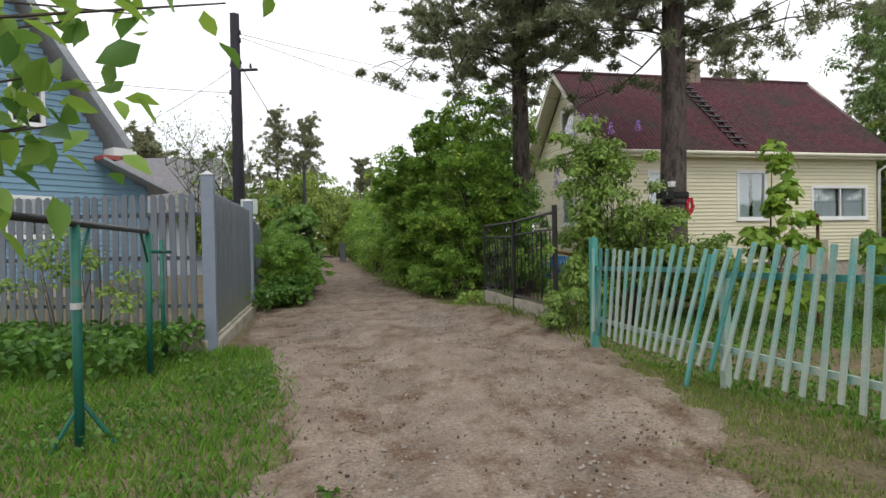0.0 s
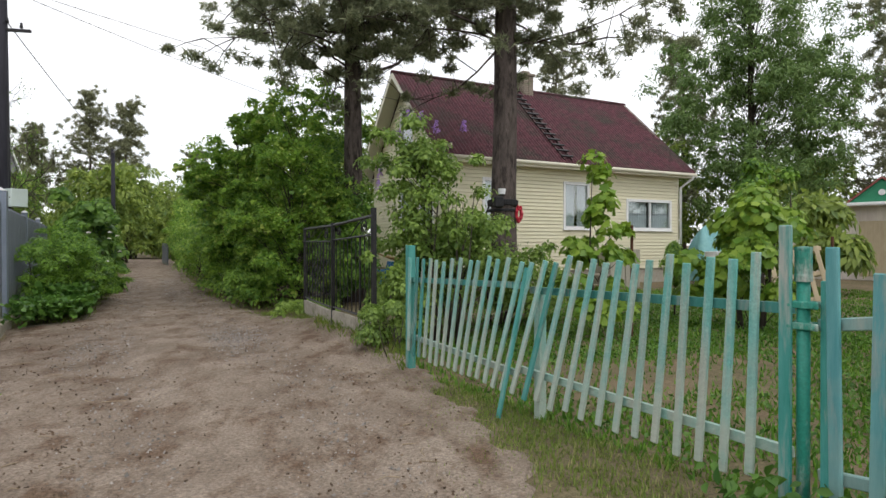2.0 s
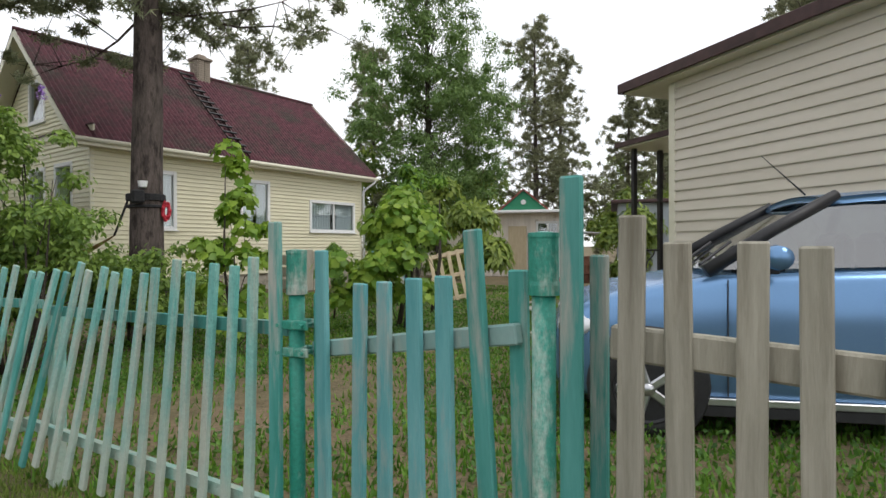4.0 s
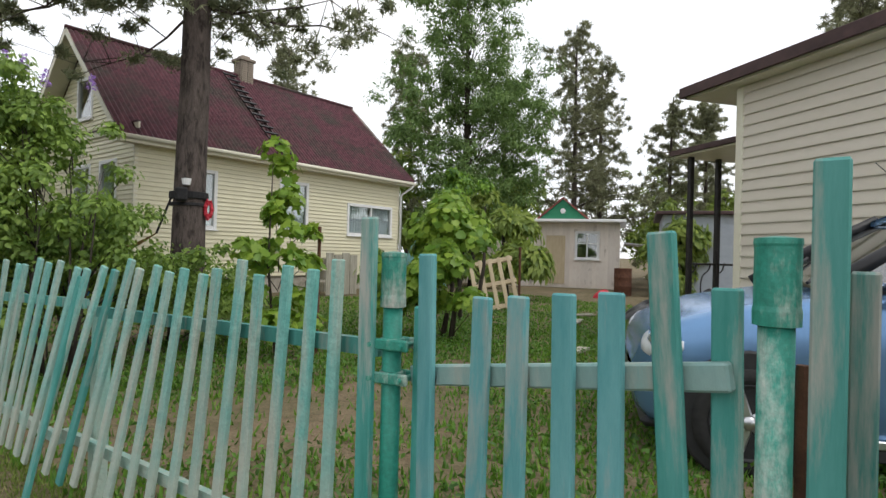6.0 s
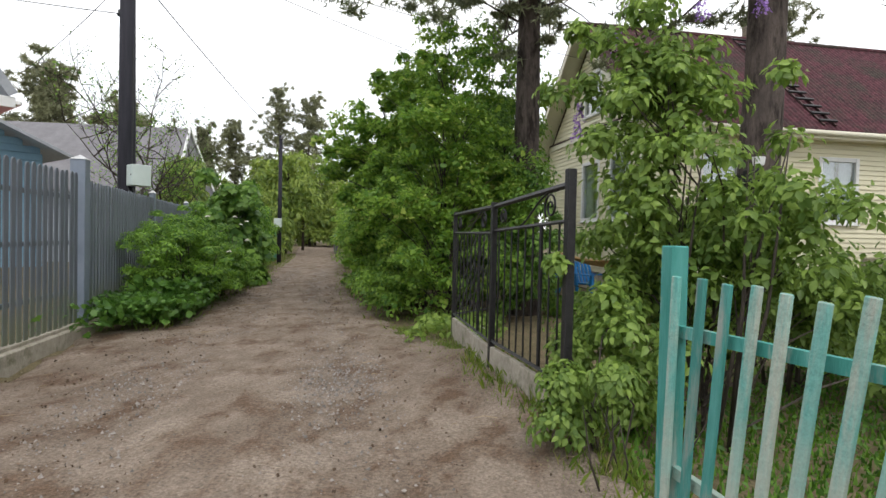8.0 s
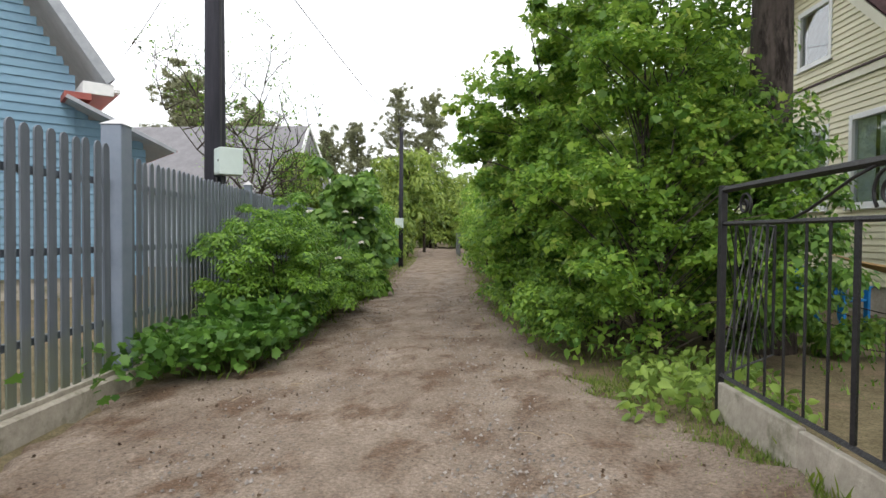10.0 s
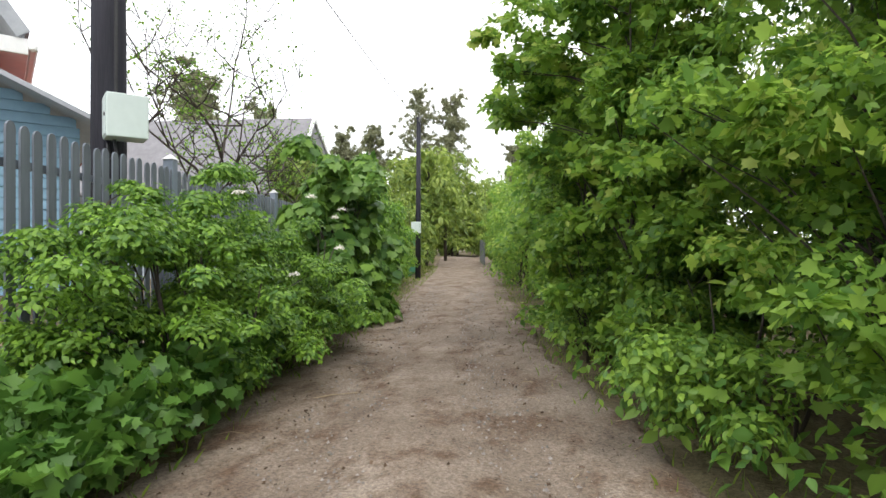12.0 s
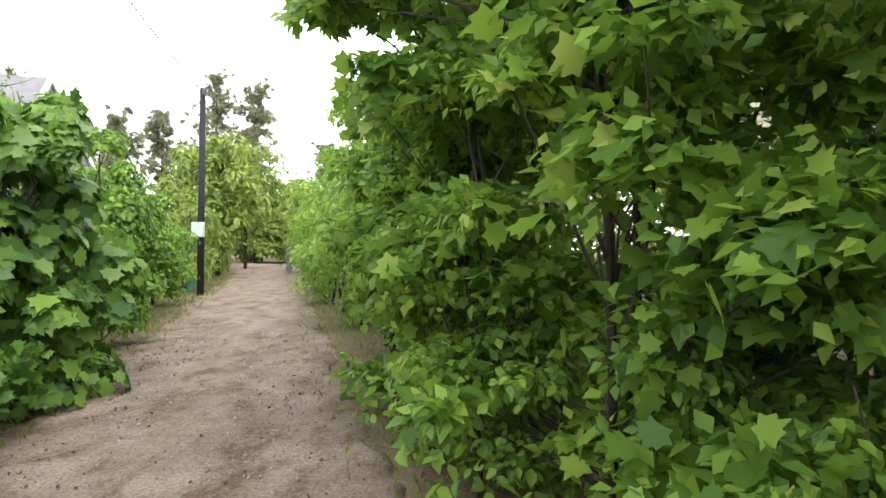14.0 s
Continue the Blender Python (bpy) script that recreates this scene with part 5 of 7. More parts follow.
# ---- poles and wires ----
def build_poles():
    p1 = thing("utility_pole", "black tarred wooden utility pole with cross arm", "utility pole", "utility poles", m=pose(-5.4, 14.39, 0))
    part("shaft", Shape().tube([(0, 0, -0.3), (0.0, 0, 3), (-0.02, 0, 7.2)], [0.155, 0.142, 0.115], 14), M_POLE, p1, smooth=True)
    part("cross_arm", Shape().box((-0.12, -0.03, 5.75), (0.55, 0.03, 5.81), c=0.005), M_BLACKIRON, p1)
    for x, z in ((0.12, 5.95), (0.12, 6.5), (0.12, 6.7), (-0.13, 5.9), (-0.16, 5.2), (0.38, 5.85)):
        part("insulator", Shape().lathe([(0.02, 0), (0.035, 0.01), (0.035, 0.05), (0.02, 0.07), (0.028, 0.1), (0.01, 0.12)], 10, pose(x, -0.02, z - 0.03)), M_BLACKPLASTIC, p1, smooth=True)
    part("conduit", Shape().tube([(0.12, -0.04, 2.35), (0.125, -0.04, 3.2), (0.11, -0.03, 4.6)], 0.02, 8), M_BLACKPLASTIC, p1)
    box = part("meter_box", Shape().box((0.10, -0.16, 2.13), (0.36, 0.16, 2.5), m=pose(0.1, 0.05, 0, 0, 0, -35), c=0.008), M_BOX, p1, "pale green electric meter box")
    part("box_door", Shape().box((0.13, -0.168, 2.15), (0.35, -0.161, 2.48), m=pose(0.1, 0.05, 0, 0, 0, -35), c=0.002), M_BOX, box)
    part("box_lock", Shape().box((0.31, -0.176, 2.3), (0.335, -0.168, 2.33), m=pose(0.1, 0.05, 0, 0, 0, -35)), M_BLACKPLASTIC, box)
    part("cable_loop", Shape().tube([(0.2, -0.12, 2.13), (0.24, -0.13, 2.0), (0.16, -0.13, 1.95), (0.1, -0.1, 2.1)], 0.015, 6), M_BLACKPLASTIC, p1)
    p2 = thing("utility_pole", "dark wooden utility pole beside the lane hedge", "utility pole", "utility poles", m=pose(-8.47, 29.55, 0))
    part("shaft", Shape().tube([(0, 0, -0.3), (0, 0, 5.7)], [0.1, 0.075], 12), M_POLE, p2, smooth=True)
    part("street_light_arm", Shape().tube([(0, 0, 5.5), (0.1, -0.15, 5.62), (0.3, -0.4, 5.66)], 0.025, 8), M_ZINC, p2)
    part("meter_box", Shape().box((-0.16, -0.26, 1.6), (0.16, -0.12, 2.0), c=0.01), M_BOX, p2)
    wires = (((-5.4, 14.39, 6.1), (-8.47, 29.55, 5.55), 0.12), ((-5.3, 14.3, 5.9), (-9.7, 17.0, 5.0), 0.1),
             ((-5.25, 14.4, 6.6), (8.5, 30.5, 6.0), 0.4), ((-5.3, 14.4, 6.7), (12, 27.0, 6.9), 0.5), ((-5.45, 14.35, 5.2), (-14, 9, 5.8), 0.3))
    for a, b, sag in wires:
        a, b = Vector(a), Vector(b)
        pts = [a.lerp(b, i / 14) - Vector((0, 0, sag * 4 * (i / 14) * (1 - i / 14))) for i in range(15)]
        w = Shape().tube(pts, 0.011 if sag == 0.12 else 0.007, 5)
        tagged(part("overhead_wire", w, M_WIRE), "thin black overhead wire", "wire", "overhead wires")


build_poles()


# ---- trees, hedges, plants ----
def limb(s, a, d, length, r, rng, bend=0.25, n=5):
    """A tapered, bent limb; returns its points."""
    pts, p, d = [Vector(a)], Vector(a), Vector(d).normalized()
    for i in range(n):
        d = (d + Vector((rng.uniform(-bend, bend), rng.uniform(-bend, bend), rng.uniform(-bend, bend) * 0.8 + 0.04))).normalized()
        p = p + d * length / n
        pts.append(p.copy())
    s.tube(pts, [r * (1 - 0.8 * i / n) for i in range(n + 1)], 6)
    return pts


def pine(x, y, height, r, crown_from, spread, tufts, seed, label, tuft=0.2, group="pine trees", crown_mat=None, low=False):
    """A pine: rough trunk, whorled limbs, tufts of needles."""
    rng = random.Random(seed)
    ob = thing("pine_tree", label, "tree", group, m=pose(x, y, 0))
    s = Shape()
    n = 16
    lean = (rng.uniform(-0.02, 0.02), rng.uniform(-0.02, 0.02))
    pts = [Vector((lean[0] * height * k / n, lean[1] * height * k / n, height * k / n - (0.15 if k == 0 else 0))) for k in range(n + 1)]
    rs = [max(r * (1.25 if k == 0 else 1.0) * (1 - 0.85 * k / n), 0.02) for k in range(n + 1)]
    s.tube(pts, rs, 18, wob=0.06, rng=rng)
    part("trunk", s, M_PINEBARK, ob, smooth=True)
    b = Shape()
    cen, rad = [], []
    z = crown_from
    while z < height - 0.3:
        k = (z - crown_from) / (height - crown_from)
        reach = spread * (1.05 - 0.7 * k) * rng.uniform(0.7, 1.1)
        near = low and z < crown_from + 3.6
        for _ in range(rng.choice((5, 5, 6)) if near else 1 if low else rng.choice((2, 3, 3))):
            a = rng.uniform(0, 2 * math.pi)
            base = Vector((lean[0] * z, lean[1] * z, z + rng.uniform(-0.3, 0.3)))
            lg = reach * rng.uniform(0.5, 1.0)
            lp = limb(b, base, (math.cos(a), math.sin(a), rng.uniform(-0.12, 0.5)), lg, (0.012 + 0.005 * lg) if low else (0.018 + 0.008 * lg), rng, 0.3)
            for j in range(1, len(lp)):
                for _ in range(rng.choice((2, 2, 3)) if low else rng.choice((2, 2, 3))):
                    e = lp[j] + Vector((rng.gauss(0, 0.32), rng.gauss(0, 0.32), rng.gauss(0, 0.3))) * (0.5 + lg * 0.3)
                    if low:
                        b.tube([lp[j], (lp[j] + e) / 2 + Vector((0, 0, 0.04)), e], [0.016, 0.010, 0.005], 3, cap=False)
                    cen.append(tuple(e))
                    rad.append(rng.uniform(0.18, 0.44) * (0.6 + 0.25 * spread / 2.5) * (0.55 + 0.45 * min(1, lg / spread)))
        z += rng.uniform(0.3, 0.5) if near else rng.uniform(0.45, 0.8) * (2.4 if low else 1.25)
    tagged(part("branchwork", b, M_PINEBARK, ob), kind="stuff")
    cen, rad = np.array(cen), np.array(rad)
    per = max(3, int(tufts / len(cen)))
    p, d = clumps(cen, rad, per, seed, 0.1, 0.85)
    part("crown", leaves("crown", p, d, tuft, "needle", crown_mat or L_NEEDLE, seed, 0.4, 0.5, -0.2), None, ob)
    return ob


def broadleaf(name, x, y, height, r, crowns, kind, size, count, material, bark, seed, label, category="tree", group="", stems=1, up=0.7, shell=0.45, flat=0.8, clump=0.5):
    """A tree or bush. crowns: (dx, dy, z, rx, ry, rz) lumps, each filled with leafy clumps on their own twigs."""
    rng = random.Random(seed)
    ob = thing(name, label, category, group, m=pose(x, y, 0))
    s = Shape()
    cen, rad = [], []
    vol = sum(c[3] * c[4] * c[5] for c in crowns)
    total = max(8, int(vol / (clump ** 3) * 1.5))
    roots = [Vector((c[0], c[1], -0.1)) for c in crowns] if name == "hedge" else [Vector((rng.uniform(-0.25, 0.25) * (stems > 1), rng.uniform(-0.25, 0.25) * (stems > 1), -0.1)) for _ in range(stems)]
    flare = 0 if name == "hedge" else 0.8
    for q in roots:
        top = Vector((q.x * (1 + flare) + rng.uniform(-0.15, 0.15), q.y * (1 + flare) + rng.uniform(-0.15, 0.15), height * (0.9 if stems == 1 else rng.uniform(0.6, 0.85))))
        mid = q.lerp(top, 0.5) + Vector((rng.uniform(-0.12, 0.12), rng.uniform(-0.12, 0.12), 0))
        s = Shape().tube([q, mid, top], [r, r * 0.7, r * 0.2], 8, wob=0.05, rng=rng)
        part("trunk" if len(roots) == 1 else "stem", s, bark, ob, smooth=True)
    b = Shape()
    for dx, dy, z, rx, ry, rz in crowns:
        m = max(3, int(total * rx * ry * rz / vol))
        for _ in range(m):
            v = Vector((rng.gauss(0, 1), rng.gauss(0, 1), rng.gauss(0, 1))).normalized()
            v *= rng.uniform(0.12, 1.0) ** 0.6 * (0.95 + 0.55 * noise.noise(v * 1.7 + Vector((seed * 1.3, dx, z))))
            stray = rng.random() < 0.12 and v.z > -0.2
            if stray:
                v *= 1.35
            c = Vector((dx + v.x * rx, dy + v.y * ry, max(0.15, z + v.z * rz)))
            cen.append(tuple(c))
            rad.append(clump * rng.uniform(0.6, 1.15) * (0.6 if stray else 1.0))
            if rng.random() < (0.6 if height > 6 or name == "hedge" else 0.3):
                q = min(roots, key=lambda t: (t.xy - c.xy).length)
                h = max(c.z * 0.3, c.z - rng.uniform(0.3, 1.0) * max(0.6, rx))
                st = q * 1.0 + Vector((0, 0, h))
                st.x, st.y = q.x * (1 + flare * h / height), q.y * (1 + flare * h / height)
                k = st.lerp(c, 0.5) + Vector((rng.uniform(-0.1, 0.1), rng.uniform(-0.1, 0.1), 0.08))
                b.tube([st, k, c], [0.009 * (0.6 + height / 8), 0.007, 0.004], 3, cap=False)
    tagged(part("branchwork", b, bark, ob), kind="stuff")
    per = max(2, int(count / len(cen)))
    p, d = clumps(np.array(cen), np.array(rad), per, seed, shell, flat)
    p[:, 2] = np.maximum(p[:, 2], 0.04)
    if kind == "maple" and count > 20000:
        k, q = np.arange(len(p)) % 20 < 3, np.arange(len(p)) % 20 > 6
        part("crown", leaves("crown", p[k], d[k], size * 1.8, kind, material, seed, up, 0.65), None, ob)
        part("small_leaves", leaves("small_leaves", p[q], d[q], size * 1.3, "leaf", material, seed + 1, up, 0.7), None, ob)
    else:
        part("crown", leaves("crown", p, d, size, kind, material, seed, up, 0.45 if up > 0.8 else 0.6, 0.1 if up > 0.8 else 0.5), None, ob)
    return ob


def hedge_run(xy, width, height, step, seed):
    """Lumps for a hedge along a line, uneven in height and depth."""
    rng = random.Random(seed)
    out = []
    for (x0, y0), (x1, y1) in zip(xy, xy[1:]):
        n = max(1, int(math.hypot(x1 - x0, y1 - y0) / step))
        for i in range(n):
            k = (i + rng.uniform(0.2, 0.8)) / n
            h = height * rng.uniform(0.8, 1.15)
            out.append((x0 + (x1 - x0) * k + rng.uniform(-0.2, 0.2), y0 + (y1 - y0) * k, h * 0.5, width * rng.uniform(0.8, 1.15), step * 0.8, h * 0.52))
    return out


# pines by the cream house
pine(1.78, 14.94, 19, 0.255, 5.35, 4.8, 33000, 41, "tall pine with dark fissured trunk beside the hedge", tuft=0.125, low=True)
pine(4.91, 13.08, 20, 0.30, 5.85, 4.6, 33000, 42, "tall pine strapped with hammock gear near the cottage", tuft=0.125, low=True)
# far pines over the lane and behind the garden
for x, y, h, sp, sd in ((-24.2, 69.4, 18, 2.6, 51), (-20.8, 69, 16.8, 2.4, 52), (-28, 66, 13.5, 2.3, 53), (-26, 55, 10.2, 2.0, 54), (-17.0, 82, 13.5, 2.4, 56), (-34, 62, 12, 2.5, 58),
                        (-33, 56, 12, 1.8, 55), (-38, 58, 13, 2.0, 57), (-33, 45, 14, 2.6, 59), (-31, 44, 13, 1.8, 72), (-27, 46, 11, 1.7, 73),
                        (27.2, 23.6, 14.2, 3.4, 60), (29.8, 24, 13.0, 3.0, 61), (33.5, 22, 11, 2.6, 62), (36, 21, 10.5, 2.6, 66), (21, 31, 13.5, 2.8, 63), (45, 26, 12, 3.0, 67), (30, 11, 15, 2.8, 64), (33, 12.5, 15.5, 2.8, 65), (14.5, 34, 13, 2.6, 68)):
    pine(x, y, h, 0.2, h * (0.14 if x > 10 else 0.38), sp * (1.25 if x > 10 else 1.9), 4600 if x > 10 else 3000, sd, "distant pine with open dark crown", tuft=0.25 if x > 10 else 0.40, crown_mat=L_FARNEEDLE, group="distant pines")

# birch behind the garden
broadleaf("birch_tree", 19.7, 23.7, 16, 0.2, [(0, 0, 5.0, 3.9, 3.4, 2.6), (0.4, 0, 9, 4.2, 3.6, 3), (-0.3, 0, 13, 3.4, 3.0, 2.8), (-3.0, 0, 7.5, 2, 2, 2.6), (3.0, 0, 6.5, 2, 2, 2.4)], "slim", 0.18, 48000, L_BIRCH, M_BARK, 71, "tall feathery birch behind the garden", clump=0.8, shell=0.1)
broadleaf("birch_tree", 23.8, 25.6, 15, 0.18, [(0, 0, 5, 2.6, 2.8, 2.6), (0, 0, 10, 2.8, 2.6, 3.2)], "slim", 0.17, 16000, L_BIRCH, M_BIRCHBARK, 74, "pale birch beside dark pines", clump=0.8, shell=0.1)

# the maple and hazel hedge on the house side of the lane
broadleaf("maple_tree", 0.35, 14.0, 4.9, 0.022, [(0, 0, 0.85, 0.95, 1.1, 0.8), (-0.05, 0.1, 1.9, 1.15, 1.2, 0.9), (0, 0, 3.0, 1.0, 1.1, 0.9), (0.15, 0.1, 4.1, 0.75, 0.8, 0.8), (0.9, 0.2, 2.0, 0.8, 0.9, 1.0), (0.75, -0.1, 0.95, 0.75, 0.8, 0.75)], "maple", 0.044, 46000, L_MAPLE, M_BARK, 81, "bushy green maple at the lane edge", "tree", "hedge maples", 3, clump=0.27, shell=0.25)
broadleaf("maple_tree", -0.75, 16.0, 5.0, 0.022, [(0.2, 0, 0.8, 0.75, 1.1, 0.8), (0.0, 0.1, 2.6, 1.05, 1.2, 0.9), (0.2, 0, 3.7, 0.75, 1.1, 0.9), (0.45, 0.1, 4.5, 0.5, 0.7, 0.6), (0.2, -0.4, 1.7, 0.8, 0.9, 0.8), (-1.3, 0.4, 3.0, 0.6, 0.6, 0.45), (-0.8, 0.2, 3.6, 0.6, 0.7, 0.5)], "maple", 0.056, 38000, L_MAPLE, M_BARK, 82, "bushy green maple at the lane edge", "tree", "hedge maples", 3, clump=0.27, shell=0.25)
broadleaf("maple_tree", -1.25, 18.2, 4.6, 0.022, [(0, 0, 0.8, 0.8, 1.2, 0.8), (-0.1, 0, 2.4, 1.0, 1.2, 0.9), (0.25, 0, 3.5, 0.65, 1.0, 0.7), (-0.9, -1.1, 2.95, 0.5, 0.7, 0.35), (-0.5, -0.5, 3.2, 0.5, 0.6, 0.35)], "maple", 0.066, 30000, L_MAPLE, M_BARK, 84, "bushy green maple overhanging the lane", "tree", "hedge maples", 4, clump=0.28, shell=0.25)
broadleaf("hazel_bush", 1.3, 17.0, 5.4, 0.05, [(0, 0, 2.6, 1.2, 1.6, 1.6), (0, 0.4, 4.3, 1.1, 1.4, 1.2)], "oval", 0.10, 9000, L_HAZEL, M_BARK, 85, "tall hazel behind the maples", "bush", "", 4, clump=0.42, shell=0.2)
broadleaf("hazel_bush", -0.1, 14.9, 1.4, 0.015, [(-0.5, 0.4, 0.45, 0.5, 0.9, 0.45), (-1.1, 2.0, 0.4, 0.5, 0.9, 0.4), (-0.45, -0.9, 0.5, 0.45, 0.6, 0.5)], "oval", 0.052, 12000, L_HAZEL, M_BARK, 86, "low dense shrubs under the maples", "bush", "", 6, clump=0.22, shell=0.25)
# added filler: darker leaves paint the shade seen through the hedge gaps
broadleaf("hazel_bush", 1.0, 15.6, 4.2, 0.03, [(0, 0, 0.9, 0.7, 1.2, 0.9), (0.5, -1.2, 1.0, 0.6, 0.8, 1.0), (0.6, -1.1, 2.2, 0.5, 0.7, 0.8), (0, 0.2, 2.3, 0.7, 1.2, 0.9), (0.1, 0, 3.4, 0.6, 1.0, 0.7), (-1.1, 0.6, 1.2, 0.6, 0.8, 0.8), (-0.3, 1.6, 1.4, 0.8, 0.8, 1.1), (0.9, -1.6, 1.2, 0.6, 0.8, 0.9)], "leaf", 0.08, 28000, L_DARKMAPLE, M_BARK, 89, "dark filler foliage added for the shade inside the hedge", "bush", "", 4, clump=0.3, shell=0.1)
broadleaf("hedge", 0, 0, 2.9, 0.02, hedge_run([(-1.1, 16.3), (-1.7, 18.0), (-2.3, 20.0)], 0.6, 2.9, 0.75, 83), "maple", 0.05, 30000, L_MAPLE, M_BARK, 83, "dense leafy wall of young maples at the lane edge", "hedge", "", 1, clump=0.3, shell=0.3)
broadleaf("hedge", 0, 0, 3.8, 0.04, hedge_run([(-1.9, 19.6), (-3.2, 24.0), (-5.6, 32.5), (-9.5, 46)], 0.95, 3.7, 1.3, 87), "leaf", 0.115, 52000, L_MAPLE, M_BARK, 87, "tall leafy hedge along the lane", "hedge", "", 1, clump=0.5)
broadleaf("hedge", 0, 0, 5.0, 0.04, hedge_run([(-0.2, 20.5), (-2.0, 26.0), (-4.5, 34)], 1.2, 5.2, 1.9, 88), "slim", 0.24, 12000, L_FAR, M_BARK, 88, "taller trees behind the lane hedge", "hedge", "", 1, clump=0.7)

# the far side of the lane: spirea, maple, hedge
broadleaf("spirea_bush", -4.02, 13.6, 1.6, 0.02, [(0.2, -0.3, 0.98, 0.7, 0.9, 0.78), (-0.15, 0.9, 1.05, 0.75, 0.9, 0.78), (0.15, 0.3, 0.45, 0.65, 1.3, 0.42), (0.1, 1.5, 0.7, 0.6, 0.6, 0.6), (0.0, -0.85, 0.78, 0.5, 0.5, 0.62)], "leaf", 0.042, 62000, L_SPIREA, M_BARK, 91, "bright green spirea bush against the blue fence", "bush", "", 7, clump=0.24, up=0.95, shell=0.25, flat=0.62)
broadleaf("spirea_bush", -4.5, 15.6, 1.5, 0.02, [(0, 0, 0.8, 0.65, 0.8, 0.7), (0.3, 0.6, 0.5, 0.6, 0.9, 0.45)], "leaf", 0.043, 28000, L_SPIREA, M_BARK, 92, "spirea bush with a few white flowers", "bush", "", 6, clump=0.24, up=0.95, shell=0.25, flat=0.62)
broadleaf("maple_tree", -5.35, 18.3, 3.1, 0.05, [(0, 0, 0.8, 0.95, 1.05, 0.8), (0.05, 0.05, 1.5, 0.9, 0.95, 0.8), (0.05, 0.1, 2.4, 0.65, 0.7, 0.8)], "maple", 0.14, 6000, L_DARKMAPLE, M_BARK, 93, "dark-leaved young maple by the fence", "tree", "", 3, clump=0.36)
broadleaf("hedge", 0, 0, 2.8, 0.04, hedge_run([(-5.9, 19.6), (-7.2, 23.5), (-8.7, 27.6)], 0.85, 2.5, 1.2, 94), "leaf", 0.09, 42000, L_SPIREA, M_BARK, 94, "light green mixed hedge along the lane", "hedge", "", 1, clump=0.4)
broadleaf("hedge", 0, 0, 2.8, 0.04, hedge_run([(-9.4, 30), (-11.5, 36.5), (-15, 47)], 0.9, 3.2, 1.6, 95), "slim", 0.22, 14000, L_FAR, M_BARK, 95, "overgrown hedge far along the lane", "hedge", "", 1, clump=0.6)
for x, y, h, sd in ((-12.2, 40, 7.2, 101), (-15.5, 44, 6.8, 102), (-14.5, 50, 8.5, 103), (-13.5, 62, 7.5, 104), (-20, 70, 8, 105), (-9, 50, 6, 106), (-18, 38, 5.5, 107), (-12.5, 27.5, 4.2, 108), (-9.5, 23.6, 3.4, 109), (-24, 48, 7, 110), (-30, 52, 7, 111)):
    broadleaf("broadleaf_tree", x, y, h, 0.12, [(0, 0, h * 0.42, h * 0.3, h * 0.3, h * 0.36), (0.2, 0, h * 0.72, h * 0.22, h * 0.22, h * 0.25)], "slim", 0.36, 4200, L_FAR, M_BARK, sd, "rounded green tree far along the lane", "tree", "far trees", clump=0.75)
for x, y, h, sd in ((12, 26, 6, 121), (16.5, 26, 7, 122), (17, 20, 4, 123), (14.5, 15, 3.0, 124), (26.5, 14, 3.6, 125), (24, 25, 6, 126), (31, 17, 5, 127), (21, 13.4, 2.6, 128), (40, 16, 6, 129), (46, 12, 7, 130), (11, 31, 8, 131), (4, 30, 9, 132), (0.5, 29, 8, 133), (35, 14, 5, 134), (39, 9, 6, 135), (31, 7.5, 5, 136), (44, 20, 7, 137), (28.5, 18.6, 4.5, 138), (36, 24, 8, 139), (50, 15, 8, 140)):
    broadleaf("broadleaf_tree", x, y, h, 0.1, [(0, 0, h * 0.42, h * 0.36, h * 0.36, h * 0.38), (0.2, 0, h * 0.72, h * 0.25, h * 0.25, h * 0.25)], "slim", 0.30, 4200, L_FAR, M_BARK, sd, "green tree behind the garden", "tree", "garden trees", clump=0.65)

for x, y, h, sd in ((-19, 65, 6.5, 191), (-15.5, 67, 6.5, 192), (-12, 64, 6, 193), (-23, 63, 6, 194), (-17, 70, 8, 195), (-16, 84, 9, 181), (-21, 86, 10, 182), (-26, 84, 11, 183), (-31, 80, 10, 184), (-11, 86, 10, 185), (-6, 82, 11, 186), (-36, 76, 9, 187), (0, 78, 10, 188), (-19, 95, 13, 189), (-25, 97, 13, 190)):
    broadleaf("broadleaf_tree", x, y, h, 0.15, [(0, 0, h * 0.40, h * 0.38, h * 0.3, h * 0.4), (0.2, 0, h * 0.72, h * 0.26, h * 0.24, h * 0.26), (0, -0.5, h * 0.13, h * 0.32, h * 0.26, h * 0.15)], "slim", 0.6, 3200, L_FAR, M_BARK, sd, "woodland tree closing the end of the lane", "tree", "lane-end trees", clump=1.1)

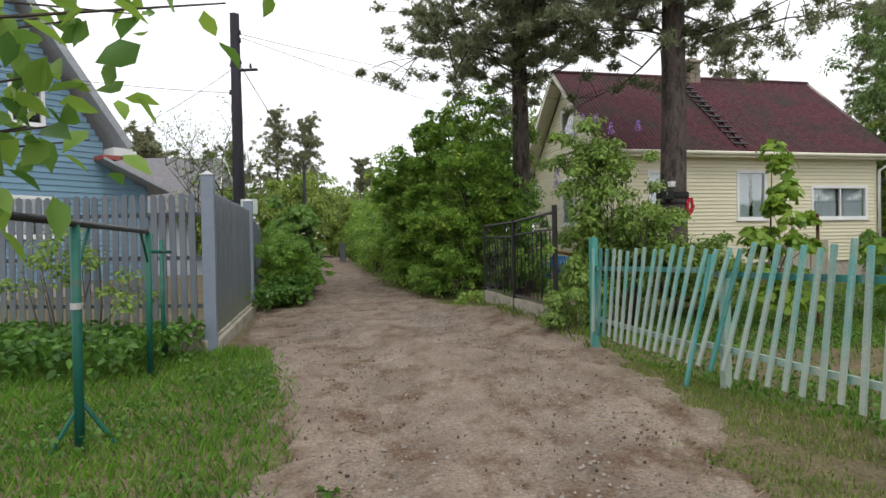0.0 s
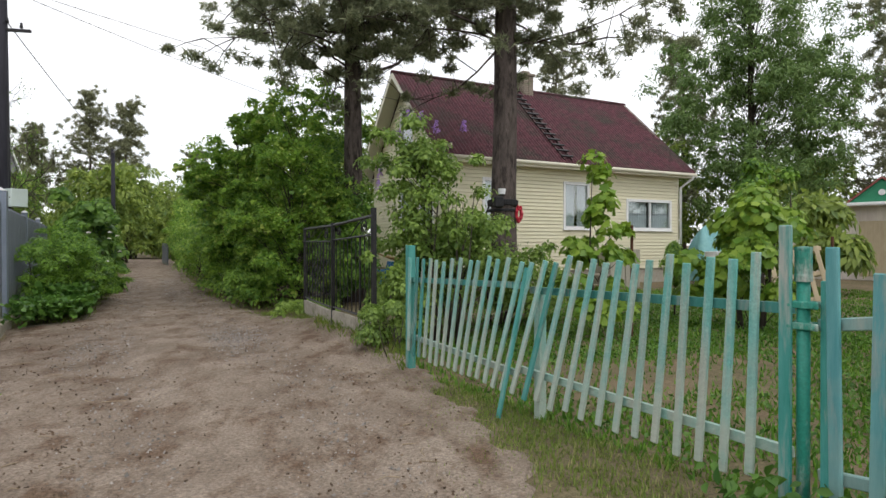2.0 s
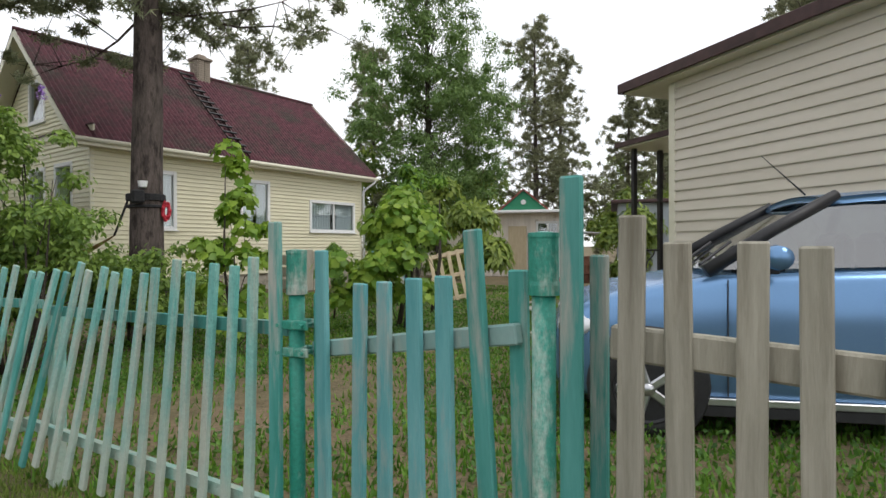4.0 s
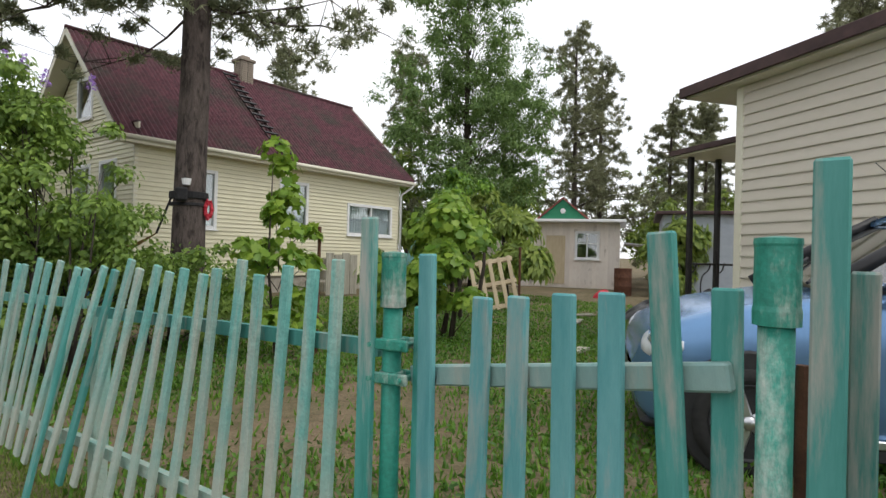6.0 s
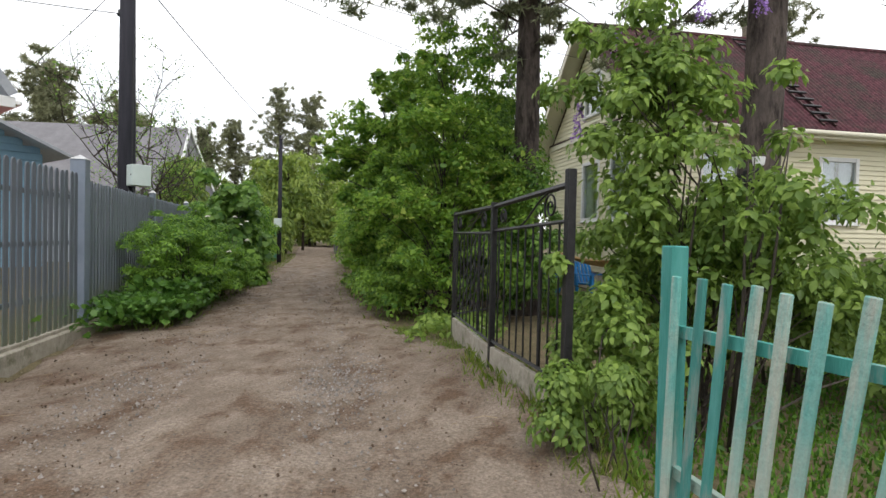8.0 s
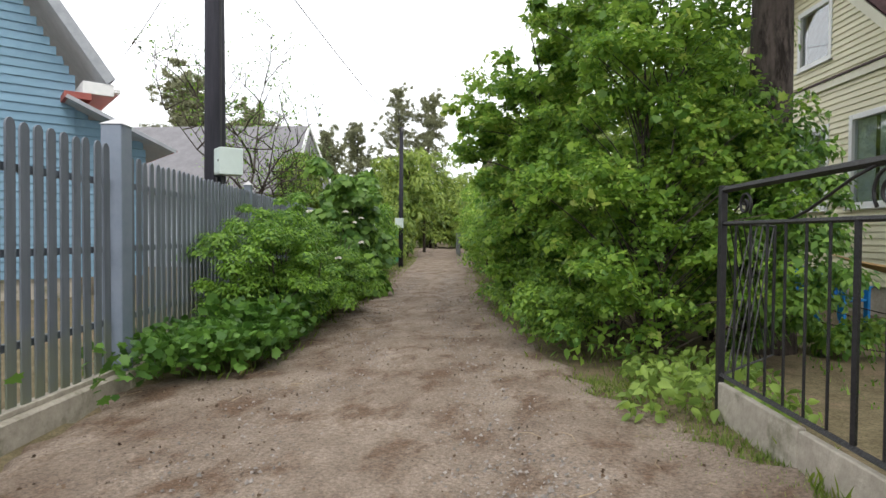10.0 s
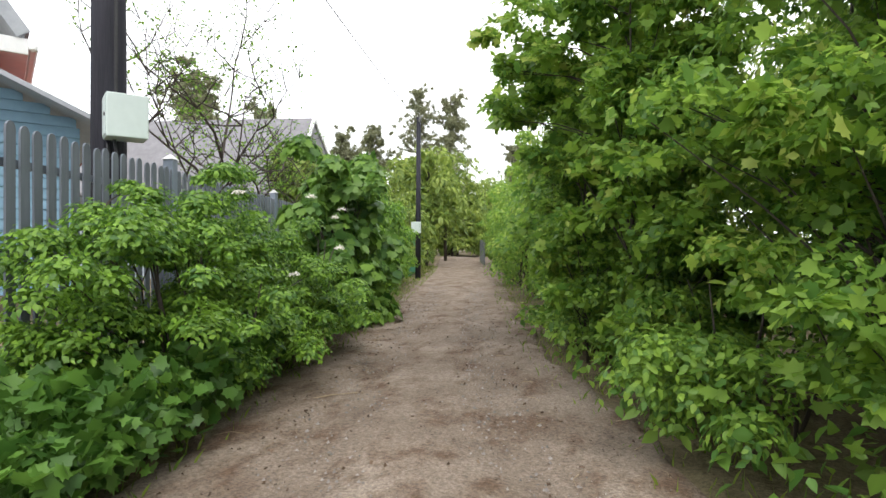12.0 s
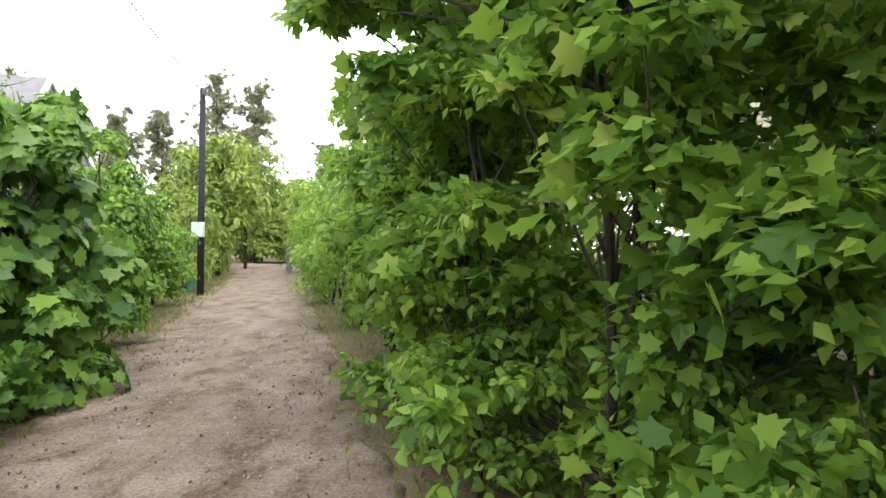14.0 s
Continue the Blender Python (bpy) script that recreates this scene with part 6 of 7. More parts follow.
# bushes about the garden fence
broadleaf("shrub", -4.0, 6.6, 1.7, 0.012, [(0, 0, 1.2, 0.45, 0.3, 0.5), (0.5, 0, 0.7, 0.5, 0.3, 0.4), (-0.6, 0.1, 0.9, 0.5, 0.3, 0.4)], "oval", 0.06, 900, L_LILAC, M_BARK, 149, "thin straggling shrub before the blue fence", "bush", "", 5, clump=0.25)
broadleaf("lilac_bush", 2.75, 8.7, 3.0, 0.016, [(-0.3, 0.3, 2.2, 0.75, 0.8, 0.7), (0.25, -0.1, 1.5, 0.8, 0.75, 0.65), (-0.2, 0.4, 1.2, 0.75, 0.75, 0.6), (-0.45, 0.1, 2.65, 0.5, 0.5, 0.4), (1.0, 0.5, 0.95, 0.85, 0.75, 0.55), (0.4, 0.5, 0.7, 0.9, 0.7, 0.5), (-0.5, -0.1, 0.8, 0.5, 0.6, 0.6)], "oval", 0.064, 24000, L_LILAC, M_BARK, 141, "leafy lilac bush with a few purple blossoms", "bush", "", 8, clump=0.23, shell=0.2)
broadleaf("shrub", 2.05, 7.75, 0.7, 0.008, [(-0.15, 0.2, 0.4, 0.33, 0.4, 0.36), (0.05, 0.75, 0.55, 0.35, 0.5, 0.5)], "oval", 0.048, 9000, L_LILAC, M_BARK, 142, "dense low shrub between the two fences", "bush", "", 6, clump=0.24)
broadleaf("maple_sapling", 5.05, 8.77, 2.6, 0.022, [(0, 0, 1.2, 0.5, 0.5, 0.5), (0.05, 0, 1.9, 0.32, 0.32, 0.4), (0.05, 0, 2.4, 0.16, 0.16, 0.22), (0, 0, 0.6, 0.5, 0.5, 0.4)], "maple", 0.11, 900, L_YOUNG, M_BARK, 143, "slender light green maple sapling", "tree", "", 1, clump=0.24)
broadleaf("maple_tree", 7.5, 8.9, 2.5, 0.05, [(-0.1, 0, 0.95, 0.95, 0.9, 0.8), (0.15, 0, 1.8, 0.65, 0.65, 0.5)], "maple", 0.11, 4600, L_YOUNG, M_BARK, 144, "bushy young maple in the lawn", "tree", "", 3, clump=0.34)
broadleaf("broadleaf_tree", 9.4, 10.8, 3.3, 0.05, [(0, 0, 1.7, 0.8, 0.8, 0.8), (0.2, 0, 2.7, 0.6, 0.6, 0.6)], "oval", 0.1, 3000, L_SPIREA, M_BARK, 145, "young light-leaved tree behind the maple", "tree", "", 2, clump=0.4)
broadleaf("garden_shrub", 7.52, 10.75, 1.5, 0.02, [(0, 0, 0.85, 0.22, 0.22, 0.7)], "slim", 0.07, 2200, L_HAZEL, M_BARK, 146, "narrow upright conifer shrub", "bush", "", 1, clump=0.16)
broadleaf("shrub", 3.9, 10.2, 1.6, 0.02, [(0, 0, 0.7, 0.9, 0.8, 0.6), (1.1, 0.3, 0.6, 0.8, 0.7, 0.5)], "oval", 0.07, 7500, L_LILAC, M_BARK, 147, "spreading shrub below the pine", "bush", "", 6, clump=0.3)
broadleaf("shrub", 3.6, 14.6, 1.2, 0.02, [(-1.5, 0.4, 0.5, 0.6, 0.6, 0.45), (-1.0, 0.4, 0.3, 0.5, 0.6, 0.25)], "oval", 0.08, 2200, L_HAZEL, M_BARK, 148, "shrub under the pines", "bush", "", 5, clump=0.3)


def bare_tree(x, y, height, seed):
    """The sparse crooked tree over the fence, with few small leaves."""
    rng = random.Random(seed)
    ob = thing("apple_tree", "sparse crooked apple tree with few leaves", "tree", m=pose(x, y, 0))
    t = Shape()
    trunk = limb(t, (0, 0, -0.1), (0.12, 0, 1), height * 0.42, 0.10, rng, 0.10)
    part("trunk", t, M_BARK, ob, smooth=True)
    b, tips = Shape(), []

    def grow(p, d, lg, r, depth):
        pts = limb(b, p, d, lg, max(r, 0.007), rng, 0.3, 5 if depth else 3)
        if depth == 0:
            tips.extend(pts[1:])
            return
        for q in pts[2:]:
            for _ in range(rng.choice((1, 2)) if depth < 3 else 1):
                a = rng.uniform(0, 2 * math.pi)
                grow(q, (math.cos(a) * 0.9, math.sin(a) * 0.9, rng.uniform(0.0, 1.3)), lg * rng.uniform(0.4, 0.65), r * 0.55, depth - 1)
    for i in range(7):
        a = i * 1.05 + rng.uniform(-0.3, 0.3)
        grow(trunk[3 + i % 3], (math.cos(a), math.sin(a), rng.uniform(0.4, 1.5)), height * 0.36, 0.028, 2)
    tagged(part("branchwork", b, M_BARK, ob), kind="stuff")
    p = np.array([tuple(q) for q in tips])
    p = np.repeat(p, 3, axis=0)
    p = p + np.random.RandomState(seed).normal(size=p.shape) * 0.08
    part("crown", leaves("crown", p, np.random.RandomState(seed + 1).normal(size=p.shape) * 0.5, 0.06, "oval", L_SPIREA, seed), None, ob)


bare_tree(-8.35, 18.6, 6.8, 151)
bare_tree(-9.8, 21.5, 5.2, 152)


def near_branch():
    """The young tree beside the start of the walk, whose twigs hang into view."""
    rng = random.Random(161)
    ob = thing("bird_cherry_tree", "young leafy tree with drooping pointed leaves", "tree", m=pose(-0.55, 0.75, 0))
    t = Shape()
    t.tube([(0, 0, -0.1), (-0.03, 0.02, 1.2), (0.05, 0.05, 2.6)], [0.05, 0.04, 0.02], 8)
    part("trunk", t, M_BARK, ob, smooth=True)
    b, pos = Shape(), []
    for tx, ty, tz in ((0.40, 0.45, 1.74), (0.46, 0.46, 1.66), (0.38, 0.49, 1.56), (0.40, 0.40, 1.42), (0.38, 0.61, 1.59), (0.43, 0.37, 1.65), (0.48, 0.49, 1.78), (0.30, 0.80, 1.59), (0.30, 0.54, 1.63), (0.38, 0.54, 1.81), (0.24, 1.11, 2.05), (0.75, 0.65, 1.87), (0.22, 0.62, 1.54)):
        e = Vector((tx, ty, tz))
        st = Vector((0, 0.02, tz * 0.72))
        pts = [st, st.lerp(e, 0.5) + Vector((0, 0, 0.12)), e]
        b.tube(pts, [0.006, 0.004, 0.002], 5)
        for _ in range(14):
            k = rng.uniform(0.6, 1.08)
            pos.append(tuple(st.lerp(e, k) + Vector((rng.gauss(0, 0.05), rng.gauss(0, 0.05), rng.gauss(0, 0.04) + 0.1 * (1 - abs(k - 0.5) * 2)))))
    tagged(part("branchwork", b, M_BARK, ob), kind="stuff")
    p = np.array(pos)
    part("crown", leaves("crown", p, np.random.RandomState(3).normal(size=p.shape) * 0.6, 0.075, "oval", L_HAZEL, 162, 0.6, 0.5, 0.9), None, ob)


near_branch()


def plants(name, label, x, y, h, size, kind, material, seed):
    """Low leafy plants: stalked leaves at uneven heights."""
    rng = np.random.RandomState(seed)
    z = hill(x, y) + h * (0.25 + 0.75 * rng.uniform(size=len(x)) ** 0.6)
    p = np.stack([x, y, z], 1)
    d = rng.normal(size=p.shape) * np.array([1, 1, 0.2])
    tagged(new(name, leaves(name, p, d, size, kind, material, seed, 0.9, 0.65, 0.35)), label, "plants", kind="stuff")


def build_plants():
    rng = np.random.RandomState(31)
    x, y = scatter(-8.5, -2.6, 5.2, 7.0, 5200, 32)
    k = y > 5.0 + 0.4 * np.sin(x * 2) + (x + 2.6) * -0.12
    plants("goutweed", "dark green broad-leaved weeds below the fence", x[k], y[k], 0.42, 0.10, "oval", L_WEED, 33)
    x, y = rng.normal(-3.4, 0.3, 3000), rng.normal(12.15, 0.55, 3000)
    k = ~on_road(x, y, -0.3)
    plants("raspberry_plants", "broad-leaved plants at the fence corner", x[k], y[k], 0.45, 0.075, "maple", L_WEED, 34)
    x, y = scatter(-5.0, -3.0, 12.2, 18.0, 6000, 35)
    k = (road_l(y) - x > -0.2) & (road_l(y) - x < 0.6)
    plants("weeds", "leafy weeds below the spirea", x[k], y[k], 0.62, 0.085, "maple", L_WEED, 36)
    x, y = rng.normal(3.14, 0.13, 430), rng.normal(2.9, 0.26, 430)
    plants("nettles", "big-leaved weeds at the gate foot", x, y, 0.26, 0.07, "oval", L_WEED, 37)
    x, y = scatter(2.6, 12, 2, 13, 24000, 38)
    fx = np.interp(y, [0, 2.2, 3.3, 7.1, 8.6, 11.6, 17], [3.6, 3.5, 3.4, 2.1, 1.9, 0.9, 0.2])
    k = (x > fx + 0.1) & patchy(x + 3, y, 6, 0.75) & (((x - 4.5) / 1.4) ** 4 + ((y - 6.2) / 0.85) ** 4 > 0.8)
    plants("clover", "low round-leaved weeds in the lawn", x[k], y[k], 0.10, 0.048, "leaf", L_WEED, 39)
    x, y = scatter(0.2, 1.4, 11.5, 14.0, 700, 40)
    plants("dandelions", "leafy weeds at the hedge foot", x, y, 0.2, 0.1, "oval", L_LILAC, 41)
    x, y = scatter(-2.6, 0.3, 13.0, 19, 2600, 42)
    d = x - road_r(y)
    k = (d > -0.1) & (d < 0.8)
    plants("hedge_weeds", "leafy weeds under the maples", x[k], y[k], 0.42, 0.1, "oval", L_HAZEL, 43)
    x, y = scatter(-5, -0.4, 1, 6.5, 8000, 44)
    k = (x < road_l(y) - 0.1) & patchy(x, y, 8, 0.4)
    plants("lawn_clover", "small round-leaved weeds in the grass", x[k], y[k], 0.12, 0.045, "oval", L_WEED, 45)


build_plants()


def blossom(parent_label, places, material, size, per, name, seed):
    for i, (x, y, z, h) in enumerate(places):
        rng = np.random.RandomState(seed + i)
        n = per
        t = rng.uniform(size=n)
        a = rng.uniform(0, 6.28, n)
        r = 0.045 * (1 - t * 0.75) * rng.uniform(0.6, 1.1, n)
        p = np.stack([x + r * np.cos(a), y + r * np.sin(a), z + h * t], 1)
        tagged(new(name, leaves(name, p, np.stack([np.cos(a), np.sin(a), 0 * a], 1), size, "oval", material, seed + i)), parent_label, "flower", name + "s")


blossom("purple lilac flower spike", ((2.3, 8.9, 3.0, 0.2), (2.45, 8.7, 2.98, 0.16), (2.2, 9.1, 2.78, 0.18), (2.62, 8.5, 2.82, 0.16), (1.95, 9.3, 2.3, 0.16), (1.9, 9.0, 2.1, 0.14), (3.0, 8.5, 2.85, 0.15)), L_FLOWER, 0.022, 110, "lilac_flower", 171)
blossom("flat white spirea flower head", ((-3.45, 14.6, 1.62, 0.02), (-3.5, 15.2, 1.55, 0.02), (-3.8, 15.6, 1.5, 0.02), (-3.6, 13.9, 1.6, 0.02), (-3.35, 14.9, 1.2, 0.02), (-3.4, 14.3, 1.0, 0.02)), L_WHITEFLOWER, 0.016, 60, "white_flower", 191)


# ---- the car ----
def build_car():
    m = Matrix.Translation((6.77, 4.11, 0)) @ pose(0, 0, 0, 0, 0, 130)
    car = thing("car", "light blue metallic hatchback parked on the lawn", "car", m=m)
    st = [(0.66, 0.42, 0.40, 0.57, 0.59), (0.63, 0.60, 0.31, 0.70, 0.73), (0.56, 0.74, 0.26, 0.80, 0.85), (0.38, 0.82, 0.24, 0.89, 0.95), (0.12, 0.845, 0.24, 0.97, 1.04), (-0.25, 0.85, 0.24, 1.04, 1.10), (-0.5, 0.85, 0.24, 1.09, 1.14),
          (-1.2, 0.855, 0.24, 1.12, 1.17), (-2.0, 0.855, 0.24, 1.15, 1.19), (-2.8, 0.84, 0.26, 1.18, 1.21), (-3.2, 0.80, 0.30, 1.19, 1.22), (-3.42, 0.70, 0.38, 1.05, 1.1)]
    s = Shape()
    k = 0
    for x, w, zb, zs, zt in st:
        half = [(w * 0.9, zb), (w - 0.015, zb + 0.06), (w, zb + (zs - zb) * 0.35), (w - 0.006, zb + (zs - zb) * 0.62), (w + 0.002, zs - 0.05), (w - 0.035, zs + 0.015), (w * 0.82, (zs + zt) / 2 + 0.015), (w * 0.45, zt), (0, zt + 0.01)]
        ring = [(x, y, z) for y, z in half] + [(x, -y, z) for y, z in reversed(half[:-1])]
        s.v += ring
        n = len(ring)
    for i in range(len(st) - 1):
        for j in range(n):
            a, b = i * n + j, i * n + (j + 1) % n
            s.f.append((a, b, b + n, a + n))
    s.f += [tuple(range(n)), tuple(reversed(range((len(st) - 1) * n, len(st) * n)))]
    body = part("body", s, M_CARBLUE, car, smooth=True)
    # cabin
    g = Shape()
    low = [(-0.42, 0.76, 1.16), (-3.18, 0.72, 1.22)]
    top = [(-1.28, 0.60, 1.66), (-2.75, 0.57, 1.65)]
    def corner(p, k):
        return (p[0], p[1] * k, p[2])
    g.add([corner(low[0], 1), corner(low[1], 1), corner(top[1], 1), corner(top[0], 1), corner(low[0], -1), corner(low[1], -1), corner(top[1], -1), corner(top[0], -1)],
          [(1, 0, 3, 2), (4, 5, 6, 7), (0, 4, 7, 3), (5, 1, 2, 6)])
    part("glass", g, M_CARGLASS, car, "tinted car windows")
    r = Shape()
    xs, ys = np.linspace(-1.22, -2.85, 8), np.linspace(-0.64, 0.64, 9)
    for zz in (0.0, -0.05):
        for x in xs:
            for y in ys:
                r.v.append((x, y, 1.70 + zz + 0.05 * (1 - (y / 0.64) ** 2) - 0.05 * ((x + 2.0) / 0.85) ** 2))
    nx, ny = len(xs), len(ys)
    for o in (0, nx * ny):
        for i in range(nx - 1):
            for j in range(ny - 1):
                a = o + i * ny + j
                q = (a, a + 1, a + ny + 1, a + ny)
                r.f.append(q if o == 0 else q[::-1])
    edge = [i * ny for i in range(nx)] + [(nx - 1) * ny + j for j in range(1, ny)] + [i * ny + ny - 1 for i in range(nx - 2, -1, -1)] + [j for j in range(ny - 2, 0, -1)]
    for a, b in zip(edge, edge[1:] + edge[:1]):
        r.f.append((a, a + nx * ny, b + nx * ny, b))
    part("roof", r, M_CARBLUE, car, smooth=True)
    for k in (-1, 1):
        part("pillar", Shape().tube([(-0.40, 0.77 * k, 1.15), (-0.85, 0.70 * k, 1.44), (-1.28, 0.62 * k, 1.68)], [0.05, 0.042, 0.04], 8), M_BLACKPLASTIC, car, smooth=True)
        part("pillar", Shape().tube([(-1.75, 0.795 * k, 1.16), (-1.82, 0.62 * k, 1.69)], 0.035, 6), M_BLACKPLASTIC, car)
        part("pillar", Shape().tube([(-3.15, 0.75 * k, 1.19), (-2.78, 0.6 * k, 1.68)], 0.07, 8), M_CARBLUE, car, smooth=True)
        mir = Shape().lathe([(0.02, -0.12), (0.075, -0.10), (0.085, 0.0), (0.075, 0.09), (0.02, 0.11)], 12, Matrix.Translation((-0.78, 0.97 * k, 1.25)) @ pose(0, 0, 0, 90, 0, 0))
        mirror = part("mirror", mir, M_CARBLUE, car, "door mirror in body colour", smooth=True)
        part("mirror_arm", Shape().box((-0.82, min(0.82 * k, 0.93 * k), 1.14), (-0.74, max(0.82 * k, 0.93 * k), 1.19), c=0.008), M_BLACKPLASTIC, mirror)
        part("door_handle", Shape().box((-1.68, 0.85 * k - 0.02, 1.0), (-1.48, 0.85 * k + 0.03, 1.035), c=0.008), M_CARBLUE, car)
        part("sill_trim", Shape().box((-2.2, 0.845 * k - 0.015, 0.24), (-0.35, 0.845 * k + 0.015, 0.29), c=0.006), M_ALLOY, car, "bright sill strip")
        part("side_skirt", Shape().box((-2.2, 0.83 * k - 0.03, 0.16), (-0.35, 0.83 * k + 0.02, 0.238), c=0.008), M_BLACKPLASTIC, car)
        for a, b in (((-0.52, 0.3), (-0.55, 1.1)), ((-1.78, 0.3), (-1.78, 1.12))):
            part("door_seam", Shape().box((a[0] - 0.004, 0.857 * k - 0.004, a[1]), (a[0] + 0.004, 0.857 * k + 0.002, b[1])), M_BLACKPLASTIC, car)
        lm = Matrix.Translation((0.46, 0.66 * k, 0.74)) @ pose(0, 0, 0, 0, -22, 32 * k)
        lamp = part("headlight", Shape().lathe([(0.01, 0.0), (0.12, 0.01), (0.13, 0.05), (0.09, 0.10), (0.01, 0.12)], 16, lm @ pose(0, 0, 0, 0, 70, 0) @ Matrix.Diagonal((1, 1.5, 1, 1))), M_LAMPGLASS, car, "clear headlight", smooth=True)
        part("reflector", Shape().lathe([(0.01, 0.05), (0.06, 0.10), (0.05, 0.125), (0.01, 0.128)], 12, lm @ pose(0, 0, 0, 0, 70, 0)), M_ALLOY, lamp, smooth=True)
        for x in (0.0, -2.55):
            part("wheel_arch", Shape().lathe([(0.02, 0), (0.40, 0.0), (0.415, 0.01), (0.40, 0.02), (0.02, 0.021)], 28, Matrix.Translation((x, 0.845 * k, 0.36)) @ pose(0, 0, 0, -90 * k, 0, 0)), M_BLACKPLASTIC, car)
            wm = Matrix.Translation((x, 0.80 * k, 0.335)) @ pose(0, 0, 0, -90 * k, 0, 0) @ Matrix.Diagonal((1.08, 1.08, 1, 1))
            wheel = part("wheel", Shape().lathe([(0.2, -0.12), (0.29, -0.11), (0.312, -0.08), (0.312, 0.05), (0.295, 0.085), (0.225, 0.095), (0.21, 0.06)], 32, wm), M_RUBBER, car, smooth=True)
            rim = part("rim", Shape().lathe([(0.03, 0.0), (0.2, 0.01), (0.222, 0.09), (0.212, 0.096), (0.2, 0.05), (0.03, 0.03)], 28, wm), M_BLACKPLASTIC, wheel, smooth=True)
            for i in range(5):
                sm = wm @ pose(0, 0, 0, 0, 0, 72 * i)
                part("spoke", Shape().box((0.03, -0.028, 0.05), (0.205, 0.028, 0.085), sm, c=0.01), M_ALLOY, wheel)
            part("hub_cap", Shape().lathe([(0.045, 0.04), (0.04, 0.095), (0.005, 0.1)], 12, wm), M_ALLOY, wheel, smooth=True)
    part("bumper_grille", Shape().box((0.59, -0.35, 0.44), (0.665, 0.35, 0.55), c=0.01), M_BLACKPLASTIC, car)
    part("bumper_lip", Shape().box((0.36, -0.68, 0.2), (0.61, 0.68, 0.27), c=0.03), M_BLACKPLASTIC, car)
    for y in (0.5, -0.1):
        part("wiper", Shape().tube([(-0.42, y, 1.19), (-0.72, y - 0.33, 1.36)], 0.012, 5), M_BLACKPLASTIC, car)
    part("aerial", Shape().tube([(-1.32, 0.0, 1.73), (-1.0, 0.0, 2.05)], [0.008, 0.003], 5), M_BLACKPLASTIC, car)
    part("dashboard", Shape().box((-0.95, -0.68, 1.0), (-0.6, 0.68, 1.2), c=0.04), M_BLACKPLASTIC, car)
    for y in (-0.35, 0.35):
        part("seat", Shape().box((-1.75, y - 0.22, 0.7), (-1.6, y + 0.22, 1.42), c=0.05), M_BLACKPLASTIC, car)
    return car


build_car()


# ---- garden things ----
def build_pallet():
    ob = thing("pallet", "fresh wooden pallet leaning on its side", "pallet", m=Matrix.Translation((11.5, 12.0, 0)) @ pose(0, 0, 0, -22, -12, -40) @ Matrix.Diagonal((1.15, 1.15, 1.15, 1)))
    for i in range(5):
        part("slat", Shape().box((-0.42 + i * 0.2, -0.01, 0.02), (-0.34 + i * 0.2, 0.012, 1.15), c=0.004), M_PALLET, ob)
    for z in (0.05, 0.55, 1.05):
        part("crossbar", Shape().box((-0.45, 0.014, z), (0.5, 0.09, z + 0.09), c=0.005), M_PALLET, ob)


build_pallet()
tagged(part("iron_stake", Shape().tube([(5.58, 8.78, -0.1), (5.58, 8.78, 1.62)], 0.022, 8), M_RUST), "rusty iron stake standing in the lawn", "stake")
tagged(part("iron_stake", Shape().tube([(11.6, 11.4, -0.1), (11.6, 11.4, 1.5)], 0.03, 8), M_RUST), "thin dark stake near the pallet", "stake")


def build_hammock():
    A, B = Vector((1.78, 14.94, 0)), Vector((4.91, 13.08, 0))
    d = (B - A).normalized()
    n = Vector((-d.y, d.x, 0))
    ob = thing("hammock", "brown striped hammock slung between two pines", "hammock")
    s = Shape()
    nu, nv = 24, 7
    a, b = A + d * 0.6 + Vector((0, 0, 1.15)), B - d * 0.55 + Vector((0, 0, 1.55))
    for i in range(nu + 1):
        u = i / nu
        p = a.lerp(b, u) - Vector((0, 0, 0.42 * 4 * u * (1 - u)))
        wid = 0.05 + 0.2 * math.sin(math.pi * u)
        for j in range(nv + 1):
            v = j / nv * 2 - 1
            s.v.append(tuple(p + n * wid * v + Vector((0, 0, 0.12 * v * v * math.sin(math.pi * u)))))
    for i in range(nu):
        for j in range(nv):
            q = i * (nv + 1) + j
            s.f.append((q, q + 1, q + nv + 2, q + nv + 1))
    part("cloth", s, M_HAMMOCK, ob, smooth=True)
    part("rope", Shape().tube([a, A + d * 0.26 + Vector((0, 0, 1.35))], 0.012, 6), M_STRAPCLOTH, ob)
    part("rope", Shape().tube([b, B - d * 0.3 + Vector((-0.02, -0.05, 2.2))], 0.02, 6), M_STRAPCLOTH, ob, "black slack strap")
    st = thing("tree_strap", "black webbing strap with red cord round the pine", "strap", m=pose(4.91, 13.08, 0))
    part("webbing", Shape().lathe([(0.31, 2.18), (0.335, 2.19), (0.335, 2.3), (0.31, 2.31)], 20), M_STRAPCLOTH, st)
    part("webbing", Shape().lathe([(0.31, 2.05), (0.33, 2.06), (0.325, 2.1), (0.31, 2.11)], 20), M_STRAPCLOTH, st)
    part("buckle", Shape().box((-0.3, -0.42, 2.12), (-0.1, -0.24, 2.36), c=0.03), M_STRAPCLOTH, st)
    part("cord_coil", Shape().tube([(0.29 + (0.05 + 0.012 * (t % 3)) * math.cos(t * 0.9), -0.22 + 0.045 * math.sin(t * 1.7), 2.0 + (0.19 - 0.03 * (t % 4)) * math.sin(t * 0.9)) for t in range(64)], 0.022, 6), M_REDCLOTH, st, "hanging loop of red cord")
    part("cup", Shape().lathe([(0.05, 2.4), (0.07, 2.41), (0.085, 2.52), (0.078, 2.52), (0.06, 2.43)], 14, pose(-0.12, -0.33, 0)), M_WHITE, st, "white plastic cup")


build_hammock()


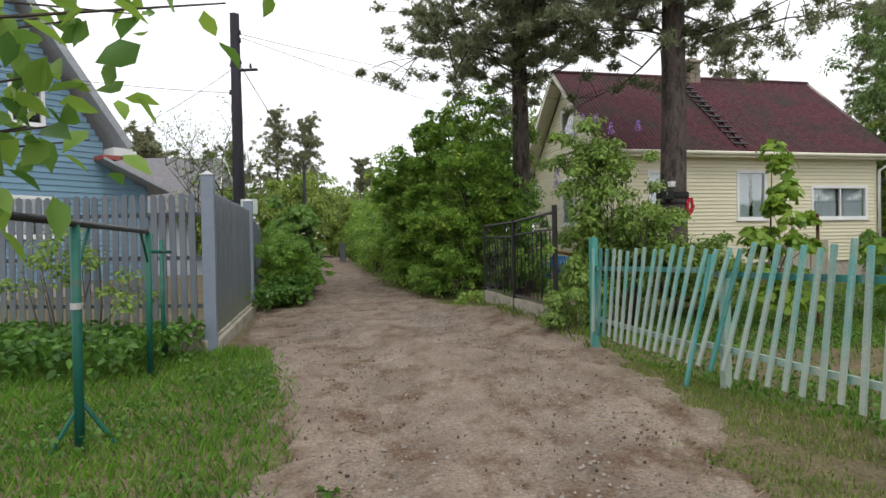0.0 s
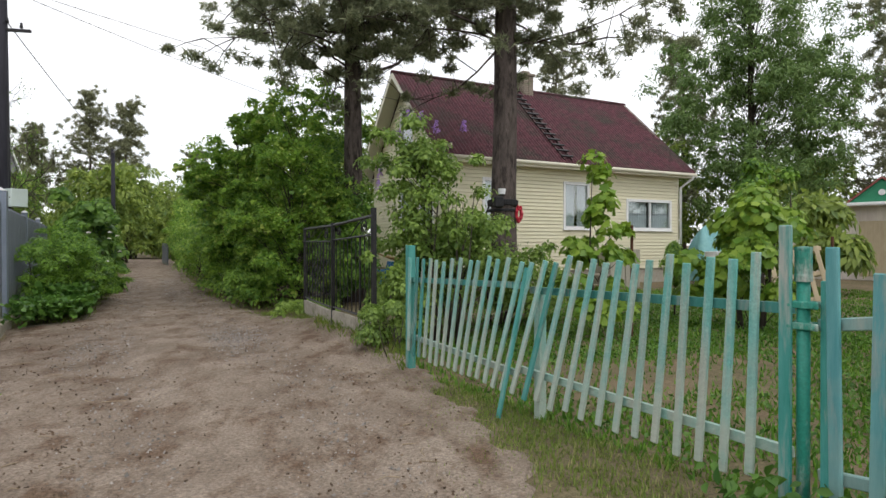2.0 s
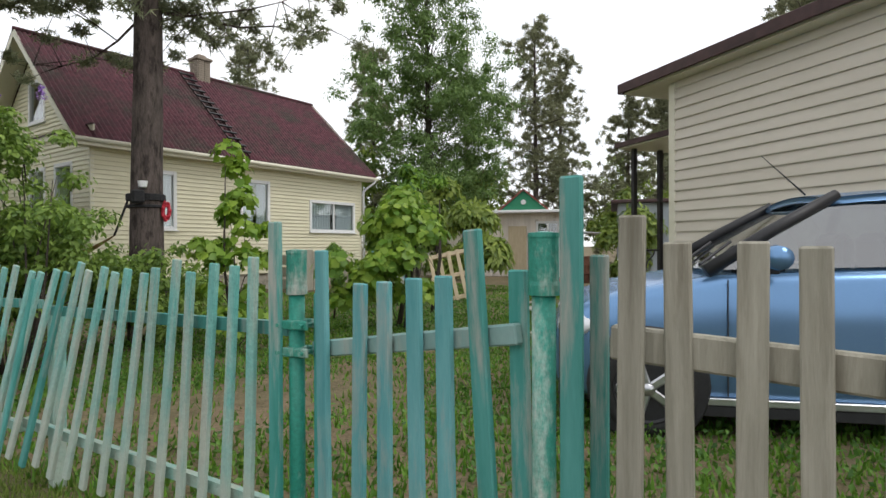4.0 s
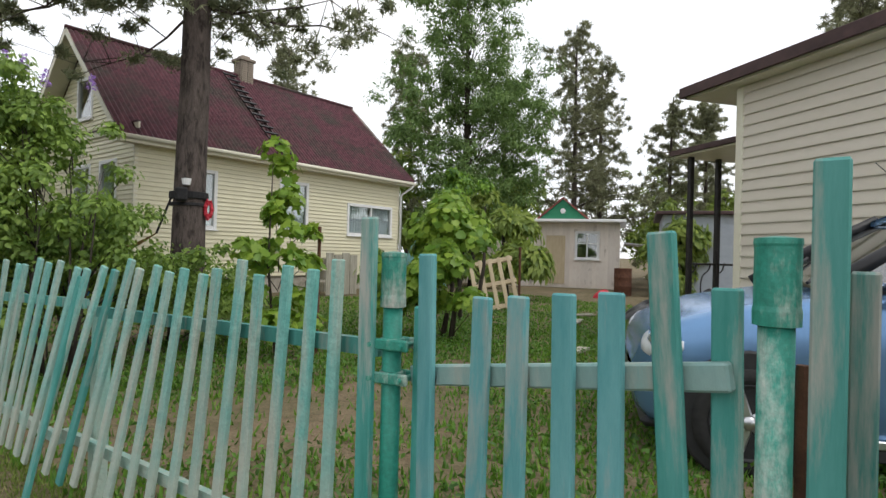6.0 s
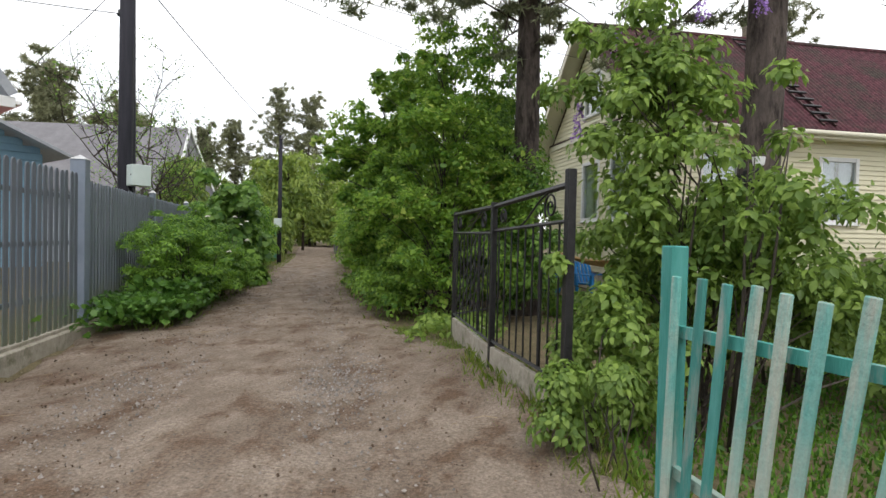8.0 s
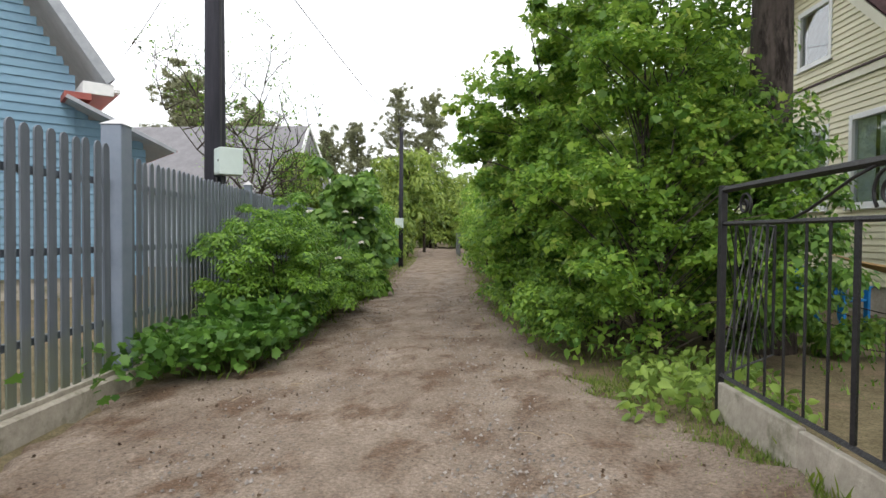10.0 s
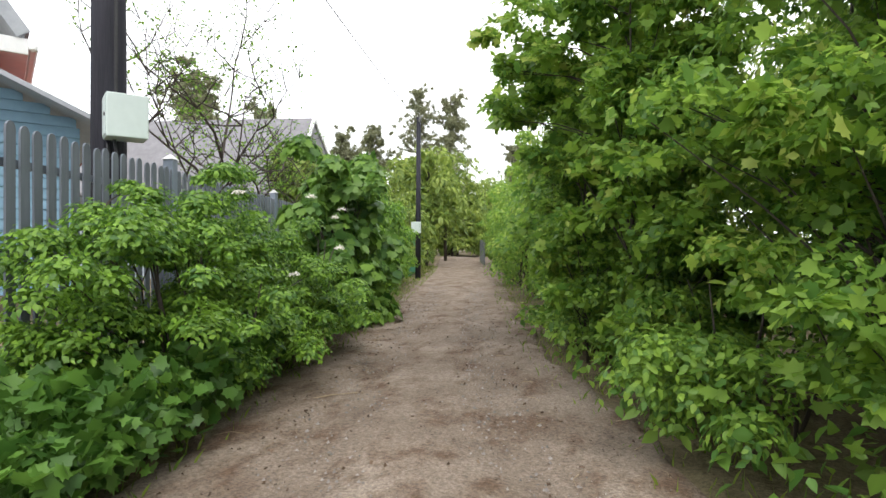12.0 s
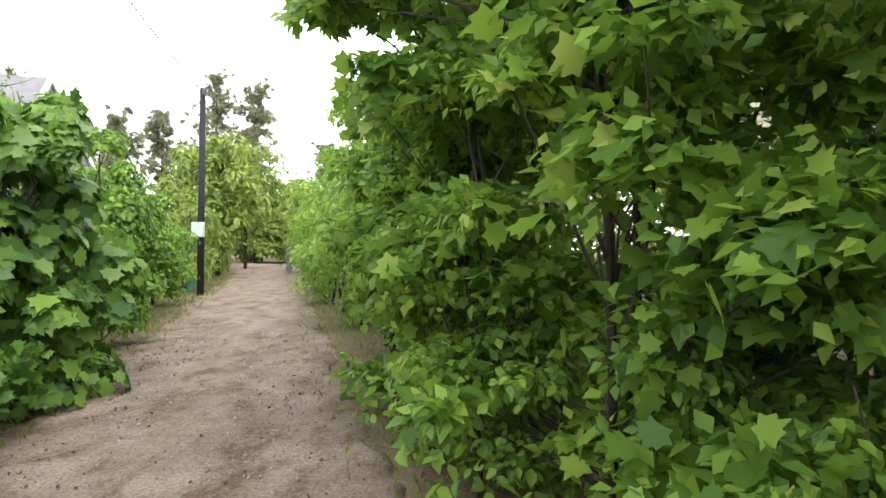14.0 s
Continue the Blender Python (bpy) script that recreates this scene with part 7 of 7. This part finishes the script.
def build_chair(x, y, rz):
    ob = thing("garden_chair", "bright blue plastic garden chair under the trees", "chair", "blue chairs", m=pose(x, y, 0, 0, 0, rz))
    part("seat", Shape().box((-0.26, -0.24, 0.34), (0.26, 0.24, 0.38), c=0.015), M_BLUEPLASTIC, ob)
    for i in range(5):
        part("back_slat", Shape().box((-0.25 + i * 0.105, 0, 0), (-0.17 + i * 0.105, 0.02, 0.5), Matrix.Translation((0, 0.22, 0.36)) @ pose(0, 0, 0, -18, 0, 0), c=0.006), M_BLUEPLASTIC, ob)
    for k in (-1, 1):
        part("armrest", Shape().box((0.25 * k - 0.05, -0.28, 0.55), (0.25 * k + 0.05, 0.3, 0.58), c=0.01), M_BLUEPLASTIC, ob)
        part("leg", Shape().box((0.25 * k - 0.03, -0.26, 0), (0.25 * k + 0.03, -0.18, 0.55), c=0.008), M_BLUEPLASTIC, ob)
        part("leg", Shape().box((0.25 * k - 0.03, 0, -0.0), (0.25 * k + 0.03, 0.07, 0.6), Matrix.Translation((0, 0.16, 0)) @ pose(0, 0, 0, -10, 0, 0), c=0.008), M_BLUEPLASTIC, ob)


build_chair(3.45, 17.9, 35)
build_chair(2.75, 18.6, -60)


def barrel(x, y, r, h, material, label, name="barrel"):
    ob = thing(name, label, "barrel", m=pose(x, y, 0))
    part("drum", Shape().lathe([(r * 0.97, -0.02), (r, 0.0), (r, h * 0.32), (r * 1.03, h * 0.34), (r, h * 0.36), (r, h * 0.64), (r * 1.03, h * 0.66), (r, h * 0.68), (r, h - 0.02), (r * 1.02, h), (r * 0.96, h), (r * 0.95, h - 0.06), (0.01, h - 0.06)], 24), material, ob, smooth=True)


barrel(19.6, 14.6, 0.3, 0.95, M_RUST, "rusty steel barrel beside the shed")
barrel(14.1, 18.6, 0.35, 1.1, M_WHITE, "white plastic barrel near the cottage")


def tarp_heap(name, x, y, sx, sy, h, material, label, category, seed):
    """A heap under a sheet: a lumpy dome with folds."""
    s = Shape()
    rng = np.random.RandomState(seed)
    nu, nv = 28, 9
    ph = rng.uniform(0, 6, 6)
    for j in range(nv + 1):
        v = j / nv
        for i in range(nu):
            a = 2 * math.pi * i / nu
            rr = (1 - v) ** 0.55 * (1 + 0.13 * math.sin(3 * a + ph[0]) + 0.07 * math.sin(7 * a + ph[1] + 3 * v))
            z = h * (v ** 0.6) * (1 + 0.12 * math.sin(2 * a + ph[2])) - 0.02
            s.v.append((sx * rr * math.cos(a), sy * rr * math.sin(a), z))
    for j in range(nv):
        for i in range(nu):
            a, b = j * nu + i, j * nu + (i + 1) % nu
            s.f.append((a, b, b + nu, a + nu))
    s.f.append(tuple(nv * nu + i for i in range(nu)))
    ob = part(name, s, material, smooth=True, m=pose(x, y, 0))
    tagged(ob, label, category)


tarp_heap("tarpaulin", 14.9, 20.2, 0.9, 0.8, 1.9, M_TEALSHEET, "turquoise tarpaulin over a heap by the cottage", "tarpaulin", 5)
tarp_heap("rubbish_bag", 13.5, 9.3, 0.65, 0.5, 0.42, M_BLACKBAG, "heap of black bags in the garden", "bag", 6)
tarp_heap("rubbish_bag", 14.6, 9.5, 0.32, 0.3, 0.5, M_WHITE, "white sack beside black bags", "bag", 7)
tarp_heap("rubbish_bag", 15.3, 9.0, 0.4, 0.4, 0.62, M_BLACKBAG, "upright black bag by the porch", "bag", 8)
tarp_heap("basin", 17.6, 13.8, 0.35, 0.28, 0.28, M_REDCLOTH, "red plastic basin on the grass", "basin", 9)
tarp_heap("plastic_litter", 1.56, 9.2, 0.08, 0.05, 0.3, M_TEALSHEET, "crumpled green wrapper behind the kerb", "litter", 10)
tarp_heap("white_stone", 1.1, 12.3, 0.12, 0.1, 0.16, M_WHITE, "whitewashed stone behind the iron fence", "stone", 11)


def build_lumber():
    ob = thing("wooden_bench", "rough plank bench by the cottage wall", "bench", m=pose(6.6, 16.2, 0, 0, 0, 16))
    part("seat", Shape().box((-0.7, -0.18, 0.42), (0.7, 0.18, 0.47), c=0.006), M_RUST, ob)
    for k in (-1, 1):
        part("leg", Shape().box((0.55 * k - 0.04, -0.15, 0), (0.55 * k + 0.04, 0.15, 0.418), c=0.006), M_RUST, ob)
    cr = thing("compost_box", "open box of old brown boards", "box", m=pose(10.2, 17.6, 0, 0, 0, 16))
    for i in range(4):
        part("board", Shape().box((-0.6 + i * 0.31, -0.02, 0), (-0.31 + i * 0.31, 0.01, 1.25 - 0.06 * (i % 2)), c=0.005), M_GREYWOOD, cr)
    for k in range(3):
        part("side_board", Shape().box((-0.62, 0.02, 0.1 + k * 0.35), (-0.58, 0.9, 0.38 + k * 0.35), c=0.005), M_GREYWOOD, cr)
    for x, y, r in ((8.4, 7.0, 20), (12.2, 10.3, -10), (11.2, 9.4, 30)):
        tagged(part("plank", Shape().box((-0.5, -0.08, 0), (0.5, 0.08, 0.04), c=0.006), M_GREYWOOD, m=pose(x, y, 0.03, 0, 0, r)), "grey plank lying in the grass", "plank", "loose planks")


build_lumber()


def build_lane_end():
    """What shows far along the lane."""
    h = thing("house", "distant house with grey sheet gable end", "house", m=pose(-10.2, 52, 0, 0, 0, 15))
    part("wall", Shape().box((0, 0, 0), (7, 6, 2.8)), M_WHITE, h)
    s = Shape()
    s.add([(-0.4, -0.4, 2.8), (7.4, -0.4, 2.8), (7.4, 3, 4.6), (-0.4, 3, 4.6), (7.4, 6.4, 2.8), (-0.4, 6.4, 2.8)], [(0, 1, 2, 3), (3, 2, 4, 5), (0, 3, 5), (1, 4, 2), (0, 5, 4, 1)])
    part("roof", s, M_GREYROOF, h)
    f = thing("fence", "green sheet fence beside the far lane", "fence", m=pose(-9.3, 30.6, 0, 0, 0, 105))
    for i in range(12):
        part("sheet", Shape().box((i * 0.25, -0.02, 0), (i * 0.25 + 0.24, 0.02, 1.5), c=0.006), M_GREENPAINT, f)
    f2 = thing("fence", "dark green fence on the far bend", "fence", m=pose(-9.4, 42, 0, 0, 0, 108))
    for i in range(26):
        part("sheet", Shape().box((i * 0.25, -0.02, 0), (i * 0.25 + 0.23, 0.02, 1.5), c=0.006), M_BLUEFENCE, f2)


build_lane_end()


def build_litter():
    """Cones, clods and twigs on the lane."""
    rng = np.random.RandomState(77)
    n = 7500
    y = 1.0 + 21 * rng.uniform(size=n) ** 1.3
    k = rng.uniform(size=n)
    k = np.where(rng.uniform(size=n) < 0.5, np.where(k < 0.5, k * 0.4, 1 - (1 - k) * 0.4), k)
    x = road_l(y) + (road_r(y) - road_l(y)) * (0.02 + 0.96 * k)
    p = np.stack([x, y, hill(x, y) + 0.022], 1)
    d = rng.normal(size=p.shape) * np.array([1, 1, 0.15])
    mesh = leaves("cones", p, d, 0.017, "rag", M_LITTER, 78, 0.8, 0.9, 0.0, 0.6)
    tagged(new("pine_cones", mesh), "dark cones and leaf litter on the dirt", "litter", kind="stuff")
    s = Shape()
    r2 = random.Random(5)
    for _ in range(160):
        yy = r2.uniform(1.5, 18)
        side = r2.random()
        xx = float(road_l(yy)) + (float(road_r(yy)) - float(road_l(yy))) * (side * 0.25 if r2.random() < 0.5 else 1 - side * 0.25)
        a, lg = r2.uniform(0, 6.28), r2.uniform(0.05, 0.2)
        z = float(hill(xx, yy)) + 0.025
        s.tube([(xx, yy, z), (xx + math.cos(a) * lg * 0.5, yy + math.sin(a) * lg * 0.5, z + 0.008), (xx + math.cos(a + 0.3) * lg, yy + math.sin(a + 0.3) * lg, z)], [0.004, 0.003, 0.0015], 4)
    tagged(part("twigs", s, M_TWIG), "dry twigs scattered along the lane edges", "twigs", kind="stuff")
    tagged(part("fallen_stick", Shape().tube([(-3.45, 14.25, 0.03), (-3.3, 14.36, 0.035), (-3.19, 14.48, 0.05), (-3.02, 14.72, 0.03)], [0.006, 0.007, 0.006, 0.003], 5), M_TWIG), "pale bent stick lying on the lane", "stick")
    for cx, cy in ((-0.02, 2.95), (0.55, 2.62), (0.05, 2.8)):
        q = np.stack([cx + rng.normal(size=14) * 0.03, cy + rng.normal(size=14) * 0.03, 0.03 + rng.uniform(size=14) * 0.04], 1)
        tagged(new("plantain", leaves("plantain", q, rng.normal(size=q.shape) * np.array([1, 1, 0.2]), 0.06, "oval", L_WEED, 5, 1.2)), "small green weed sprouting in the lane", "weed", "lane weeds")


build_litter()
